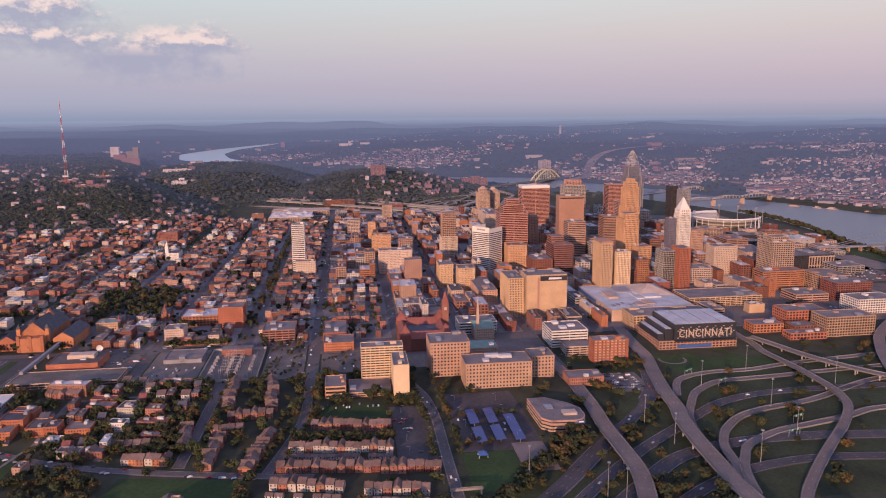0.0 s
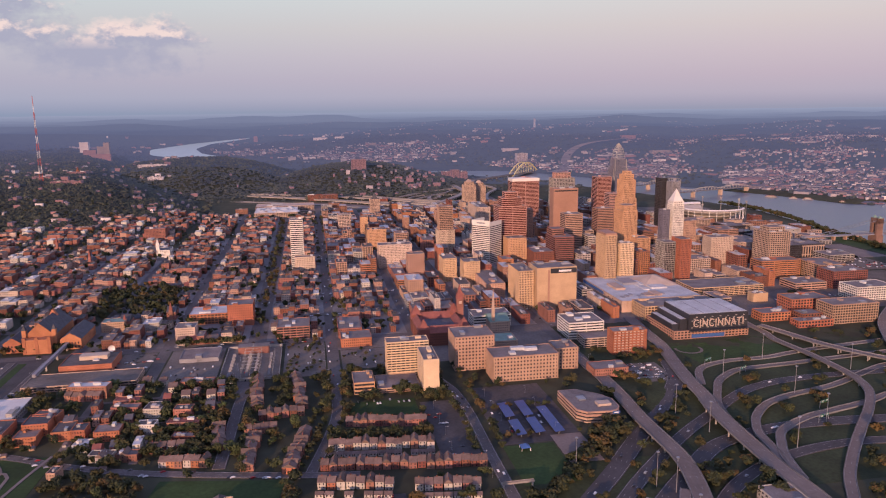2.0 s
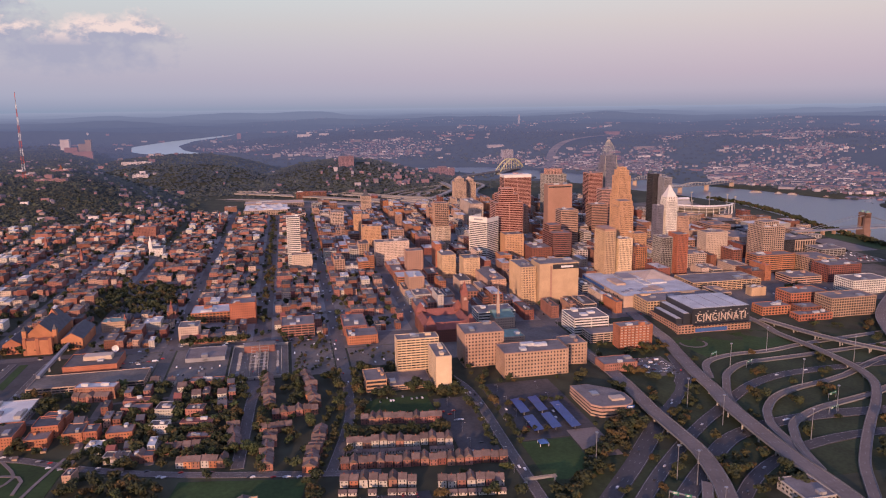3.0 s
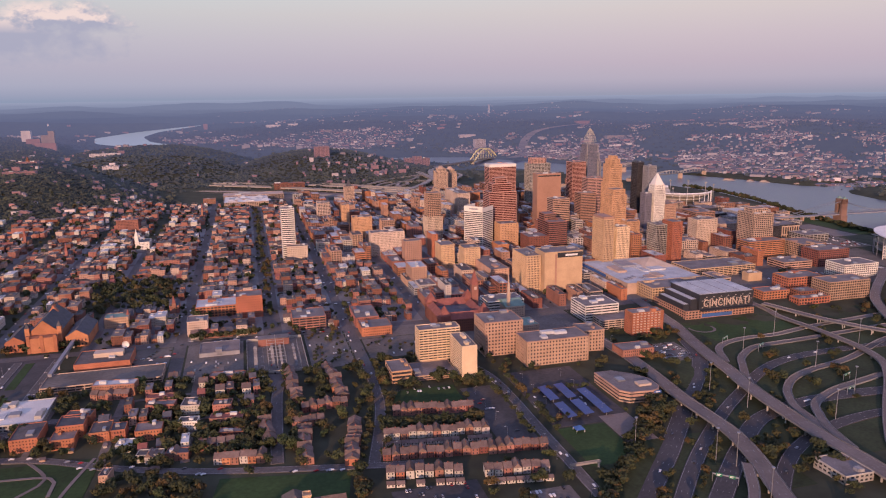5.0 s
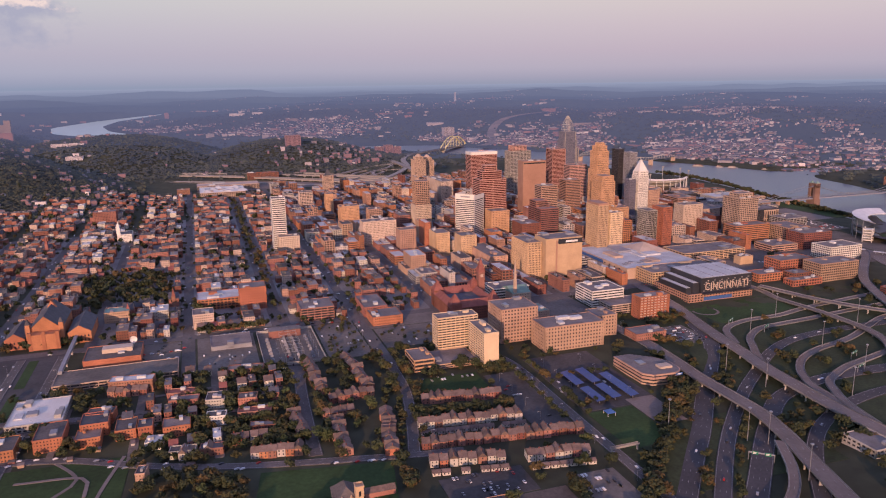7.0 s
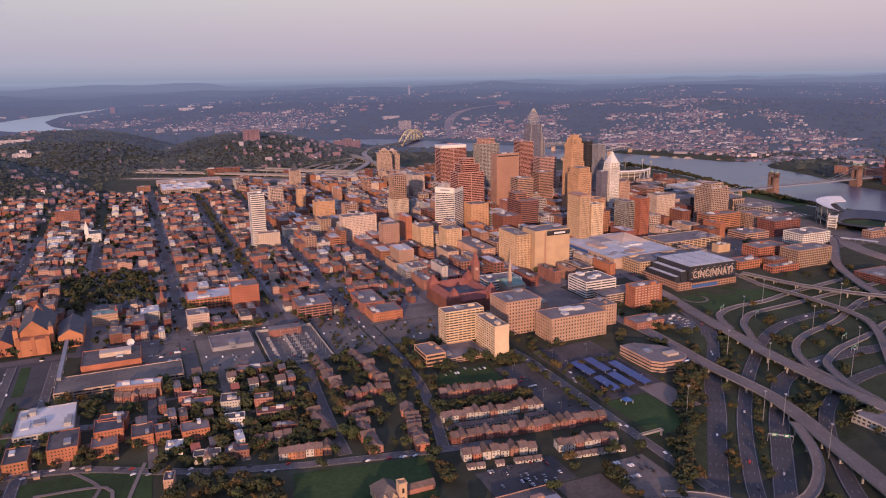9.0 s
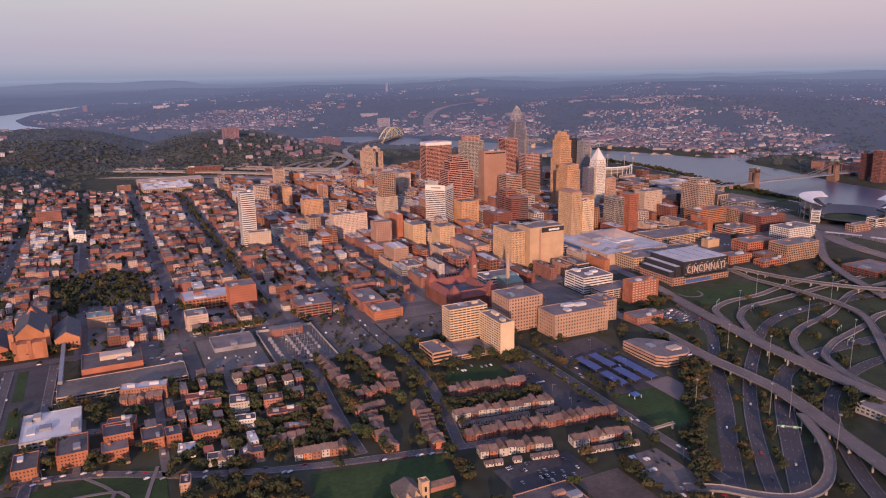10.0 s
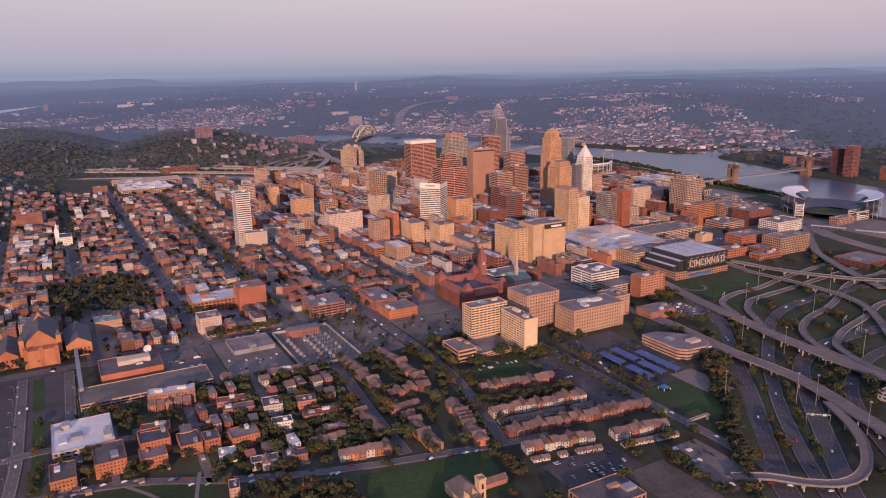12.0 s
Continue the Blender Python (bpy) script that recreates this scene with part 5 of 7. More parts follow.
def ramp_clear(u, v, gap=10.0):
    """Whether a place is clear of all the ramps and roads laid so far."""
    while len(LAID) < len(LINES):
        pts = LINES[len(LAID)]
        LAID.append(1)
        for a, b in zip(pts[:-1], pts[1:]):
            n = max(1, int(math.hypot(b[0] - a[0], b[1] - a[1]) / 5))
            for i in range(n + 1):
                x, y = a[0] + (b[0] - a[0]) * i / n, a[1] + (b[1] - a[1]) * i / n
                ROADS.setdefault((int(x // 30), int(y // 30)), []).append((x, y))
    i, j = int(u // 30), int(v // 30)
    return all((x - u) ** 2 + (y - v) ** 2 > gap * gap for di in (-1, 0, 1) for dj in (-1, 0, 1) for x, y in ROADS.get((i + di, j + dj), ()))


LAID, ROADS = [], {}

# special low buildings in the near west
b = block("broadcast_studio", "low studio block with an orange brick front and roof dish", "studio building", -372, -312, 905, 48, 9, "brick_orange", "blank", "roof_tar", units=2)
part("upper_block", box_mesh("upper_block", [(18, 50, 20, 34, 9, 14)], "cream"), b)
dish = thing("satellite_dish", "large white satellite dish on a roof mount", "satellite dish", placed(-322, 948, 9.1))
shape("mount", tube(0.5, 0, 4, 8), "steel", dish)
bm_v = [(r * math.cos(a), 1.6 * (r / 4) ** 2 - 1.0, 6 + r * math.sin(a)) for r in (0.01, 1.5, 3, 4.2) for a in np.linspace(0, 2 * math.pi, 18, endpoint=False)]
bm_f = [(k * 18 + i, k * 18 + (i + 1) % 18, (k + 1) * 18 + (i + 1) % 18, (k + 1) * 18 + i) for k in range(3) for i in range(18)]
part("reflector", mesh_of("reflector", [(x, -y, z) for x, y, z in bm_v], bm_f, "white_steel"), dish)
block("parking_deck", "long low concrete parking deck", "parking garage", -394, -272, 848, 42, 6, "limestone", "garage", "lot", units=0)
block("low_building", "low commercial building with a white roof", "commercial building", -418, -370, 758, 58, 7, "concrete", "warehouse", "white", units=6)
block("low_building", "low metal shed with a blue-grey roof", "shed", -237, -190, 915, 42, 4.5, "grey", "hall", "roof_grey", units=1)
block("apartment_block", "white apartment block with rows of dark windows", "apartment building", -256, -230, 1004, 28, 19, "cream", "small", units=2)
block("loft_building", "tall orange brick loft building", "loft building", -194, -158, 1066, 32, 31, "brick_orange", "small", units=2)
block("low_building", "brick market hall with a white roof", "market", -250, -170, 1085, 44, 15, "brick_orange", "warehouse", "roof_white", units=4)
block("parking_garage", "brown brick parking garage with open bays", "parking garage", -122, -78, 985, 44, 17, "brick", "garage", "roof_gravel", units=3)
block("office_block", "low brick block with a stepped front", "office building", -38, 2, 935, 36, 11, "brick_orange", "small", units=3)
block("office_block", "red brick workshop row", "office building", -40, -8, 975, 60, 13, "brick", "small", units=3)
block("house", "yellow painted corner building", "house", -367, -336, 1072, 24, 14, "tan", "small", "copper", units=1)
# curved office block
b = thing("office_block", "tan office block with a curved front and glass band", "office building", placed(176, 648))
take(170, 225, 640, 720)
outline = [(0, 62), (2, 10), (10, 2)] + [(34 + 14 * math.sin(a), 14 - 14 * math.cos(a)) for a in np.linspace(0, math.pi / 2, 8)] + [(48, 30), (40, 44), (20, 62)]
for name, z0, z1, mat, grow in (("wall", 0, 1.4, "tan", 0), ("glazing", 1.4, 3.0, "glass", -0.4), ("wall", 3.0, 5.0, "tan", 0), ("glazing", 5.0, 6.6, "glass", -0.4),
                                ("wall", 6.6, 9.0, "tan", 0), ("glazing", 9.0, 10.2, "glass", -0.4), ("wall", 10.2, 12.0, "tan", 0)):
    cx, cy = 24, 30
    ring = [(cx + (x - cx) * (1 + grow / 24), cy + (y - cy) * (1 + grow / 30)) for x, y in outline]
    n = len(ring)
    vv = [(x, y, z0) for x, y in ring] + [(x, y, z1) for x, y in ring]
    ff = [(i, (i + 1) % n, n + (i + 1) % n, n + i) for i in range(n)] + [tuple(range(n))[::-1], tuple(range(n, 2 * n))]
    part(name, mesh_of(name, vv, ff, mat), b)
ring = [(24 + (x - 24) * 0.96, 30 + (y - 30) * 0.97) for x, y in outline]
part("roof", mesh_of("roof", [(x, y, 12.12) for x, y in ring], [tuple(range(len(ring)))], "roof_gravel"), b)
part("roof_unit", box_mesh("roof_unit", [(26, 40, 12, 22, 12, 14.5)], "cream"), b)
part("roof_unit", box_mesh("roof_unit", [(12, 20, 30, 40, 12, 13.6)], "steel"), b)
part("sign_panel", box_mesh("sign_panel", [(36, 44, -0.6, -0.2, 8.6, 11.4)], "blue_panel"), b, "blue sign panel")
part("sign_bar", box_mesh("sign_bar", [(37.5, 42.5, -0.8, -0.55, 9.5, 10.6)], "white_steel"), b, "plain white sign bar")
# solar canopies
for u, v, L in ((109.5, 671, 36), (128.5, 671, 38), (146.5, 629, 62), (109.5, 629, 35), (128, 631, 35)):
    c = thing("solar_canopy", "blue solar panels on a steel parking canopy", "solar canopy", placed(u, v), "solar canopies")
    n = int(L / 6)
    for k in range(n):
        y0, y1 = k * L / n + 0.06, (k + 1) * L / n - 0.06
        vv = [(0, y0, 4.2), (9.6, y0, 5.2), (9.6, y1, 5.2), (0, y1, 4.2), (0, y0, 4.0), (9.6, y0, 5.0), (9.6, y1, 5.0), (0, y1, 4.0)]
        part("panel", mesh_of("panel", vv, [(0, 1, 2, 3), (7, 6, 5, 4), (0, 4, 5, 1), (1, 5, 6, 2), (2, 6, 7, 3), (3, 7, 4, 0)], "solar"), c)
    for y in np.arange(4, L, 13.0):
        part("post", box_mesh("post", [(4.5, 5.1, y - 0.3, y + 0.3, -1, 4.4)], "steel"), c)
    part("beam", box_mesh("beam", [(4.4, 5.2, 0.5, L - 0.5, 4.1, 4.4)], "steel"), c)
# stone church by the field
b = thing("church", "sandy stone church with a steep slate roof and tower", "church", placed(-159, 536))
take(-162, -106, 530, 564)
part("wall", box_mesh("wall", [(0, 18, 0, 25, -3, 7)], "sand"), b)
eaves = [(-0.6, -0.6, 6.9), (18.6, -0.6, 6.9), (18.6, 25.6, 6.9), (-0.6, 25.6, 6.9), (9, 8, 15.3), (9, 18, 15.3)]
part("roof", mesh_of("roof", eaves, [(0, 1, 4), (1, 2, 5, 4), (2, 3, 5), (3, 0, 4, 5), (3, 2, 1, 0)], "roof_tar"), b, "steep dark slate hipped roof")
for x in (2.5, 9.5):
    gable = [(x, -0.5, 5), (x + 4.5, -0.5, 5), (x + 4.5, -0.5, 8.2), (x + 2.25, -0.5, 11), (x, -0.5, 8.2), (x, 3, 5), (x + 4.5, 3, 5), (x + 4.5, 3, 8.2), (x + 2.25, 3, 11), (x, 3, 8.2)]
    part("gable", mesh_of("gable", gable, [(0, 1, 2, 3, 4), (6, 5, 9, 8, 7), (1, 6, 7, 2), (5, 0, 4, 9), (2, 7, 8, 3), (4, 3, 8, 9), (0, 5, 6, 1)], "sand"), b)
part("tower", box_mesh("tower", [(14.5, 20.5, -1.5, 5, -3, 18)], "sand"), b)
part("tower_parapet", box_mesh("tower_parapet", [(14.2, 20.8, -1.8, -1.2, 18, 19.4), (14.2, 20.8, 4.7, 5.3, 18, 19.4), (14.2, 14.8, -1.2, 4.7, 18, 19.4), (20.2, 20.8, -1.2, 4.7, 18, 19.4)], "sand"), b)
for x in (3.2, 7.6, 12):
    part("window", box_mesh("window", [(x, x + 1.6, -0.15, 0.1, 0.5, 5.0)], "glass"), b)
for z in (4, 11):
    part("window", box_mesh("window", [(16.7, 18.4, -1.65, -1.4, z, z + 4)], "glass"), b)
part("wing", box_mesh("wing", [(24, 48, 11, 19, -3, 4.2)], "brick"), b, "low brick wing")
shape("wing_roof", (prism(24, 8, 4.2, 3)[0] + (24, 11, 0), prism(24, 8, 4.2, 3)[1]), "shingle", b)
for u0, u1, v0, d, h, roof in ((-417, -398, 703, 30, 10, "roof_tar"), (-386, -362, 710, 36, 12, "roof_tar"), (-353, -332, 706, 20, 9, "roof_grey"), (-352, -328, 728, 26, 12, "slate"),
                            (-322, -304, 712, 26, 9, "roof_tar"), (-303, -290, 708, 18, 11, "slate"), (-282, -258, 702, 20, 10, "roof_grey")):
    block("apartment_block", "orange brick walk-up apartment block with flat roof", "apartment building", u0, u1, v0, d, h, "brick_orange", "small", roof, units=1)
for u0, v0, w, d, h, wall, style, roof, label in (
        (-338, 822, 43, 15, 13, "brick", "small", "roof_white", "red brick walk-up block with pale parapets"),
        (-282, 786, 27, 12, 7, "brick", "small", "tile", "long brick row with a red roof"),
        (-280, 765, 28, 12, 8, "brick", "small", "roof_grey", "brick row with a grey flat roof"),
        (-246, 752, 18, 20, 9, "pale", "small", "roof_tar", "pale clad row house block"),
        (-216, 745, 18, 14, 9, "brick", "small", "roof_tar", "red brick house block"),
        (-351, 756, 24, 16, 9, "brick_orange", "small", "roof_tar", "orange brick house block"),
        (-246, 714, 18, 12, 9, "white", "small", "roof_tar", "white painted corner house"),
        (-218, 715, 31, 12, 8, "brick", "small", "tile", "long red brick row with red roof"),
        (-209, 685, 23, 10, 7, "brick_dark", "small", "roof_grey", "dark brick row with grey roof"),
        (-222, 826, 37, 14, 8, "brick", "small", "roof_grey", "brick workshop row with grey roof"),
        (-276, 660, 22, 11, 7, "pale", "small", "roof_tar", "pale clad houses in a row"),
        (-252, 656, 20, 11, 7, "brick", "small", "slate", "brick houses in a row"),
        (-300, 628, 8, 14, 9, "tan", "small", "roof_tar", "narrow yellow brick house"),
        (-296, 684, 14, 14, 7, "white", "small", "roof_white", "small white hall beside the street")):
    block("row_block", label, "row houses", u0, u0 + w, v0, d, h, wall, style, roof, units=2, turn=-9)
block("low_building", "low commercial shed with a pale roof by the ramp", "commercial building", 268, 296, 462, 34, 7, "concrete", "warehouse", "roof_gravel", units=2)
block("low_building", "low flat-roofed hall beside the car park", "commercial building", -84, -36, 478, 32, 5, "brown", "warehouse", "roof_tar", units=2)
pav = thing("park_pavilion", "small open pavilion with a blue-grey hip roof", "pavilion", placed(106, 604))
shape("roof", pyramid(0, 9, 0, 9, 3, 3), "blue_panel", pav)
for x, y in ((0.5, 0.5), (8.5, 0.5), (8.5, 8.5), (0.5, 8.5)):
    part("post", box_mesh("post", [(x - 0.2, x + 0.2, y - 0.2, y + 0.2, 0, 3)], "white_steel"), pav)
# electrical substation
s = thing("substation", "walled yard of steel gantries and transformers", "substation", placed(-182, 838))
part("yard", box_mesh("yard", [(0, 68, 0, 120, -0.5, 0.3)], "lot"), s)
part("fence_wall", box_mesh("fence_wall", [(0, 68, 0, 0.4, -1, 3.5), (0, 68, 119.6, 120, 0, 3.5), (0, 0.4, 0.4, 119.6, -1, 3.5), (67.6, 68, 0.4, 119.6, -1, 3.5)], "concrete"), s)
part("switch_house", box_mesh("switch_house", [(14, 52, 96, 110, 0, 9)], "brick"), s, "long red brick switch house")
part("switch_roof", box_mesh("switch_roof", [(13.6, 52.4, 95.6, 110.4, 9, 9.6)], "roof_gravel"), s)
for k in range(7):
    y = 10 + k * 12
    part("gantry", box_mesh("gantry", [(24, 24.3, y, y + 0.3, 0, 13), (44, 44.3, y, y + 0.3, 0, 13), (24, 44.3, y, y + 0.3, 11.6, 12), (34, 34.3, y, y + 0.3, 0, 19)], "steel"), s)
    part("pole", box_mesh("pole", [(60, 60.3, y, y + 0.3, 0, 11)], "steel"), s)
    for x0, x1, z in ((28, 31.5, 3.4), (38, 41, 3.0), (8, 12, 3.6), (54, 57, 2.8)):
        part("transformer", box_mesh("transformer", [(x0, x1, y + 4, y + 7, 0, z), (x0 + 0.6, x1 - 0.6, y + 4.6, y + 6.4, z, z + 0.9)], "grey"), s)
take(-184, -112, 836, 960)

KINDS = {"brick": "red brick city building", "brick_dark": "dark brick city building", "brick_orange": "orange brick city building", "tan": "tan brick city building",
         "cream": "cream stone city building", "limestone": "grey-buff stone city building", "concrete": "grey concrete city building", "white": "white concrete city building",
         "brown": "brown stone city building", "pale": "pale painted city building"}
ROOFS = {"small": "rows of small windows", "punched": "punched windows", "grid": "large square windows", "warehouse": "wide loft windows", "ribbon": "banded windows"}

# ---- riverfront ----
def rough_lot(label, u0, u1, v0, v1, mat="lot"):
    slab("car_park", label, "car park", u0, u1, v0, v1, -0.3, 0.06, mat)


slab("pavement", "grey paving and lots round the city hall", "pavement", 56, 244, 856, 968, -0.3, 0.02, "lot")
slab("pavement", "worn paving beside the brick workshops", "pavement", -58, 54, 927, 968, -0.3, 0.02, "lot")
rough_lot("riverside car park of worn asphalt", 905, 1030, 1190, 1440)
rough_lot("riverside street and plaza of pale concrete", 880, 1110, 1460, 1700, "pavement")
rough_lot("wide riverfront roads and lots of worn asphalt", 905, 1125, 1720, 2120)
rough_lot("pale concrete riverside plaza", 985, 1090, 1290, 1430, "deck")
rough_lot("worn asphalt lots between ramps and stadium", 530, 900, 960, 1100)
rough_lot("riverside yard of worn asphalt", 905, 1050, 860, 1000, "deck")
rough_lot("stadium forecourt of worn asphalt", 905, 980, 1000, 1180)
slab("lawn", "riverside park lawn on the levee", "lawn", 1100, 1150, 1290, 1700, -0.3, 0.08, "lawn")
for u0, u1, v0, d, h, wall, style, label in (
        (905, 960, 1480, 70, 18, "concrete", "garage", "grey open riverside parking garage"),
        (905, 950, 1580, 60, 24, "dark", "glass", "dark glass museum block by the river"),
        (970, 1020, 1500, 60, 14, "limestone", "grid", "low stone museum block"),
        (800, 860, 1250, 60, 40, "dark", "glass", "dark blue glass office block"),
        (800, 850, 1120, 60, 30, "tan", "grid", "tan office block with large windows"),
        (684, 750, 765, 56, 9, "brick_dark", "garage", "low dark-roofed brick hall beside the viaduct"),
        (935, 985, 985, 18, 13, "tan", "grid", "long tan two-storey stadium building"),
        (1012, 1050, 995, 20, 16, "white", "ribbon", "low white building beside the stadium"),
        (930, 985, 1260, 50, 14, "concrete", "garage", "grey parking garage near the river"),
        (1040, 1090, 1480, 40, 12, "limestone", "grid", "low stone block on the riverfront"),
        (905, 950, 1420, 40, 16, "concrete", "warehouse", "grey concrete riverside hall"),
        (790, 850, 1350, 80, 30, "limestone", "punched", "pale stone office block"),
        (820, 870, 1480, 60, 34, "brown", "ribbon", "brown banded office block"),
        (880, 930, 1700, 50, 22, "limestone", "garage", "pale parking garage beside the ballpark")):
    block("office_block", label, "building", u0, u1, v0, d, h, wall, style, units=2)
b = block("museum", "dark glass museum block with pale roof", "museum", 880, 925, 1512, 40, 22, "dark", "glass", units=2)
b = block("hall", "long riverside hall with a pale roof", "hall", 985, 1080, 1552, 60, 16, "concrete", "hall", "roof_white", units=4)
b = block("colonnade_block", "dark glass block behind tall pale columns", "office building", 900, 962, 1318, 70, 26, "dark", "glass", "roof_gravel", units=4)
for x in np.arange(1, 61, 5.8):
    part("column", box_mesh("column", [(x, x + 1.6, -1.2, 0.4, 0, 22)], "limestone"), b)
part("beam", box_mesh("beam", [(0, 62, -1.4, 0.5, 22, 24.5), (0, 62, -1.4, 0.5, 5, 6.5)], "limestone"), b, "pale stone beams", "stuff")
for k in range(70):
    u, v = rnd.uniform(890, 1120), rnd.uniform(1430, 1790)
    w, d = rnd.uniform(16, 44), rnd.uniform(16, 36)
    if u + w < np.interp(v, [1400, 1600, 1800], [1110, 1150, 1190]) and free(u, u + w, v, v + d, 9):
        wall = rnd.choice(["concrete", "brick", "tan", "brick_dark", "limestone"])
        block("city_building", KINDS[wall] + " on the riverfront", "building", u, u + w, v, d, rnd.uniform(6, 17), wall, rnd.choice(["garage", "warehouse", "small"]), rnd.choice(["roof_gravel", "roof_tar", "roof_white"]), units=1, group="city blocks")


def bowl(ob, ru, rv, tiers, gap, mat, z_in=2.0):
    """Stepped seating of an oval stadium, open over the given range of angles."""
    a0, a1 = gap
    ang = np.radians(np.linspace(a1, a0 + 360, 64))
    for r0, r1, z0, z1, m in tiers:
        prof = [(r0, z0), (r1, z1), (r1 + 0.03, z1 - 3), (r0 + 0.02, z0 - 2.5)]
        vv = [(math.cos(a) * ru * r, math.sin(a) * rv * r, z) for a in ang for r, z in prof]
        n = len(prof)
        ff = [(i * n + j, i * n + (j + 1) % n, (i + 1) * n + (j + 1) % n, (i + 1) * n + j) for i in range(len(ang) - 1) for j in range(n)]
        ff += [tuple(range(n))[::-1], tuple((len(ang) - 1) * n + j for j in range(n))]
        part("stand", mesh_of("stand", vv, ff, m), ob)


park = thing("ballpark", "open ballpark with white stands and light towers", "stadium", placed(1032, 1885))
take(930, 1135, 1785, 1990)
bowl(park, 92, 92, ((0.55, 0.75, 3, 12, "concrete"), (0.72, 0.92, 14, 24, "concrete"), (0.93, 1.0, 27, 31, "white_steel")), (-35, 75), "white")
part("field", mesh_of("field", [(50 * math.cos(a), 50 * math.sin(a), 0.6) for a in np.linspace(0, 6.2, 28)], [tuple(range(28))], "lawn"), park)
for a in range(85, 330, 12):
    x, y = 92 * math.cos(radians(a)), 92 * math.sin(radians(a))
    part("column", box_mesh("column", [(x - 0.7, x + 0.7, y - 0.7, y + 0.7, -0.5, 27)], "white_steel"), park)
for a in (-25, 5, 40, 70, 190, 230):
    x, y = 98 * math.cos(radians(a)), 98 * math.sin(radians(a))
    part("light_tower", box_mesh("light_tower", [(x - 0.6, x + 0.6, y - 0.6, y + 0.6, -0.5, 46), (x - 3, x + 3, y - 0.6, y + 0.6, 43, 47)], "concrete"), park)

foot = thing("football_stadium", "open football stadium with white crescent roofs", "stadium", placed(1050, 1080, 0, 33))
take(940, 1170, 970, 1190)
bowl(foot, 96, 92, ((0.5, 0.95, 2, 13, "dark"),), (84, 96), "concrete")
bowl(foot, 96, 92, ((0.72, 0.98, 14, 26, "dark"),), (135, 405), "concrete")
bowl(foot, 96, 92, ((0.72, 0.98, 14, 26, "dark"),), (-45, 225), "concrete")
part("field", mesh_of("field", [(36 * math.cos(a), 42 * math.sin(a), 0.5) for a in np.linspace(0, 6.2, 28)], [tuple(range(28))], "lawn"), foot)
for side in (1, -1):
    vv, n = [], 21
    for k in range(n):
        a = -0.9 + 1.8 * k / (n - 1)
        t = 1 - (abs(a) / 0.9) ** 2
        for r, z in ((0.80 - 0.06 * t, 33 + 3 * t), (1.04, 40 + 3 * t), (1.04, 38.6 + 3 * t), (0.80 - 0.06 * t, 31.6 + 3 * t)):
            vv.append((96 * r * math.sin(a) * 1.05, side * 92 * r * math.cos(a), z))
    ff = [(i * 4 + j, i * 4 + (j + 1) % 4, (i + 1) * 4 + (j + 1) % 4, (i + 1) * 4 + j) for i in range(n - 1) for j in range(4)]
    part("roof", mesh_of("roof", vv, ff, "white_steel"), foot, "white curved canopy roof")
    for k in range(9):
        a = -0.8 + 1.6 * k / 8
        x, y = 98 * math.sin(a), side * 94 * math.cos(a)
        part("column", box_mesh("column", [(x - 0.5, x + 0.5, y - 0.5, y + 0.5, -0.5, 36)], "grey"), foot)

for z in range(3, 28, 5):
    part("ramp", box_mesh("ramp", [(-88, -70, 46, 62, z, z + 1.2)], "white"), foot)
for x in (-88, -71):
    for y in (46, 61):
        part("ramp_post", box_mesh("ramp_post", [(x, x + 1, y, y + 1, -0.5, 27)], "white"), foot)
for u0, v0, turn, L in ((876, 1000, -62, 60), (905, 930, -62, 52), (850, 1060, -62, 50)):
    cp = thing("platform_canopy", "long low pale platform canopy", "canopy", placed(u0, v0, 0, turn), "platform canopies")
    part("roof", box_mesh("roof", [(0, L, -4, 4, 5.0, 5.6)], "roof_white"), cp)
    for k in range(6):
        x = 3 + k * (L - 6) / 5
        part("post", box_mesh("post", [(x - 0.3, x + 0.3, -0.3, 0.3, -0.3, 5.0)], "steel"), cp)
roadway("wide pale freeway trench beside the waterfront", [(800, 690, 0.2), (815, 800, 0.2), (838, 920, 0.2), (872, 1000, 0.2), (890, 1120, 0.2), (893, 1300, 0.2), (893, 1700, 0.2)], 30, "deck", False, 6)
slab("lawn", "grassy verges of the freeway interchange", "lawn", 256, 760, 500, 862, -0.3, 0.04, "verge")
slab("lawn", "grassy verge beside the freeway", "lawn", 84, 250, 470, 575, -0.3, 0.04, "verge")

# ---- bridges ----
bridge = thing("suspension_bridge", "old stone-towered suspension bridge with blue-grey steel", "bridge", placed(1218, 1476))
for x in (0, 306):
    tw = [(x - 8, x + 8, -11, -4.5, -14, 46), (x - 8, x + 8, 4.5, 11, -14, 46), (x - 8, x + 8, -11, 11, 36, 48), (x - 9, x + 9, -13, 13, -14, 8)]
    part("tower", box_mesh("tower", tw, "bridge_stone"), bridge, "brown stone tower with an arch")
    for y in (-8, 8):
        shape("tower_cap", pyramid(x - 5, x + 5, y - 4, y + 4, 48, 6), "copper", bridge)
part("deck", box_mesh("deck", [(-190, 520, -7, 7, 9, 11.5)], "grey"), bridge)
for y in (-7, 7):
    pts = [Vector((x, y, 44 - 31 * (1 - ((x - 153) / 153) ** 2))) for x in np.linspace(0, 306, 33)]
    pts = [Vector((-150, y, 12))] + pts + [Vector((466, y, 12))]
    part("cable", strip_mesh("cable", pts, [(-0.5, 0.5), (0.5, 0.5), (0.5, -0.5), (-0.5, -0.5)], "steel"), bridge)
    part("truss", box_mesh("truss", [(-60, 380, y - 0.2, y + 0.2, 15.5, 16.3)] + [(x, x + 0.5, y - 0.15, y + 0.15, 11, 16) for x in range(-60, 380, 8)], "steel"), bridge, "blue-grey steel railing truss")
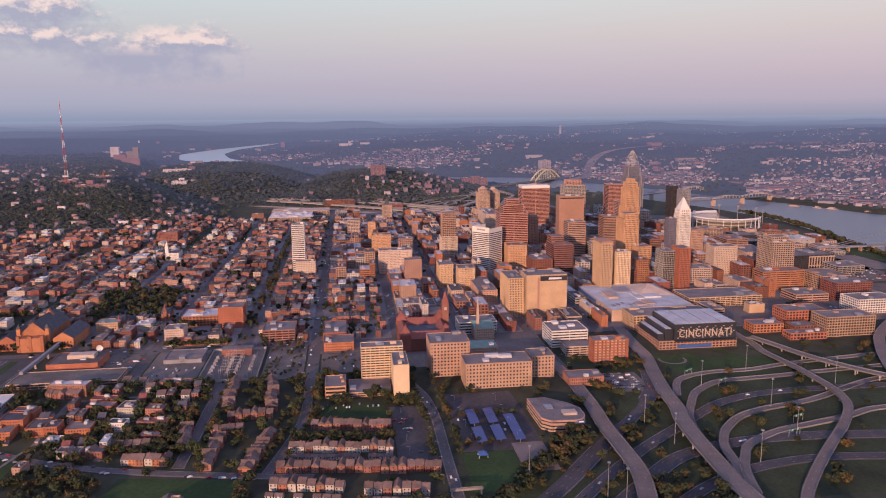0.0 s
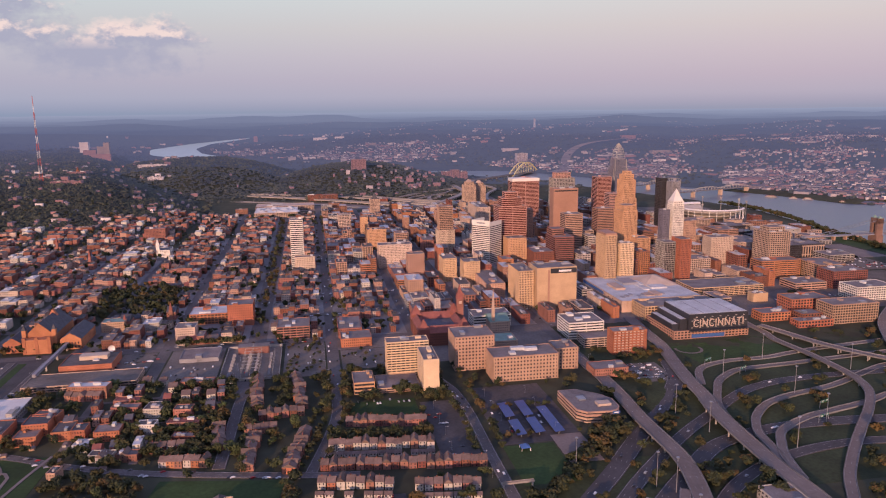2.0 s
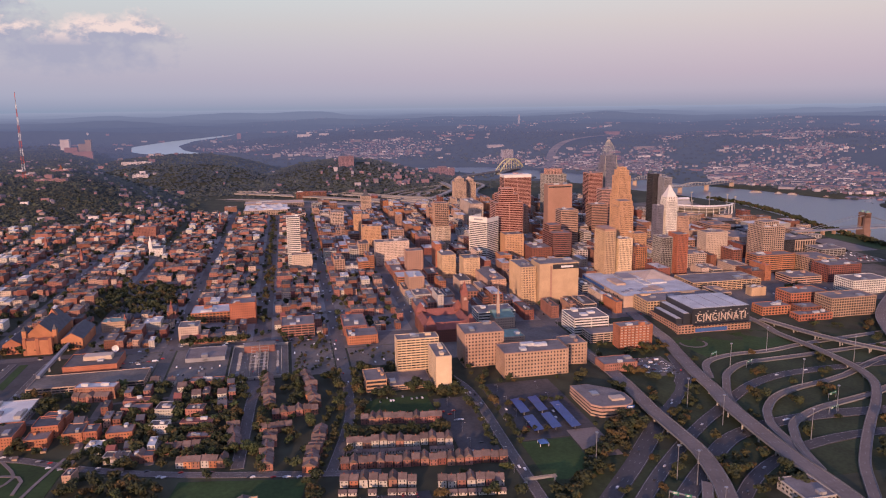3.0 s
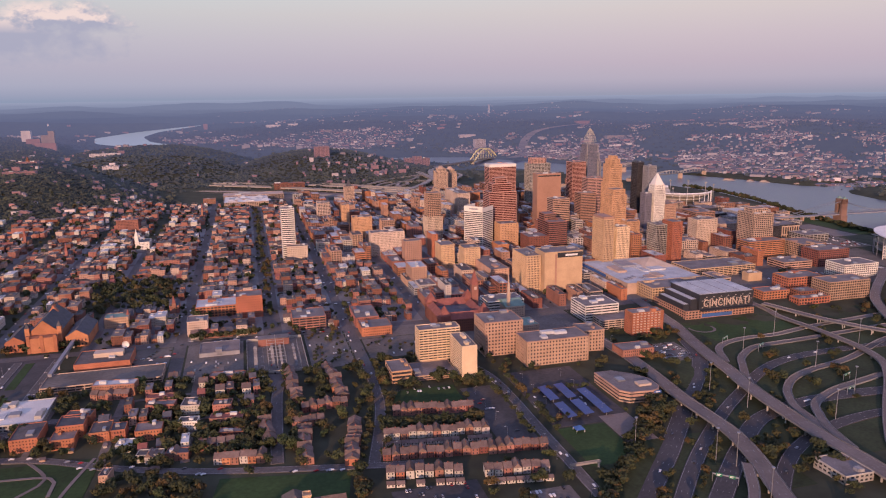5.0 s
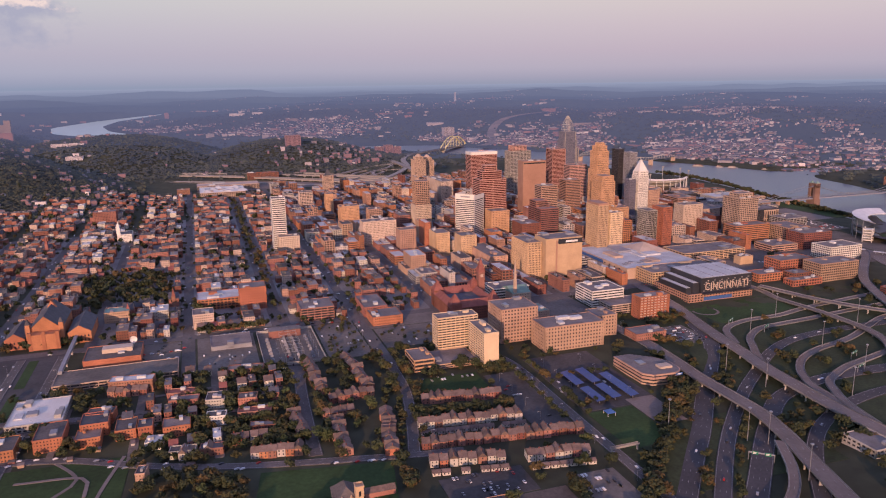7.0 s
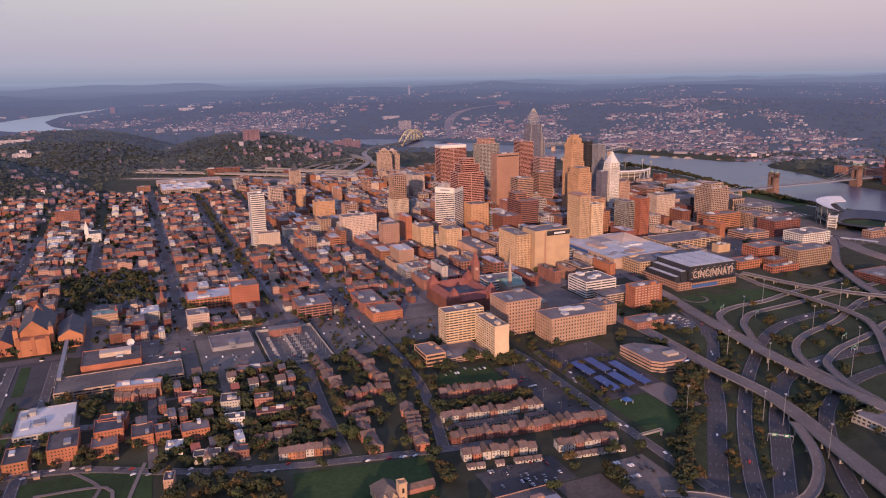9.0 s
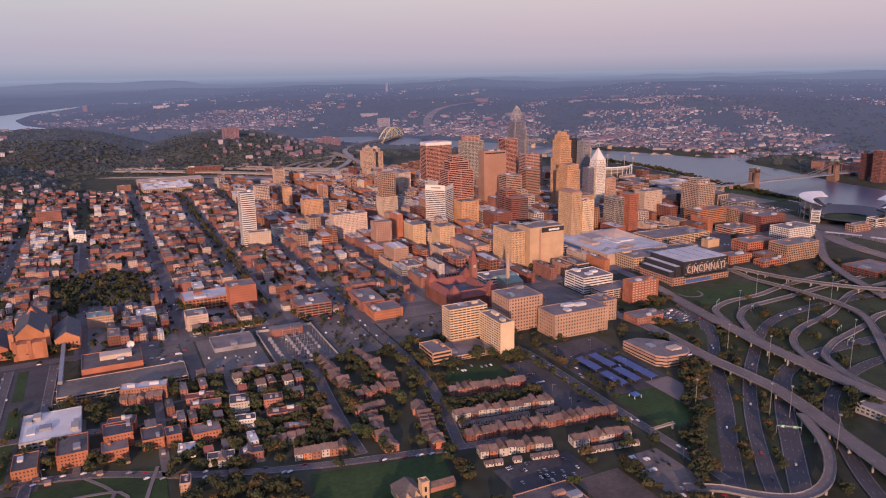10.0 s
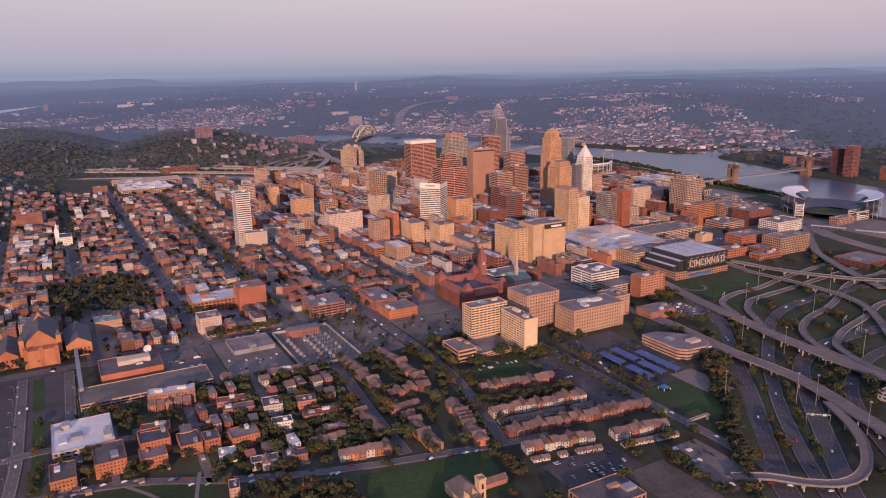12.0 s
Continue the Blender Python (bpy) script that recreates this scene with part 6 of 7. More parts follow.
for x in range(-170, -20, 30):
    part("pier", box_mesh("pier", [(x - 1.5, x + 1.5, -5, 5, -14, 9)], "tan"), bridge)

arch = thing("arch_bridge", "pale yellow steel arch bridge over the river", "bridge", placed(833, 3235, 0, 43))
for y in (-13, 13):
    pts = [Vector((x, y, 8 + 52 * math.sin(math.pi * x / 230))) for x in np.linspace(0, 230, 25)]
    part("arch", strip_mesh("arch", pts, [(-2.2, 2.2), (2.2, 2.2), (2.2, -2.2), (-2.2, -2.2)], "yellow_steel"), arch)
    for x in range(24, 220, 16):
        part("hanger", box_mesh("hanger", [(x - 0.6, x + 0.6, y - 0.4, y + 0.4, 14, 6 + 52 * math.sin(math.pi * x / 230))], "yellow_steel"), arch)
part("deck", box_mesh("deck", [(-340, 520, -15, 15, 9, 13)], "pavement"), arch)
for x in (-300, -220, -140, -60, 0, 230, 300, 380):
    part("pier", box_mesh("pier", [(x - 2.5, x + 2.5, -12, 12, -16, 9)], "concrete"), arch)


def truss_bridge(label, a, b, z, tall, mat, spans):
    (u0, v0), (u1, v1) = a, b
    L = math.hypot(u1 - u0, v1 - v0)
    br = thing("truss_bridge", label, "bridge", placed(u0, v0, 0, math.degrees(math.atan2(v1 - v0, u1 - u0))))
    part("deck", box_mesh("deck", [(0, L, -6, 6, z, z + 2)], "pavement"), br)
    n = int(L / 16)
    for y in (-6, 6):
        rods = []
        tops = []
        for i in range(n + 1):
            x = L * i / n
            t = z + 2 + tall * (0.35 + 0.65 * abs(math.sin(math.pi * spans * i / n)))
            tops.append(Vector((x, y, t)))
            rods.append((x - 0.5, x + 0.5, y - 0.4, y + 0.4, z + 2, t))
        part("chord", strip_mesh("chord", tops, [(-0.8, 0.8), (0.8, 0.8), (0.8, -0.8), (-0.8, -0.8)], mat), br)
        part("posts", box_mesh("posts", rods, mat), br, "", "stuff")
    for i in range(spans + 1):
        x = L * i / spans
        part("pier", box_mesh("pier", [(x - 3, x + 3, -8, 8, -16, z)], "limestone"), br)


truss_bridge("grey steel truss bridge on stone piers", (1130, 2340), (1530, 2480), 10, 11, "concrete", 3)
truss_bridge("long low truss bridge on stone piers", (1040, 2560), (1420, 2780), 9, 12, "concrete", 4)

# ---- eastern edge of the basin ----
roadway("elevated freeway at the hill's foot", [(-700, 2960, 6), (-423, 2800, 8), (-118, 2600, 8), (100, 2420, 8), (297, 2240, 8), (480, 2180, 7), (700, 2150, 3), (860, 2050, 1)], 24, "pale_road", lanes=4, thick=4.0)
roadway("elevated freeway ramp", [(297, 2280, 8), (400, 2430, 10), (490, 2620, 11), (540, 2850, 12), (640, 3050, 12), (833, 3235, 10)], 20, "pale_road", lanes=4, thick=3.0)
roadway("long curving freeway flyover", [(346, 3207, 12), (401, 3109, 12), (465, 2955, 13), (483, 2725, 13), (473, 2443, 11), (450, 2300, 8)], 20, "pale_road", lanes=4, thick=4.0)
roadway("freeway ramp below the flyover", [(180, 2490, 6), (257, 2556, 8), (362, 2678, 9), (436, 2712, 10), (489, 2742, 12)], 12, "pale_road", thick=3.0)
roadway("freeway viaduct on tall piers", [(60, 2440, 8), (208, 2371, 9), (277, 2324, 9), (348, 2262, 9), (420, 2200, 8)], 16, "pale_road", lanes=3, thick=3.5)
roadway("looping freeway ramp", [(240, 2450, 3), (287, 2555, 5), (346, 2590, 6), (378, 2530, 6), (318, 2462, 5), (240, 2420, 4)], 10, "pale_road", thick=2.5)
slab("car_park", "broad grey car parks below the hill", "car park", -240, 100, 2300, 2500, -0.3, -0.01, "deck")
slab("ground_bed", "dusty bare ground under the freeway ramps", "ground", 100, 560, 2260, 2620, -0.3, 0.0, "deck")
roadway("looping freeway ramp", [(150, 2480, 5), (260, 2560, 7), (300, 2700, 9), (240, 2790, 10), (330, 2850, 10), (480, 2780, 10)], 12, "pale_road")
roadway("looping freeway ramp", [(380, 2300, 4), (330, 2440, 5), (360, 2560, 6), (450, 2560, 7), (500, 2450, 5)], 12, "pale_road")
roadway("broad pale freeway bed in the valley", [(-640, 2790, 0), (-388, 2672, 0), (-100, 2512, 0), (110, 2362, 0), (300, 2235, 0)], 62, "deck", False, 1)
roadway("pale freeway viaduct across the valley", [(-560, 2830, 8), (-300, 2760, 10), (-60, 2640, 10), (160, 2480, 10), (330, 2340, 9), (520, 2270, 7)], 16, "pale_road", lanes=3, thick=3.0)
roadway("freeway lanes in the valley", [(-600, 2760, 1), (-388, 2640, 0.5), (-100, 2480, 0.5), (100, 2330, 0.5), (250, 2260, 0.5)], 20, "pale_road", lanes=4)
roadway("looping freeway ramp", [(480, 2180, 7), (430, 2330, 8), (330, 2400, 8), (230, 2470, 9), (150, 2560, 9), (60, 2640, 8)], 12, "pale_road", thick=3.0)
roadway("looping freeway ramp", [(560, 2260, 4), (520, 2400, 6), (560, 2560, 8), (620, 2700, 9), (600, 2880, 10)], 12, "pale_road", thick=3.0)
roadway("looping freeway ramp", [(200, 2360, 3), (320, 2520, 6), (430, 2650, 8), (470, 2790, 9), (420, 2900, 9), (330, 2860, 9)], 10, "pale_road", thick=2.5)
for k in range(5):
    roadway("rusty railway track on pale ballast", [(-560, 2700 - 18 * k, 0), (-200, 2580 - 18 * k, 0), (60, 2480 - 18 * k, 0)], 5, "earth", False, 1)
b = block("casino", "large low casino with white angular roofs", "casino", -234, -110, 2170, 130, 15, "limestone", "warehouse", "white", units=8)
for k in range(7):
    x, y = 8 + 16 * k, 12 + 34 * (k % 3)
    shape("roof_lobe", pyramid(x, x + 26, y, y + 40, 15.2, 5 + k % 3), "white", b, "white angled roof")
b2_ = block("casino_garage", "long open parking garage with a pale roof deck", "parking garage", -240, -60, 2330, 70, 14, "limestone", "garage", "cream", units=2)
for k in range(26):
    u, v = rnd.uniform(-300, 520), rnd.uniform(2245, 2420)
    w, d = rnd.uniform(18, 40), rnd.uniform(18, 34)
    if free(u, u + w, v, v + d, 6) and ramp_clear(u + w / 2, v + d / 2, 30):
        wall = rnd.choice(["brick", "tan", "concrete", "brick_dark"])
        block("city_building", KINDS[wall] + " with rows of small windows", "building", u, u + w, v, d, rnd.uniform(8, 20), wall, "small", "roof_gravel", units=1, group="city blocks")
# the far_ walls from here on carry haze painted in as glow
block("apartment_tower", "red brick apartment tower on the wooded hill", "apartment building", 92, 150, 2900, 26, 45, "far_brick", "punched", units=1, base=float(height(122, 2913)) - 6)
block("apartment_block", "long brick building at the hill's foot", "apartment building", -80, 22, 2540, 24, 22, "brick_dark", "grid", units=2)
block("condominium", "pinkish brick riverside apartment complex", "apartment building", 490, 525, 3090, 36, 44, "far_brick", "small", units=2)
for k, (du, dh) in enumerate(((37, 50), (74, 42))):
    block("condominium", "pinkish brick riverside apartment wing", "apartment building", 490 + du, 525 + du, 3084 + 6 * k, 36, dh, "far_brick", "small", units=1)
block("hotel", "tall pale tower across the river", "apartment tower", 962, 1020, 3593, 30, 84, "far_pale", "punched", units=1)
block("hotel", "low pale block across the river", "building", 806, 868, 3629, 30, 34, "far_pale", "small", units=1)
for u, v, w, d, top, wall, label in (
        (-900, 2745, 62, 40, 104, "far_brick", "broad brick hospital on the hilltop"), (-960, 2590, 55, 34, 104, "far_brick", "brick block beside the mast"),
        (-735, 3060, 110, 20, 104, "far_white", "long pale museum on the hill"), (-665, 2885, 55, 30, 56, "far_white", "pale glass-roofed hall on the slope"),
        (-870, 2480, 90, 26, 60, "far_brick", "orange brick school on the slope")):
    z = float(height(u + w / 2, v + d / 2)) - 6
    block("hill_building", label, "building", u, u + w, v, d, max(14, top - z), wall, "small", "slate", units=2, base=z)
cup = shape("cupola", pyramid(24, 36, 14, 26, 0, 20), "brick_dark", thing("cupola", "brick cupola on the hospital roof", "cupola", placed(-900, 2745, 104)))
b = block("loft_building", "orange brick warehouse block in the old quarter", "loft building", -464, -416, 1830, 34, 32, "brick", "punched", units=3)
b = block("church", "white church with a tall steeple", "church", -398, -370, 1622, 40, 16, "white", "small", "slate", units=0)
part("steeple", box_mesh("steeple", [(0, 7, 0, 7, 0, 30)], "white"), b)
shape("spire", pyramid(0.3, 6.7, 0.3, 6.7, 30, 14), "white", b)
for u, v, h in ((-520, 1560, 34), (-640, 1750, 34), (-290, 1990, 40), (-345, 1085, 20), (-288, 1120, 26)):
    b = block("church", "red brick church with a pointed steeple", "church", u, u + 13, v, 28, 11, "brick", "small", "slate", units=0)
    shape("nave_roof", prism(13, 28, 11, 7), "slate", b)
    part("steeple", box_mesh("steeple", [(4, 9, -2, 4, 0, h * 0.6)], "brick"), b)
    shape("spire", pyramid(4, 9, -2, 4, h * 0.6, h * 0.5), "tile", b)

# television mast
mast = thing("television_mast", "tall red and white lattice television mast", "mast", placed(-915, 2540, 95))
legs = ((-4.5, -4.5), (4.5, -4.5), (4.5, 4.5), (-4.5, 4.5))
for k in range(10):
    z0, z1 = k * 24.0, (k + 1) * 24.0
    s0, s1 = 1 - 0.085 * k, 1 - 0.085 * (k + 1)
    mat = "mast" if k % 2 == 0 else "white_steel"
    for i in range(4):
        a, c = legs[i], legs[(i + 1) % 4]
        vv = []
        for (x, y), (x2, y2) in (((a[0] * s0, a[1] * s0), (a[0] * s1, a[1] * s1)),):
            vv = [Vector((x, y, z0)), Vector((x2, y2, z1))]
        part("leg", strip_mesh("leg", vv, [(-0.45, 0), (0, 0.45), (0.45, 0), (0, -0.45)], mat), mast)
        brace = [Vector((a[0] * s0, a[1] * s0, z0)), Vector((c[0] * s1, c[1] * s1, z1))]
        part("brace", strip_mesh("brace", brace, [(-0.25, 0), (0, 0.25), (0.25, 0), (0, -0.25)], mat), mast)
part("antenna", box_mesh("antenna", [(-0.6, 0.6, -0.6, 0.6, 236, 268)], "mast"), mast)

# landmarks on the far hills, drawn in with the land, haze painted on
far_marks = Heap()


def far_mark(u, v, w, d, h, mat):
    x = W(u, v)
    X, Y, Z, k = drawn_in(x.x, x.y, float(height(u, v)))
    far_marks.boxes(mat, [(-w / 2, w / 2, -d / 2, d / 2, -10, h)], Matrix.Translation((X, Y, Z)) @ Matrix.Rotation(radians(GRID), 4, "Z"), float(k))


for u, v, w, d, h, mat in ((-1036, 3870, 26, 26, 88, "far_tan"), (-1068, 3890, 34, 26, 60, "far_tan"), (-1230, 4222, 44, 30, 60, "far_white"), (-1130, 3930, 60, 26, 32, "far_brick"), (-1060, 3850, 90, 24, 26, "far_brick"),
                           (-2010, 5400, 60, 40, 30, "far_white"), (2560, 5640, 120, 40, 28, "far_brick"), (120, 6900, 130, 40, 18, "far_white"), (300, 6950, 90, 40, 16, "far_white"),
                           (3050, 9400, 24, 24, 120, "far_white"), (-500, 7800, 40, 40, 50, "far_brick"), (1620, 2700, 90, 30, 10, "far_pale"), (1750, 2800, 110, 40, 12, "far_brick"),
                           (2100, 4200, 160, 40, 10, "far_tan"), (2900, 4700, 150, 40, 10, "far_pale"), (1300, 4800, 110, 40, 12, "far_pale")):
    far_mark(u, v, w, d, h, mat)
hill_rnd = random.Random(31)
for k in range(34):
    D_, a_ = hill_rnd.uniform(4600, 9000), radians(hill_rnd.uniform(-16, 46))
    for i in range(hill_rnd.randint(2, 6)):
        far_mark(D_ * math.sin(a_) + hill_rnd.uniform(-160, 160), D_ * math.cos(a_) + hill_rnd.uniform(-90, 90), hill_rnd.uniform(16, 60), hill_rnd.uniform(14, 30), hill_rnd.uniform(7, 13), hill_rnd.choice(["far_white", "far_pale", "far_brick", "far_tan"]))
bank_road = Heap()
line = spline([(1080, 3380, 6), (1180, 3500, 6), (1340, 3886, 8), (1533, 4328, 30), (1740, 4664, 60), (1943, 4818, 80), (2250, 5000, 90)], 25.0)
for a, c in zip(line[:-1], line[1:]):
    d = (c - a).normalized()
    q = []
    for p in (a, c):
        for s_ in (-26, 26):
            x = W(p.x - s_ * d.y, p.y + s_ * d.x)
            X, Y, Z, k_ = drawn_in(x.x, x.y, max(p.z, float(height(p.x, p.y)) + 6))
            q.append((float(X), float(Y), float(Z)))
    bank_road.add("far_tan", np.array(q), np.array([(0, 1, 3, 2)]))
bank_road.done("distant_freeway", "pale freeway curving up the far bank", "road")
far_marks.done("distant_blocks", "larger pale and brick blocks on the far hills", "buildings")
# riverside towers of the far bank
for u, v, w, d, h, wall, style in ((1555, 1400, 30, 22, 72, "brick_dark", "glass"), (1540, 1350, 30, 26, 84, "brick", "glass"), (1560, 1255, 60, 30, 34, "brick_dark", "punched"),
                                   (1600, 1480, 40, 30, 34, "brick", "punched"), (1640, 1600, 50, 40, 22, "brick", "small")):
    block("riverside_tower", "orange brick and glass tower on the far bank", "apartment tower", u, u + w, v, d, h, wall, style, units=1)

# riverboats moored at the far bank
for u, v, L in ((1505, 2330, 44), (1560, 2270, 30), (1585, 2235, 36), (1640, 2130, 28)):
    boat = thing("riverboat", "white moored riverboat with stacked decks", "boat", placed(u, v, -10, -48), "moored riverboats")
    part("hull", box_mesh("hull", [(0, L, -5, 5, -1, 1.8)], "grey"), boat)
    for k in range(2):
        part("deckhouse", box_mesh("deckhouse", [(4 + 4 * k, L - 6 - 5 * k, -5 + 0.6 * k, 5 - 0.6 * k, 1.8 + 2.6 * k, 4.0 + 2.6 * k)], "concrete"), boat)
        part("deck_edge", box_mesh("deck_edge", [(3 + 4 * k, L - 5 - 5 * k, -5.4 + 0.6 * k, 5.4 - 0.6 * k, 4.0 + 2.6 * k, 4.4 + 2.6 * k)], "brick"), boat)
# ---- city blocks ----
def near_of(u, v):
    return v < 1240 and u < -50


def mid_block(u0, u1, v0, v1, tall, tone):
    """Commercial buildings of mixed height filling a block."""
    u = u0
    while u < u1 - 10:
        w = rnd.uniform(9, 27)
        w = min(w, u1 - u)
        for va, vb in ((v0, (v0 + v1) / 2 - rnd.uniform(0, 8)), ((v0 + v1) / 2 + 1, v1)):
            d = min(vb - va, rnd.uniform(36, 56))
            h = rnd.uniform(*tall) * (1.0 if rnd.random() < 0.8 else 1.5)
            a = va if va == v0 else v1 - d
            if rnd.random() < 0.93 and free(u, u + w - 0.5, a, a + d, 0.1):
                wall = rnd.choice(tone)
                style = rnd.choice(["small", "punched", "grid", "warehouse", "ribbon", "small"])
                block("city_building", KINDS[wall] + " with " + ROOFS[style], "building", u, u + w - 0.4, a, d, h, wall, style,
                      rnd.choice(["roof_tar", "roof_gravel", "roof_white"]), units=rnd.randint(1, 3), group="city blocks")
        u += w


lots = list(zip(U_STREETS[:-1], U_STREETS[1:]))
rows_v = list(zip(V_STREETS[:-1], V_STREETS[1:]))
for ua, ub in lots:
    for va, vb in rows_v:
        if ub < -0.47 * vb - 40 or (ua >= 560 and va < 1000):
            continue
        if float(height((ua + ub) / 2, (va + vb) / 2)) > 26:
            continue
        e1, e2 = (15 if ua == -148 else 10), (15 if ub == -148 else 10)
        U0, U1, V0, V1 = ua + e1, ub - e2, va + 11, vb - 11
        if float(height((ua + ub) / 2, (va + vb) / 2)) < 0.5 and (U0 > -410 or va > 1300):
            slab("pavement", "grey concrete pavement of a city block", "pavement", U0 - 3, U1 + 3, V0 - 3, V1 + 3, -0.3, 0.2, "pavement")
        if ub <= -50:
            fill_rows(U0, U1, V0, V1, near_of(ua, va))
        elif ub <= 250 and va < 1350 and ua < 62:
            fill_rows(U0, U1, V0, V1, False, keep=0.7)
            mid_block(U0, U1, V0, V1, (9, 16), ["brick", "brick_orange", "tan", "pale", "brick"])
        elif ub <= 155:
            mid_block(U0, U1, V0, V1, (10, 20), ["brick", "brick_orange", "tan", "brick", "brick_dark", "concrete", "pale"])
        else:
            mid_block(U0, U1, V0, V1, (12, 30) if va > 1200 else (10, 20), ["brick", "tan", "brick", "limestone", "concrete", "brown", "brick_dark", "brick_orange", "pale", "cream"])

# houses west of the avenue
for u0, u1, v0 in ((-362, -312, 704), (-302, -240, 704), (-232, -172, 715), (-362, -300, 742), (-292, -236, 738), (-232, -172, 752), (-300, -240, 772),
                   (-232, -168, 786), (-296, -238, 806), (-232, -172, 815), (-410, -378, 715), (-300, -232, 672), (-296, -180, 840)):
    u = u0
    while u < u1 - 7:
        i = rnd.choice(range(24, len(ROW))) if rnd.random() < 0.82 else rnd.choice([0, 3, 6, 9, 15, 18, 21])
        w, d, h, wall, kit = ROW[i]
        v = v0 + rnd.uniform(-3, 3)
        if rnd.random() < 0.9 and free(u, u + w, v, v + d, 0.3):
            put_house(i, u, v, True)
            take(u, u + w, v, v + d)
        u += w + rnd.choice([0.3, 0.3, 2.5, 7])
for label, knots, wide in (("narrow asphalt alley between the houses", [(-420, 735, 0), (-300, 733, 0), (-168, 744, 0)], 6), ("narrow asphalt alley between the houses", [(-415, 768, 0), (-300, 765, 0), (-168, 778, 0)], 6),
                           ("narrow asphalt alley between the houses", [(-306, 660, 0), (-306, 760, 0), (-304, 858, 0)], 8), ("narrow asphalt alley between the houses", [(-236, 650, 0), (-236, 760, 0), (-235, 862, 0)], 8),
                           ("narrow asphalt alley between the houses", [(-372, 690, 0), (-371, 800, 0)], 6), ("narrow asphalt alley between the houses", [(-300, 800, 0), (-168, 808, 0)], 5)):
    roadway(label, knots, wide, "lot", False, 1)
for k in range(26):
    u, v = rnd.uniform(-405, -170), rnd.uniform(680, 850)
    w, d = rnd.uniform(8, 20), rnd.uniform(7, 14)
    if free(u, u + w, v, v + d, 0.5):
        slab("yard", "small cracked asphalt yard behind the houses", "yard", u, u + w, v, v + d, -0.3, 0.04 + 0.01 * (k % 5), "lot")
for k in range(34):
    u, v = rnd.uniform(-408, -170), rnd.uniform(680, 855)
    w, d = rnd.uniform(3, 6), rnd.uniform(3, 5)
    if free(u, u + w, v, v + d, 1.0):
        sh = thing("shed", "small back-yard shed with a lean-to roof", "shed", placed(u, v), "back-yard sheds")
        part("wall", box_mesh("wall", [(0, w, 0, d, -0.3, 2.4)], rnd.choice(["pale", "brick", "tan", "grey"])), sh)
        shape("roof", (np.array([(-0.2, -0.2, 2.3), (w + 0.2, -0.2, 2.3), (w + 0.2, d + 0.2, 2.9), (-0.2, d + 0.2, 2.9), (-0.2, -0.2, 2.5), (w + 0.2, -0.2, 2.5), (w + 0.2, d + 0.2, 3.1), (-0.2, d + 0.2, 3.1)]), [tuple(q) for q in QUADS.tolist()]), rnd.choice(["roof_tar", "shingle", "roof_grey"]), sh)
        take(u, u + w, v, v + d)
far_rows.done("distant_row_houses", "dense red brick row houses of the old quarter", "row houses")

slopes = Heap()
rs = np.random.RandomState(5)
v = rs.uniform(1500, 3600, 9000)
u = -0.5 * v - 100 + rs.rand(9000) * (400 + 0.5 * v)
h = height(u, v)
ok = (h > 4) & ((h < 30) | (rs.rand(9000) < 0.22)) & ~((u > -250) & (v < 2500)) & ~((np.abs(u + 140) < 420) & (v > 2500) & (rs.rand(9000) < 0.85))
# slope houses swap their walls for copies with haze painted in
HAZED = {"wall": {"brick": "far_brick", "brick_dark": "far_brick", "brick_orange": "far_brick", "cream": "far_white", "tan": "far_tan", "pale": "far_pale"}}
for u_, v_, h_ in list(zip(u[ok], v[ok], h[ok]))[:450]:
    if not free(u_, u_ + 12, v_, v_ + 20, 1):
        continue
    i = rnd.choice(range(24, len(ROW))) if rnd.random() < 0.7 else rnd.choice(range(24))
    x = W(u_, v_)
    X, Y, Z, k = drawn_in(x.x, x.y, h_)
    kit = [(pn, "far_roof" if pn == "roof" else HAZED["wall"].get(mat, mat), hp) for pn, mat, hp in ROW[i][4] if pn != "glazing"]
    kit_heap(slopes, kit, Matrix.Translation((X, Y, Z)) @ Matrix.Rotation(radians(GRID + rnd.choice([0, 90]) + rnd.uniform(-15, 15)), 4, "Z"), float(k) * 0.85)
for k in range(90):
    u_, v_ = rnd.uniform(60, 470), rnd.uniform(2620, 3050)
    h_ = float(height(u_, v_))
    if h_ < 12 or h_ > 66 or v_ < 2680 + 0.3 * (300 - u_) or not free(u_, u_ + 12, v_, v_ + 20, 1):
        continue
    i = rnd.choice(range(24, len(ROW))) if rnd.random() < 0.7 else rnd.choice(range(24))
    x = W(u_, v_)
    X, Y, Z, k_ = drawn_in(x.x, x.y, h_)
    kit = [(pn, "far_roof" if pn == "roof" else HAZED["wall"].get(mat, mat), hp) for pn, mat, hp in ROW[i][4] if pn != "glazing"]
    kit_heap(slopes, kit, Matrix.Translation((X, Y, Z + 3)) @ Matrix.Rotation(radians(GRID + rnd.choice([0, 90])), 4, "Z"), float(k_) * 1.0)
slopes.done("hillside_houses", "houses scattered among trees on the slopes", "houses")

# towns across the river, in materials with painted haze
towns = Heap()
n = 60000
D = np.where(rs.rand(n) < 0.86, rs.uniform(1900, 6000, n), rs.uniform(5500, 13000, n))
a = np.radians(rs.uniform(-32, 54, n))
u, v = D * np.sin(a), D * np.cos(a)
d, w = seg_dist(u, v, RIVER)
side = u > np.interp(v, [600, 1300, 2000, 3000, 3980, 5050, 5800, 6600, 7600, 9400], [1240, 1330, 1470, 1130, 560, -620, -1000, -1140, -1030, -490])
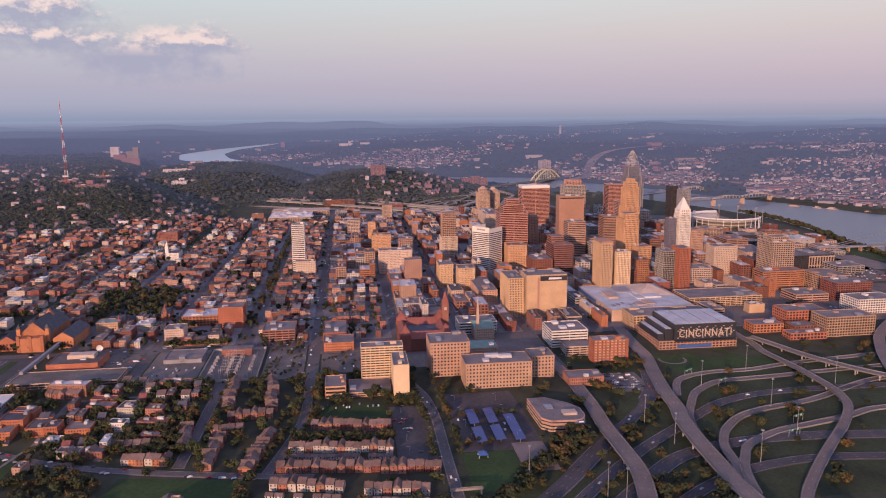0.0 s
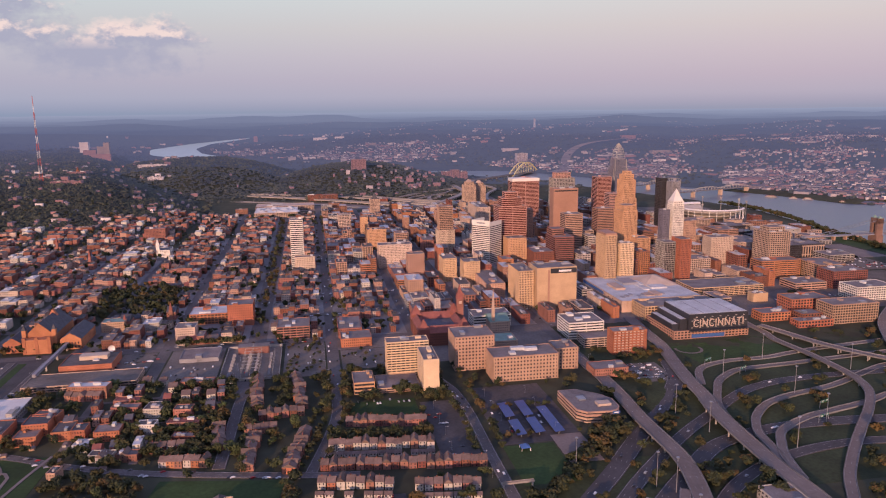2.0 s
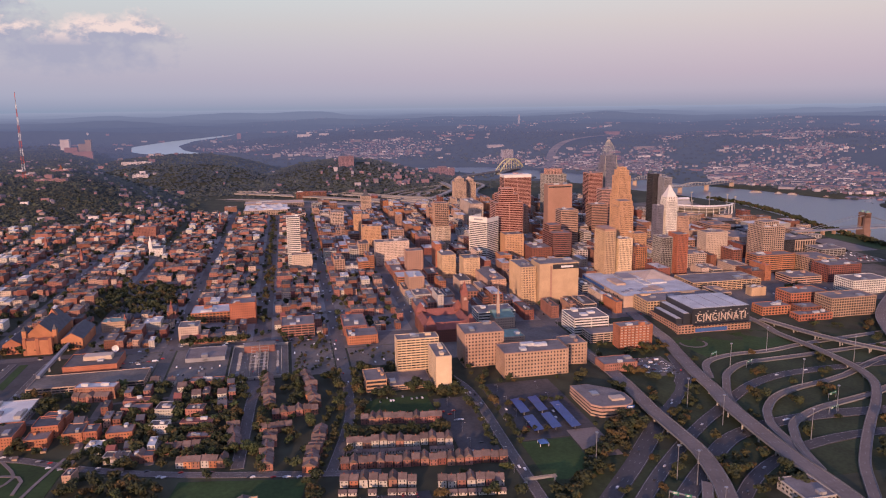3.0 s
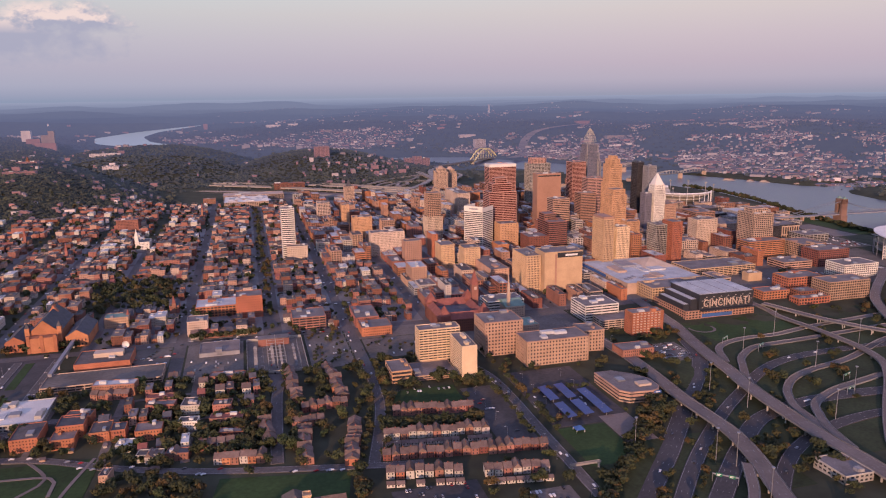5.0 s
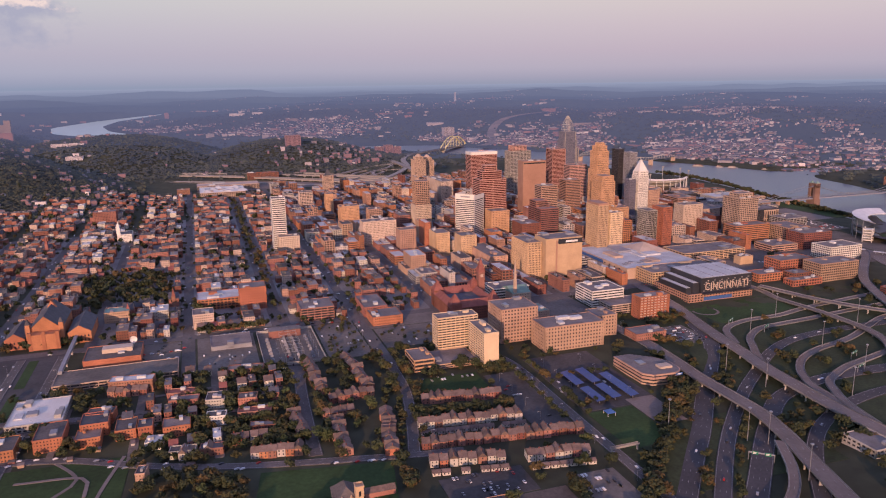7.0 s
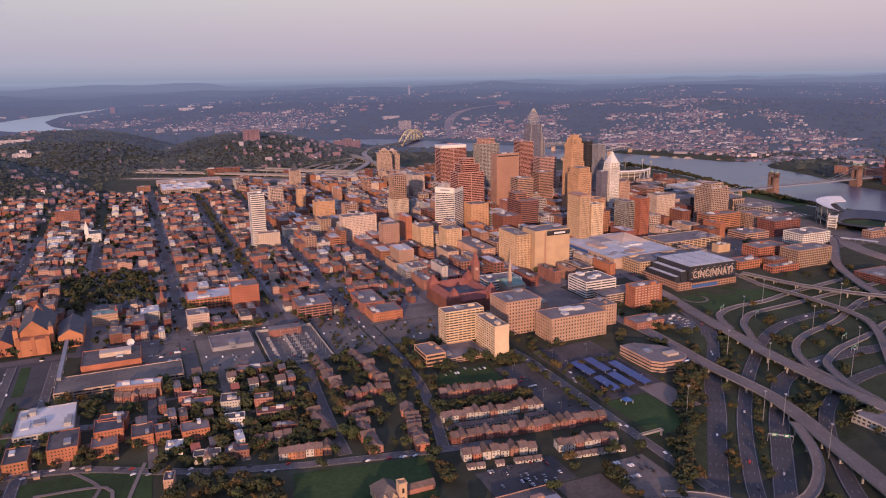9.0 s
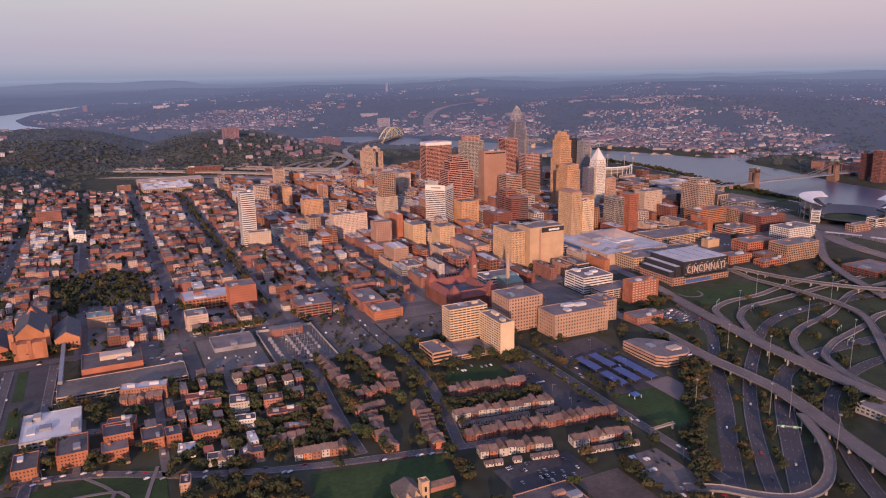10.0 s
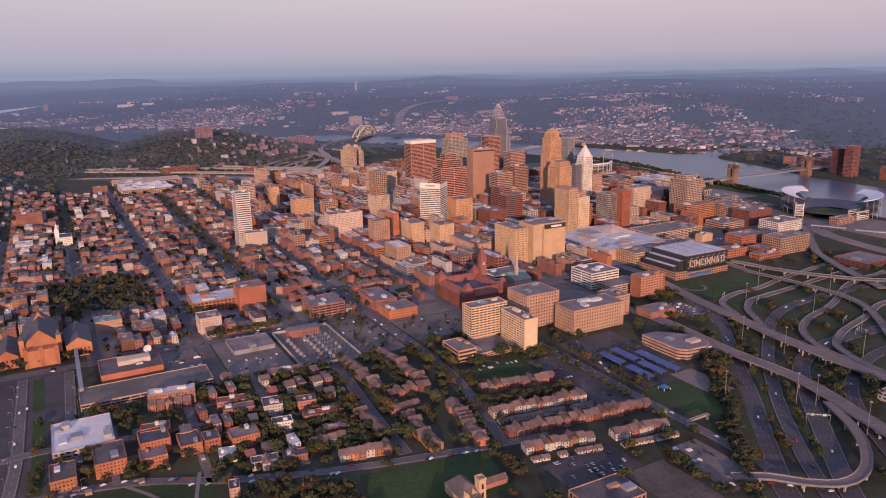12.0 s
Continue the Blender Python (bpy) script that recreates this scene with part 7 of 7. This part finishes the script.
dens = 0.05 + 1.3 * wave(u, v, 520.0, 3.0) + 0.9 * wave(u, v, 150.0, 5.0) + 0.25 * smooth(900, 150, d - w) - 0.45 * smooth(2300, 1700, v) * smooth(500, 200, d - w)
ok = (d > w + 80) & side & (rs.rand(n) < dens * np.where(D < 4600, 1.0, 0.8))
u, v = u[ok][:5600], v[ok][:5600]
h = height(u, v)
x, y = CG * u - SG * v, SG * u + CG * v
X, Y, Z, K = drawn_in(x, y, h)
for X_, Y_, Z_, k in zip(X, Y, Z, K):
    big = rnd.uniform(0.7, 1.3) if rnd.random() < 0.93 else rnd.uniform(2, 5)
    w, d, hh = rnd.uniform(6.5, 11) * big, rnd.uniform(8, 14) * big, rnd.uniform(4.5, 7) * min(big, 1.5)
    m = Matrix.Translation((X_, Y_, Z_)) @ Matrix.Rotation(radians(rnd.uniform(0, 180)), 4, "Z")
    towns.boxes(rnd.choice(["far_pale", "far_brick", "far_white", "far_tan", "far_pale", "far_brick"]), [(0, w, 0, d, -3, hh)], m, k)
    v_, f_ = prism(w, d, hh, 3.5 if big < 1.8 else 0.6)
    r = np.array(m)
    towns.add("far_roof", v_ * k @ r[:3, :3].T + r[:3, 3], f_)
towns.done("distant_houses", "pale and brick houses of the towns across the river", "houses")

# ---- trees ----
def crown_data(r, n, rnd, flat=0.85, tuft=(0.13, 0.25)):
    """A crown of leaf tufts: small bent sprays scattered through several lobes."""
    lobes = [(Vector((rnd.gauss(0, 0.40), rnd.gauss(0, 0.40), rnd.uniform(-0.3, 0.6))) * r, r * rnd.uniform(0.38, 0.66)) for _ in range(8)]
    verts, faces = [], []
    for i in range(n):
        c, q = rnd.choice(lobes)
        d = Vector((rnd.gauss(0, 1), rnd.gauss(0, 1), rnd.gauss(0.2, 1))).normalized()
        p = c + d * q * rnd.uniform(0.7, 1.08)
        p.z *= flat
        d = (d + Vector((rnd.gauss(0, 0.5), rnd.gauss(0, 0.5), rnd.gauss(0.2, 0.4)))).normalized()
        s = r * rnd.uniform(*tuft)
        t = d.orthogonal().normalized()
        t.rotate(Matrix.Rotation(rnd.uniform(0, 6.28), 3, d))
        b = d.cross(t)
        k = len(verts)
        for a, e, o in ((-1, 0, 0.35), (0, -0.8, 0), (1, 0, 0.35), (0, 0.8, 0)):
            verts.append(tuple(p + (t * a + b * e) * s * rnd.uniform(0.75, 1.2) - d * s * o))
        faces += [(k, k + 1, k + 3), (k + 1, k + 2, k + 3)]
    return np.array(verts), faces


trunk_v, trunk_f = tube(0.32, -0.5, 4.5, 7, 0, 0, 0.16)
TREES = []
for k in range(6):
    r = (4.2, 4.8, 5.4, 6.2, 3.8, 5.0)[k]
    cv, cf = crown_data(r, 460, rnd, 0.85, (0.10, 0.19))
    cv[:, 2] += 2.2 + r * 0.72
    tr = thing("tree", "leafy street tree in early autumn colour", "tree", placed(-180 + 9 * k, 655), "street and yard trees")
    tm = Heap()
    tm.add("w", trunk_v, np.array([f for f in trunk_f if len(f) == 4]))
    for j in range(4):
        a = j * 1.7 + k
        e = Vector((math.cos(a) * r * 0.45, math.sin(a) * r * 0.45, 4.2 + r * 0.6))
        s0 = Vector((0, 0, 3.0))
        vv = []
        for p, rad in ((s0, 0.15), (e, 0.05)):
            vv += [(p.x + rad, p.y, p.z), (p.x - rad * 0.5, p.y + rad * 0.87, p.z), (p.x - rad * 0.5, p.y - rad * 0.87, p.z)]
        tm.add("w", np.array(vv), np.array([(0, 1, 4, 3), (1, 2, 5, 4), (2, 0, 3, 5)]))
    part("trunk", mesh_of("trunk", np.concatenate(tm.v["w"]).tolist(), flat_faces(tm), "bark"), tr)
    part("crown", mesh_of("crown", cv, cf, "leaf"), tr)
    lv, lf = crown_data(r, 62, rnd, 0.85, (0.28, 0.46))
    lv[:, 2] += 2.2 + r * 0.72
    nv, nf = crown_data(r, 160, rnd, 0.85, (0.17, 0.30))
    nv[:, 2] += 2.2 + r * 0.72
    TREES.append((tr, nv, np.array(nf), lv, np.array(lf)))

tree_count = 0
CELLS = {}
for a, b2, c, d in OCCUPIED:
    for i in range(int(a // 40), int(b2 // 40) + 1):
        for j in range(int(c // 40), int(d // 40) + 1):
            CELLS.setdefault((i, j), []).append((a, b2, c, d))


def open_ground(u, v, gap):
    near = CELLS.get((int(u // 40), int(v // 40)), ())
    return all(u + gap < a or u - gap > b2 or v + gap < c or v - gap > d for a, b2, c, d in near)


many = Heap()


def put_tree(u, v, size=1.0, own=False):
    global tree_count
    k = rnd.randrange(6)
    m = placed(u, v, float(height(u, v)), rnd.uniform(0, 360)) @ Matrix.Scale(size * rnd.uniform(0.8, 1.25), 4)
    if own and tree_count < 170:
        tree_count += 1
        t = copy_thing(TREES[k][0], m)
        t.scale = m.to_scale()
        return
    fine = v < 900
    v_, f_ = (TREES[k][1], TREES[k][2]) if fine else (TREES[k][3], TREES[k][4])
    r = np.array(m)
    many.add(rnd.choice(LEAVES), v_ @ r[:3, :3].T + r[:3, 3], f_)


LEAVES = ["leaf_green"] * 3 + ["leaf_dark"] * 3 + ["leaf_olive"] * 2 + ["leaf_gold"]
for key, base in (("leaf_green", (0.050, 0.060, 0.025)), ("leaf_dark", (0.038, 0.046, 0.021)), ("leaf_olive", (0.060, 0.057, 0.023)), ("leaf_gold", (0.098, 0.068, 0.026))):
    M[key] = material(key, base, 0.85, 0.4, 0.05, 0.6)
# yards, streets and verges near the flight line
for k in range(4600):
    u, v = rnd.uniform(-420, 64), rnd.uniform(470, 838)
    yard = u < -163 and v > 640
    if float(wave(u, v, 9.0, 1.0)) < (-0.45 if yard else 0.35 if v < 650 else -0.02) or not ramp_clear(u, v, 7.0):
        continue
    if v > 790 and min(abs(u + 150), abs(u + 50)) < 9:
        continue
    if open_ground(u, v, 1.2 if yard else 1.0):
        if u < -300 and rnd.random() < 0.6:
            continue
        put_tree(u, v, rnd.uniform(0.6, 1.05), rnd.random() < 0.5)
for v in range(612, 840, 11):
    bend = float(np.interp(v, [600, 670, 722, 800], [-82, -64, -54, -50]))
    for u in (-141, -168, bend - 9, bend + 9, 66, 92):
        if rnd.random() < 0.85:
            put_tree(u + rnd.uniform(-1, 1), v + rnd.uniform(-3, 3), 0.85, True)
for u in range(-62, 33, 6):
    put_tree(u, 662 + rnd.uniform(-2, 2) - u * 0.14, 0.85, True)
    put_tree(u + 3, 655 + rnd.uniform(-2, 2) - u * 0.14, 0.7, True)
for v in range(1000, 2100, 8):
    if float(wave(v, 0.0, 22.0, 1.0)) > -0.1:
        put_tree(-148 + rnd.uniform(-2, 2), v, 0.75)
for u in range(-250, -160, 6):
    put_tree(u, 985, 0.9)
for k in range(110):
    put_tree(rnd.uniform(-408, -288), rnd.uniform(1152, 1318), 1.15)
for k in range(640):
    u, v = rnd.choice(U_STREETS[1:9]) + rnd.choice([-8.5, 8.5]), rnd.uniform(990, 2150)
    if rnd.random() < 0.4:
        u, v = rnd.uniform(-800, -60), rnd.choice(V_STREETS) + rnd.choice([-9, 9])
    if open_ground(u, v, 0.6) and u > -0.5 * v - 40:
        put_tree(u, v, rnd.uniform(0.45, 0.85))
for u, v in YARDS:
    if rnd.random() < 0.75:
        put_tree(u + rnd.uniform(-3, 3), v + rnd.uniform(-3, 3), rnd.uniform(0.7, 1.15))
for k in range(34):
    put_tree(rnd.uniform(-106, -64), rnd.uniform(850, 960), 0.45)
for k in range(16):
    put_tree(rnd.uniform(-38, 52), rnd.uniform(856, 922), 0.45)
for k in range(22):
    put_tree(rnd.uniform(88, 172), rnd.choice([634, 636, 700, 760]) + rnd.uniform(-2, 2), 0.6)
for k in range(14):
    put_tree(rnd.uniform(-432, -426), rnd.uniform(700, 850), 0.6)
for k in range(130):
    s = rnd.random()
    put_tree(np.interp(s, [0, 0.3, 0.6, 1], [40, 98, 160, 222]) - rnd.uniform(0, 18), np.interp(s, [0, 0.3, 0.6, 1], [430, 500, 570, 640]) + rnd.uniform(0, 10), rnd.uniform(0.7, 1.1))
for k in range(60):
    u, v = rnd.uniform(-300, -216), rnd.uniform(566, 646)
    if ramp_clear(u, v, 6.0) and open_ground(u, v, 1.0) and v < 640 - 0.4 * (u + 290):
        put_tree(u, v, rnd.uniform(0.7, 1.1))
for k in range(26):
    put_tree(rnd.uniform(15, 22), rnd.uniform(452, 512), rnd.uniform(0.5, 0.8))
for k in range(16):
    put_tree(rnd.uniform(-101, -93), rnd.uniform(540, 598), rnd.uniform(0.7, 1.0))
for k in range(60):
    u, v = rnd.uniform(236, 300), rnd.uniform(485, 545)
    if ramp_clear(u, v, 7.0):
        put_tree(u, v, rnd.uniform(0.7, 1.1))
# verges and slopes between the ramps
for k in range(5200):
    u, v = rnd.uniform(84, 720), rnd.uniform(400, 860)
    if float(wave(u, v, 13.0, 4.0)) > (-0.1 if abs(u - 200 - 0.5 * (v - 560)) < 50 else 0.42) and ramp_clear(u, v, 9.5) and open_ground(u, v, 2.5):
        put_tree(u, v, rnd.uniform(0.5, 1.0))
for k in range(420):
    u, v = rnd.uniform(60, 900), rnd.uniform(1000, 2200)
    if open_ground(u, v, 2.0):
        put_tree(u, v, rnd.uniform(0.6, 0.9))
for k in range(500):
    v = rnd.uniform(1150, 2150)
    u = np.interp(v, [1000, 1300, 1500, 1750, 2000, 2300], [1120, 1155, 1185, 1245, 1275, 1220]) + rnd.uniform(-35, 2)
    if open_ground(u, v, 1.0):
        put_tree(u, v, rnd.uniform(0.8, 1.2))
many.done("street_trees", "leafy trees in yards, parks and verges, turning yellow", "trees")

# woods on the hills, their leaf colour mixed with painted haze
wood = Heap()
CLUMPS = []
for k in range(6):
    cv, cf = crown_data(1.0, 9, random.Random(40 + k), 0.62, (0.6, 0.9))
    CLUMPS.append((cv, np.array(cf)))
n = 60000
v = rs.uniform(1500, 4300, n)
u = -0.52 * v - 60 + rs.rand(n) * (680 + 0.52 * v)
h = height(u, v)
ok = h > 5
u, v, h = u[ok][:25000], v[ok][:25000], h[ok][:25000]
D, a = rs.uniform(1900, 7500, n), np.radians(rs.uniform(-28, 54, n))
u2, v2 = D * np.sin(a), D * np.cos(a)
d, w = seg_dist(u2, v2, RIVER)
h2 = height(u2, v2)
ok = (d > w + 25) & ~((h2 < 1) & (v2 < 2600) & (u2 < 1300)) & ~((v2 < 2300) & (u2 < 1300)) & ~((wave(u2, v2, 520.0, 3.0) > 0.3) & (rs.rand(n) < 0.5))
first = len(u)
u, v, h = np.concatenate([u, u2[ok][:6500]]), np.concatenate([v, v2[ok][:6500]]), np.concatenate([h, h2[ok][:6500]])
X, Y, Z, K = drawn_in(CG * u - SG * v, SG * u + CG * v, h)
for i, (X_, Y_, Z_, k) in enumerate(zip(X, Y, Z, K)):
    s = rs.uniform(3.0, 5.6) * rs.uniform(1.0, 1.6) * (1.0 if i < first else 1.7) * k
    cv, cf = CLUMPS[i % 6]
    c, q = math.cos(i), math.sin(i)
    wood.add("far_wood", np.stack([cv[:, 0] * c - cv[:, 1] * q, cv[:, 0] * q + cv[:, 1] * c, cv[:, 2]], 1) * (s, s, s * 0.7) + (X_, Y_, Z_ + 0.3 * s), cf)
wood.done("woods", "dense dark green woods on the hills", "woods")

# ---- vehicles ----
def car_thing(label, mat, group, van=False):
    c = thing("van" if van else "car", label, "van" if van else "car", placed(-300, 930, 0.1), group)
    L, hh = (5.6, 2.1) if van else (4.5, 0.85)
    vv = [(-0.9, 0, 0.35), (0.9, 0, 0.35), (0.9, L, 0.35), (-0.9, L, 0.35), (-0.85, 0.1, hh), (0.85, 0.1, hh), (0.85, L - 0.1, hh * 0.95), (-0.85, L - 0.1, hh * 0.95)]
    part("body", mesh_of("body", vv, QUADS, mat), c)
    if not van:
        kv = [(-0.8, 1.0, hh - 0.02), (0.8, 1.0, hh - 0.02), (0.8, 3.6, hh - 0.06), (-0.8, 3.6, hh - 0.06), (-0.65, 1.6, 1.42), (0.65, 1.6, 1.42), (0.65, 3.0, 1.42), (-0.65, 3.0, 1.42)]
        part("cabin", mesh_of("cabin", kv, QUADS, "glass"), c, "dark car windows")
        part("roof", box_mesh("roof", [(-0.66, 0.66, 1.6, 3.0, 1.40, 1.47)], mat), c)
    for x in (-0.92, 0.78):
        for y in (0.8, L - 0.9):
            wv, wf = tube(0.33, 0, 0.16, 10)
            wv = np.stack([wv[:, 2] + x, wv[:, 0] + y, wv[:, 1] + 0.33], -1)
            part("wheel", mesh_of("wheel", wv.tolist(), list(wf), "rubber"), c)
    return c


M["car_white"] = material("white_car_paint", (0.70, 0.70, 0.70), 0.3, 0.04, 0.3, 1.0, spec=0.5)
M["car_dark"] = material("dark_car_paint", (0.03, 0.032, 0.04), 0.25, 0.05, 0.3, 1.0, spec=0.6)
M["car_silver"] = material("silver_car_paint", (0.36, 0.37, 0.39), 0.3, 0.05, 0.3, 1.0, spec=0.5, metal=0.3)
M["car_red"] = material("red_car_paint", (0.32, 0.02, 0.02), 0.3, 0.05, 0.3, 1.0, spec=0.5)
CARS = [car_thing("white parked or driving car", "car_white", "cars"), car_thing("silver car on the asphalt", "car_silver", "cars"),
        car_thing("black car on the asphalt", "car_dark", "cars"), car_thing("red car on the asphalt", "car_red", "cars"),
        car_thing("white delivery van on the asphalt", "car_white", "vans", True)]
for k, c in enumerate(CARS):
    c.matrix_world = placed(-300 + 7 * k, 930, 0.08, 90)
crowd = Heap()
car_n = 0


def put_car(u, v, turn, z=0.12):
    global car_n
    k = rnd.choice([0, 0, 0, 1, 1, 2, 2, 3]) if rnd.random() < 0.96 else 4
    if car_n < 92:
        car_n += 1
        copy_thing(CARS[k], placed(u, v, z, turn))
    else:
        m = placed(u, v, z, turn)
        mat = ("car_white", "car_silver", "car_dark", "car_red", "car_white")[k]
        crowd.boxes(mat, [(-0.9, 0.9, 0, 4.5, 0.3, 0.85), (-0.7, 0.7, 1.2, 3.3, 0.85, 1.4)], m)


for u0, u1, v0, v1, n, turn in ((290, 328, 744, 798, 60, 90), (-70, -10, 518, 550, 30, 0), (27, 58, 458, 520, 20, 0), (-312, -260, 900, 960, 14, 90), (-106, -64, 850, 960, 12, 0), (-248, -190, 862, 905, 10, 0),
                                (-35, 30, 738, 749, 14, 0), (36, 66, 610, 730, 8, 90), (-36, 50, 860, 920, 12, 0), (92, 170, 636, 700, 8, 0)):
    rows = np.arange(v0, v1, 7.5)
    for i in range(n):
        put_car(u0 + 2.8 * rnd.randrange(max(1, int((u1 - u0) / 2.8))), float(rnd.choice(rows)), turn)
for u, v0, v1, n in ((-150, 800, 960, 8), (-50, 800, 960, 8), (62, 820, 970, 6), (78, 480, 780, 8), (-443, 700, 950, 8), (-403, 700, 950, 8)):
    for i in range(n):
        put_car(u + rnd.choice([-4.5, 4.5, -1.8, 1.8]), rnd.uniform(v0, v1), rnd.choice([0, 180]))
for i in range(34):
    s = rnd.random()
    side = rnd.choice([-3.9, 3.9])
    put_car(float(np.interp(s, [0, 0.2, 0.4, 0.6, 1], [-430, -360, -290, -215, -90])) + 0.4 * side, float(np.interp(s, [0, 0.2, 0.4, 0.6, 1], [705, 690, 655, 628, 600])) + side, 110 if s > 0.2 else 98)
for line in LINES[:12]:
    for i in range(7):
        k = rnd.randrange(len(line) - 1)
        (a, b_), (c, d) = line[k], line[k + 1]
        z = None
        t = math.degrees(math.atan2(-(c - a), d - b_))
        if LINES.index(line) >= 7:
            put_car(a + rnd.uniform(-3.5, 3.5), b_, t, 0.7)
for i in range(320):
    u, v = rnd.choice(U_STREETS[2:]), rnd.uniform(1000, 1900)
    put_car(u + rnd.choice([-5.5, 5.5, -2, 2]), v, rnd.choice([0, 180]))
for i in range(200):
    u, v = rnd.uniform(-450, 520), rnd.choice(V_STREETS[:6])
    put_car(u, v + rnd.choice([-5.5, 5.5, -2, 2]), 90)
for i in range(240):
    put_car(915 + 2.9 * rnd.randrange(38), 1200 + 7.5 * rnd.randrange(30), 0)
crowd.done("far_cars", "many small parked and driving cars", "cars")

FAR_BLOCKS.done("far_city_buildings", "mixed brick and stone city buildings further off", "buildings")

# ---- masts, lamps and signs ----
pole = thing("light_mast", "tall steel highway light mast", "light mast", placed(431, 676), "highway light masts")
shape("shaft", tube(0.45, 0, 32, 8, 0, 0, 0.2), "steel", pole)
shape("lamp_ring", tube(1.4, 31.2, 32.0, 10), "steel", pole)
for u, v in ((290, 608), (194, 523), (386, 741), (465, 785), (542, 729), (412, 602), (280, 655), (205, 511), (193, 455), (600, 640), (350, 560), (140, 560)):
    copy_thing(pole, placed(u, v))
lamp = thing("street_lamp", "slim steel street lamp with one arm", "street lamp", placed(-60, 620), "street lamps")
shape("post", tube(0.14, 0, 9, 6, 0, 0, 0.08), "steel", lamp)
part("arm", box_mesh("arm", [(0, 2.4, -0.08, 0.08, 8.8, 9.0)], "steel"), lamp)
part("lamp_head", box_mesh("lamp_head", [(2.0, 2.9, -0.2, 0.2, 8.65, 8.85)], "white_steel"), lamp)
for u, v0, v1 in ((-60, 800, 960), (-163, 810, 960), (69, 500, 780), (-450, 700, 950), (-396, 700, 950), (255, 820, 960), (45, 620, 735), (105, 640, 760), (150, 640, 760)):
    for v in range(v0, v1, 32):
        copy_thing(lamp, placed(u, v, 0, rnd.choice([0, 180])))
for u, v, turn, wide in ((437, 638, 20, 14), (413, 607, 20, 16), (413, 744, 30, 14), (389, 779, 30, 14), (180, 491, -40, 20)):
    g = thing("sign_gantry", "steel sign gantry over the road", "sign gantry", placed(u, v, 0, turn), "highway sign gantries")
    for x in (-wide / 2, wide / 2):
        shape("post", tube(0.3, 0, 7.5, 8, x, 0), "steel", g)
    part("beam", box_mesh("beam", [(-wide / 2, wide / 2, -0.4, 0.4, 6.6, 7.6)], "steel"), g)
    if wide < 30:
        for x in (-wide / 4, wide / 4):
            s_ = part("sign", box_mesh("sign", [(x - 2.4, x + 2.4, -0.75, -0.45, 5.6, 8.6)], "sign_green"), g, "green road sign")
            part("sign_bar", box_mesh("sign_bar", [(x - 1.7, x + 1.5, -0.82, -0.76, 7.3, 7.9), (x - 1.7, x + 0.8, -0.82, -0.76, 6.3, 6.9)], "white_steel"), s_, "white bars of unreadable writing")
br_ = thing("footbridge", "narrow concrete footbridge over the street", "footbridge", placed(85, 543, 0, 1))
part("deck", box_mesh("deck", [(-14, 14, -1.3, 1.3, 4.6, 5.2)], "pale_road"), br_)
for y in (-1.3, 1.15):
    part("parapet", box_mesh("parapet", [(-14, 14, y, y + 0.15, 5.2, 6.4)], "pale_road"), br_)
for x in (-13, 12):
    part("pier", box_mesh("pier", [(x, x + 1, -1, 1, -2, 4.6)], "concrete"), br_)
# ring path in the lawn
ring_ = thing("ring_plaza", "pale ring-shaped path in the lawn", "plaza", placed(395, 836), kind="structure")
vv = [(r * math.cos(a), r * math.sin(a), 0.25) for a in np.linspace(0, 2 * math.pi, 40, endpoint=False) for r in (15, 18.5)]
ff = [(2 * i, 2 * i + 1, (2 * i + 3) % 80, (2 * i + 2) % 80) for i in range(40)]
part("ring", mesh_of("ring", vv, [f[::-1] for f in ff], "deck"), ring_)
for pts in ([(-362, 625, 0), (-345, 652, 0), (-367, 690, 0)], [(-391, 661, 0), (-341, 653, 0), (-336, 622, 0)], [(-312, 680, 0), (-322, 640, 0), (-330, 600, 0)]):
    roadway("pale concrete footpath across the lawn", pts, 3.0, "deck", False, 1, "footpath", lift=0.0)
# covered footbridge between the hall and the parking deck
fb = thing("skybridge", "covered grey footbridge from the hall to the deck", "footbridge", placed(-391, 882))
part("tube", box_mesh("tube", [(-2, 2, 0, 122, 6.5, 10)], "grey"), fb)
for y in (4, 40, 80, 118):
    part("leg", box_mesh("leg", [(-1, 1, y - 0.6, y + 0.6, 0, 6.5)], "concrete"), fb)
